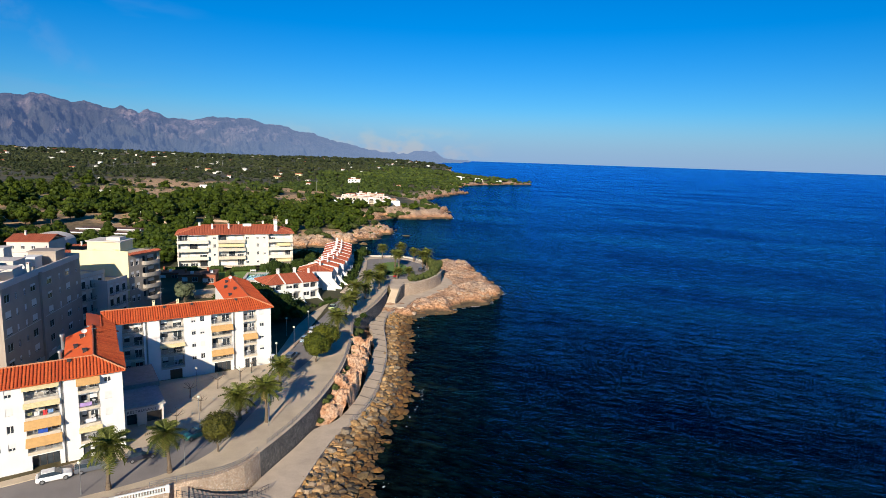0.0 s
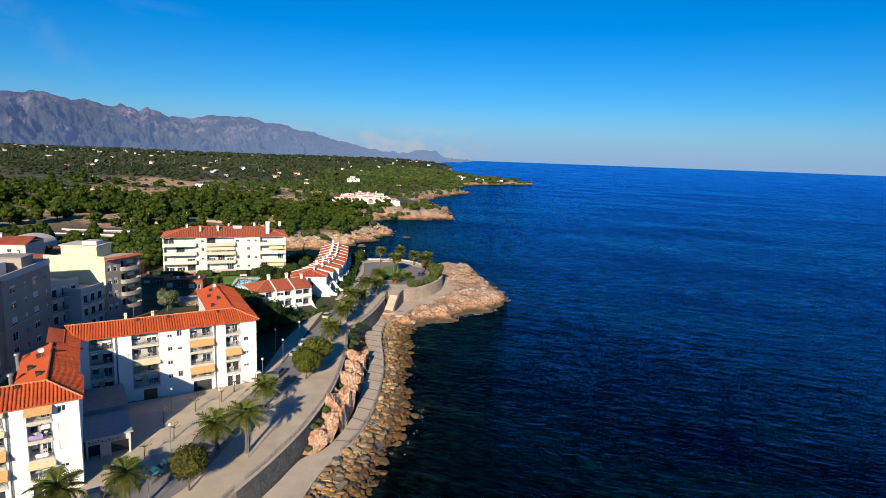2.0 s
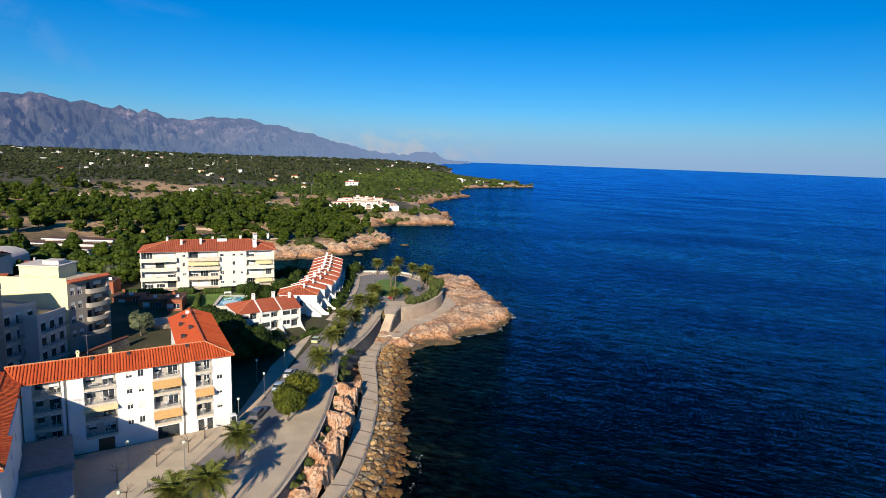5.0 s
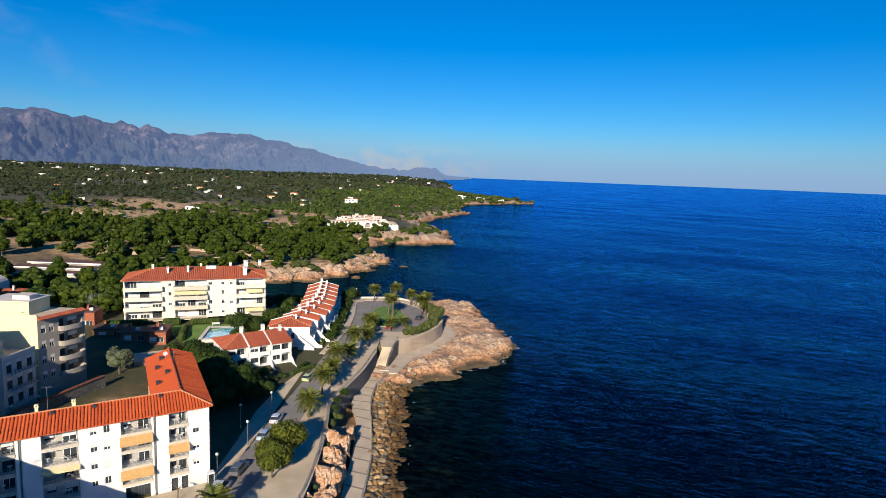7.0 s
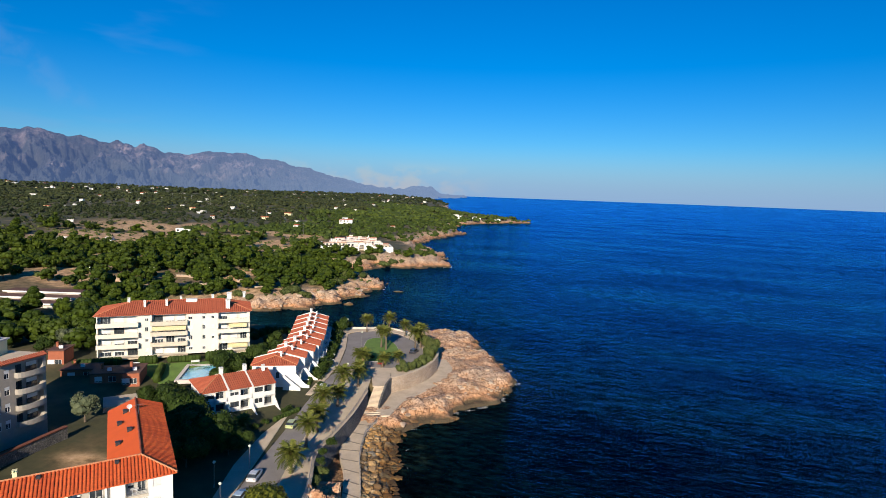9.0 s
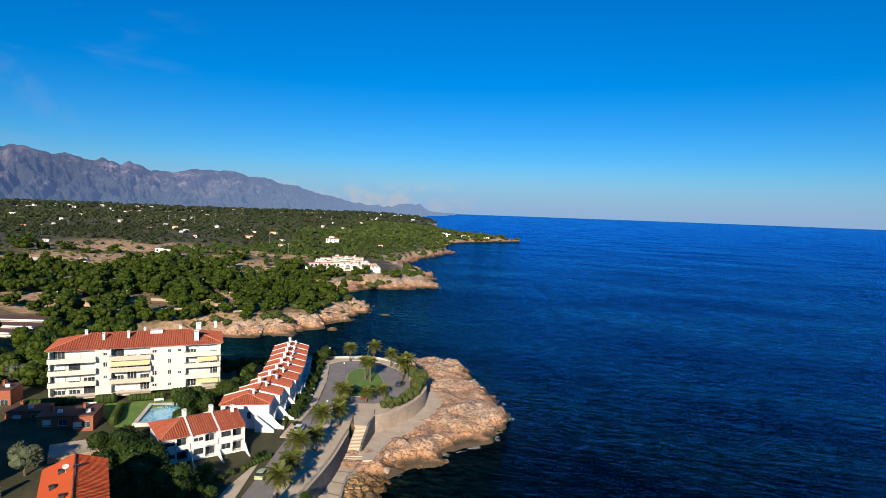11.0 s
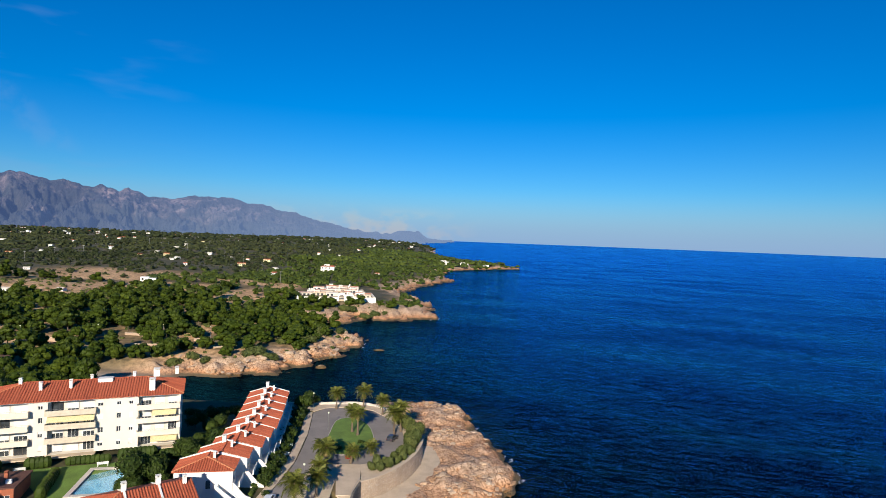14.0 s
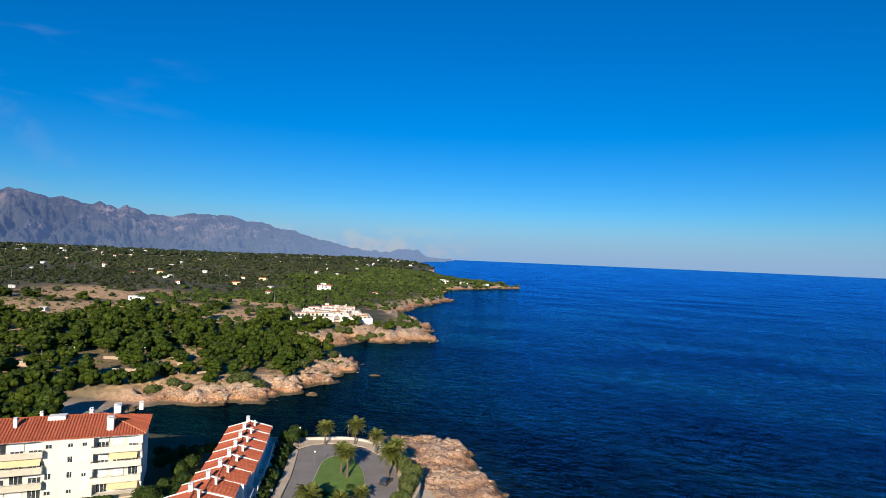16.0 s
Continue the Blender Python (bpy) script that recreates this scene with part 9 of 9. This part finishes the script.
for az0, r0, n0 in ((-35.6, 2900, 9), (-34.2, 2950, 9), (-29.3, 2700, 8), (-26.0, 2750, 7), (-22.5, 2500, 6), (-31.5, 2200, 5), (-6.5, 2900, 6), (-4.2, 3000, 7), (-12.0, 2500, 5)):
    for _ in range(n0):
        a0, q0 = radians(az0 + far_rnd.uniform(-0.9, 0.9)), r0 + far_rnd.uniform(-60, 60)
        spots.append((q0 * math.sin(a0), 45 + q0 * math.cos(a0), far_rnd.choice((0, 3, 3, 2))))
for x, y, k in spots:
    z, bare, d = land(np.array([x]), np.array([y]))
    if d[0] > 25:
        plant(house_kinds[k], x, y, float(z[0]) + (1.2 if y > 900 else 0), far_rnd.uniform(-0.5, 0.5), far_rnd.uniform(0.36, 0.62) * (1 + max(0, y - 900) / 2600))


# ---- more roofs of the old town ----
def plain_house(x, y, ang, zb, W, Dp, Hh, wall_mat, roof_mat, label, arched=False):
    e = thing("town_house", pose(x, y, zb, 0, 0, ang), label, "house")
    f = lambda u, v, dd: (u, dd, v)
    hs = [(1.0 + 3 * i, 2.1 + 3 * i, Hh - 2.4, Hh - 1.0, 0.2) for i in range(int((W - 1.5) / 3))]
    w = Shape().holed(f, 0, W, -4, Hh, hs)
    w.quad((W, 0, -4), (W, Dp, -4), (W, Dp, Hh), (W, 0, Hh)).quad((0, 0, -4), (0, 0, Hh), (0, Dp, Hh), (0, Dp, -4)).quad((0, Dp, -4), (0, Dp, Hh), (W, Dp, Hh), (W, Dp, -4))
    part("wall", w, wall_mat, e)
    for q in hs:
        window(e, f, q[0], q[1], q[2], q[3], 0.18, 0.3)
    if arched:
        s, n = Shape(), 12
        ring = [(W / 2 - W / 2 * math.cos(math.pi * k / n), W * 0.22 * math.sin(math.pi * k / n) + Hh) for k in range(n + 1)]
        for (xa, za), (xb, zb2) in zip(ring, ring[1:]):
            s.quad((xa, -0.3, za), (xb, -0.3, zb2), (xb, Dp, zb2), (xa, Dp, za))
            s.quad((xa, -0.3, Hh), (xb, -0.3, Hh), (xb, -0.3, zb2), (xa, -0.3, za))
        part("arched_roof", s, roof_mat, e)
    else:
        tiled_slope(e, (-0.4, -0.4, Hh), (W + 0.4, -0.4, Hh), (-0.4, Dp / 2, Hh + 1.7), (W + 0.4, Dp / 2, Hh + 1.7), roof_mat, 0.6)
        part("roof_back", Shape().quad((-0.4, Dp / 2, Hh + 1.7), (W + 0.4, Dp / 2, Hh + 1.7), (W + 0.4, Dp + 0.4, Hh), (-0.4, Dp + 0.4, Hh)), roof_mat, e)
        chimney_stack(e, W * 0.3, Dp * 0.4, Hh + 1.0, Hh + 2.4, 0.5, SOFTWHITE)


plain_house(-134, 176, 8, 11.0, 12, 10, 9.0, SOFTWHITE, TILEDARK, "older house with tiled roof behind the tower block")
plain_house(-128, 196, 8, 9.0, 9, 9, 5.0, BRICKRED, TILEDARK, "brick house with tiled roof in the old town")
plain_house(-142.5, 190, 6, 10.0, 13, 14, 6.5, SOFTWHITE, SOFTWHITE, "hall with an arched whitish roof", True)
plain_house(-109, 150, 4, 10.0, 9, 9, 10.0, WHITE, TILEDARK, "white town house with tiled roof")

# ---- foam where the swell meets the rock ----
foam_rnd = random.Random(91)
foam_mat = plain("sea_foam", (0.80, 0.82, 0.82), 0.9, vary=0.06, scale=3.0)
foam = Shape()
FOAM_AT = ((25.0, 213.5, 3.0, 5.0, 260), (18.0, 199.5, 4.0, 3.0, 160), (10.0, 194.0, 3.0, 3.0, 160), (13.2, 249.0, 3.0, 4.0, 220), (23.0, 222.0, 3.0, 6.0, 140), (6.0, 186.0, 4.0, 4.0, 120), (-6.0, 130.0, 3.0, 60.0, 420),
           (5.0, 478.0, 5.0, 8.0, 220), (-27.5, 372.0, 5.0, 8.0, 220), (2.0, 271.0, 8.0, 3.0, 160), (-34.0, 440.0, 6.0, 8.0, 120), (3.0, 531.0, 4.0, 6.0, 120))
fx, fy = [], []
for cx, cy, wx0, wy0, n in FOAM_AT:
    for _ in range(n * 6):
        fx.append(cx + foam_rnd.uniform(-wx0, wx0))
        fy.append(cy + foam_rnd.uniform(-wy0, wy0))
fx, fy = np.array(fx), np.array(fy)
fz, _, _ = land(fx, fy)
tuft = fractal(fx, fy, 2.2, 2, 97)
for x, y, z, q0 in zip(fx, fy, fz, tuft):
    bank_side = y < 172
    if q0 < (0.55 if bank_side else 0.3) or (bank_side and not -0.4 < x - float(np.interp(y, coast_y, coast_x)) - 1.6 < 0.9) or (not bank_side and not -1.25 < z < -0.15):
        continue
    q, a = foam_rnd.uniform(0.03, 0.11) * (1 + (y > 300)), foam_rnd.uniform(0, 3.1)
    foam.add([(x + q * (1 + 0.6 * foam_rnd.random()) * math.cos(a + k * 1.26) * 1.3, y + q * math.sin(a + k * 1.26), 0.035) for k in range(5)], ((0, 1, 2, 3, 4),))
tagged(part("foam", foam, foam_mat), "white foam flecks along the rocks", "foam", kind="stuff")


# ---- loose stones and slabs on the bare rock ----
stone_rnd = random.Random(95)
SLABS = island("rock_slab", ((0.46, 0.32, 0.22), (0.54, 0.42, 0.31), (0.40, 0.26, 0.16), (0.48, 0.28, 0.15), (0.52, 0.40, 0.29)), grain=0.9, relief=0.5, dist=0.1, wet=True)
slabs = Shape()
spots = []
for _ in range(3000):
    if stone_rnd.random() < 0.35:
        x, y = stone_rnd.uniform(-9, 25), stone_rnd.uniform(175, 272)
    else:
        x, y = stone_rnd.uniform(-105, -26), stone_rnd.uniform(252, 385)
    spots.append((x, y))
zs, bare, ds = land(np.array([p[0] for p in spots]), np.array([p[1] for p in spots]))
lumps = fractal(np.array([p[0] for p in spots]), np.array([p[1] for p in spots]), 7, 3, 96)
wall_d = line_distance(np.array([p[0] for p in spots]), np.array([p[1] for p in spots]), WALLLINE, False)[0]
wall_s = np.where(in_land(np.array([p[0] for p in spots]), np.array([p[1] for p in spots]), TOWNLINE), 1, -1)
for (x, y), z, d, lump, ws in zip(spots, zs, ds, lumps, wall_d * wall_s):
    if d < 0.2 or d > 17 or ws > -1.5 or lump < 0.02 or z < -0.2:
        continue
    q = stone_rnd.uniform(0.2, 0.7) * (1.7 if y > 275 else 1) * (1.25 if lump > 0.15 else 0.8)
    mm = Matrix.LocRotScale((x, y, z + 0.05), Euler((stone_rnd.uniform(-0.25, 0.25), stone_rnd.uniform(-0.25, 0.25), stone_rnd.uniform(0, 6.3))), (q * stone_rnd.uniform(0.9, 1.7), q, q * stone_rnd.uniform(0.4, 0.8)))
    b0 = BOULDER_SHAPES[stone_rnd.randrange(8)]
    slabs.add([mm @ Vector(p) for p in b0.v], b0.f)
tagged(part("loose_rocks", slabs, SLABS), "cracked pale pink and orange rock slabs on the shore", "rocks", kind="stuff")
cove_rock = thing("sea_rock", pose(-44.5, 321.5, 0), "small brown rock standing in the cove water", "rock")
part("rock", Shape().ball((0, 0, 0.1), 2.2, 1.5, 1.1, 10, 7, 0.3, random.Random(3)), BOULDER, cove_rock)
tip_rock = thing("sea_rock", pose(-23.6, 362.5, 0), "low brown rock awash off the point", "rock")
part("rock", Shape().ball((0, 0, 0.0), 2.6, 1.2, 0.7, 10, 7, 0.3, random.Random(5)), BOULDER, tip_rock)

# low stone walls and lamps among the pines
for x0, y0, x1, y1, h in ((-126, 321, -113, 323, 1.0), (-108, 324, -98, 325, 0.9), (-135, 338, -120, 337.6, 0.9), (-104, 337, -98, 338, 0.9), (-158, 317, -148, 316.6, 1.0), (-91, 325, -79, 331, 0.7)):
    zz = height(x0, y0)
    w = thing("garden_wall", pose(x0, y0, zz, 0, 0, math.degrees(math.atan2(y1 - y0, x1 - x0))), "low tan stone terrace wall among the pines", "wall", "terrace walls")
    ln = math.hypot(x1 - x0, y1 - y0)
    part("wall", Shape().box(0, ln, -0.25, 0.25, -1.5, h, 0.03), PINKSTONE, w)
    part("coping", Shape().box(-0.1, ln + 0.1, -0.33, 0.33, h + 0.003, h + 0.12, 0.03), CONCRETE, w)
for x, y in ((-142.5, 330), (-119, 340), (-97.5, 339), (-164, 313), (-131, 318), (-78.5, 352)):
    street_lamp(x, y, height(x, y), 5.5)

# poles of the power line across the plain
pole = thing("utility_pole", pose(0, 0, 0), "thin pale concrete pole of a power line", "pole", "power line poles")
part("post", Shape().tube((0, 0, -1), (0, 0, 10.5), 0.12, 0.08, 6), METAL, pole)
part("crossarm", Shape().box(-1.1, 1.1, -0.08, 0.08, 9.6, 9.8), METAL, pole)
pole_rnd = random.Random(131)
for k in range(16):
    y = 580 + 40 * k + pole_rnd.uniform(-10, 10)
    x = -y * (0.62 - 0.018 * k) if k % 2 else -y * (0.22 + 0.016 * k)
    plant(pole, x, y, height(x, y), 0.3, 1.0 + 0.02 * k)
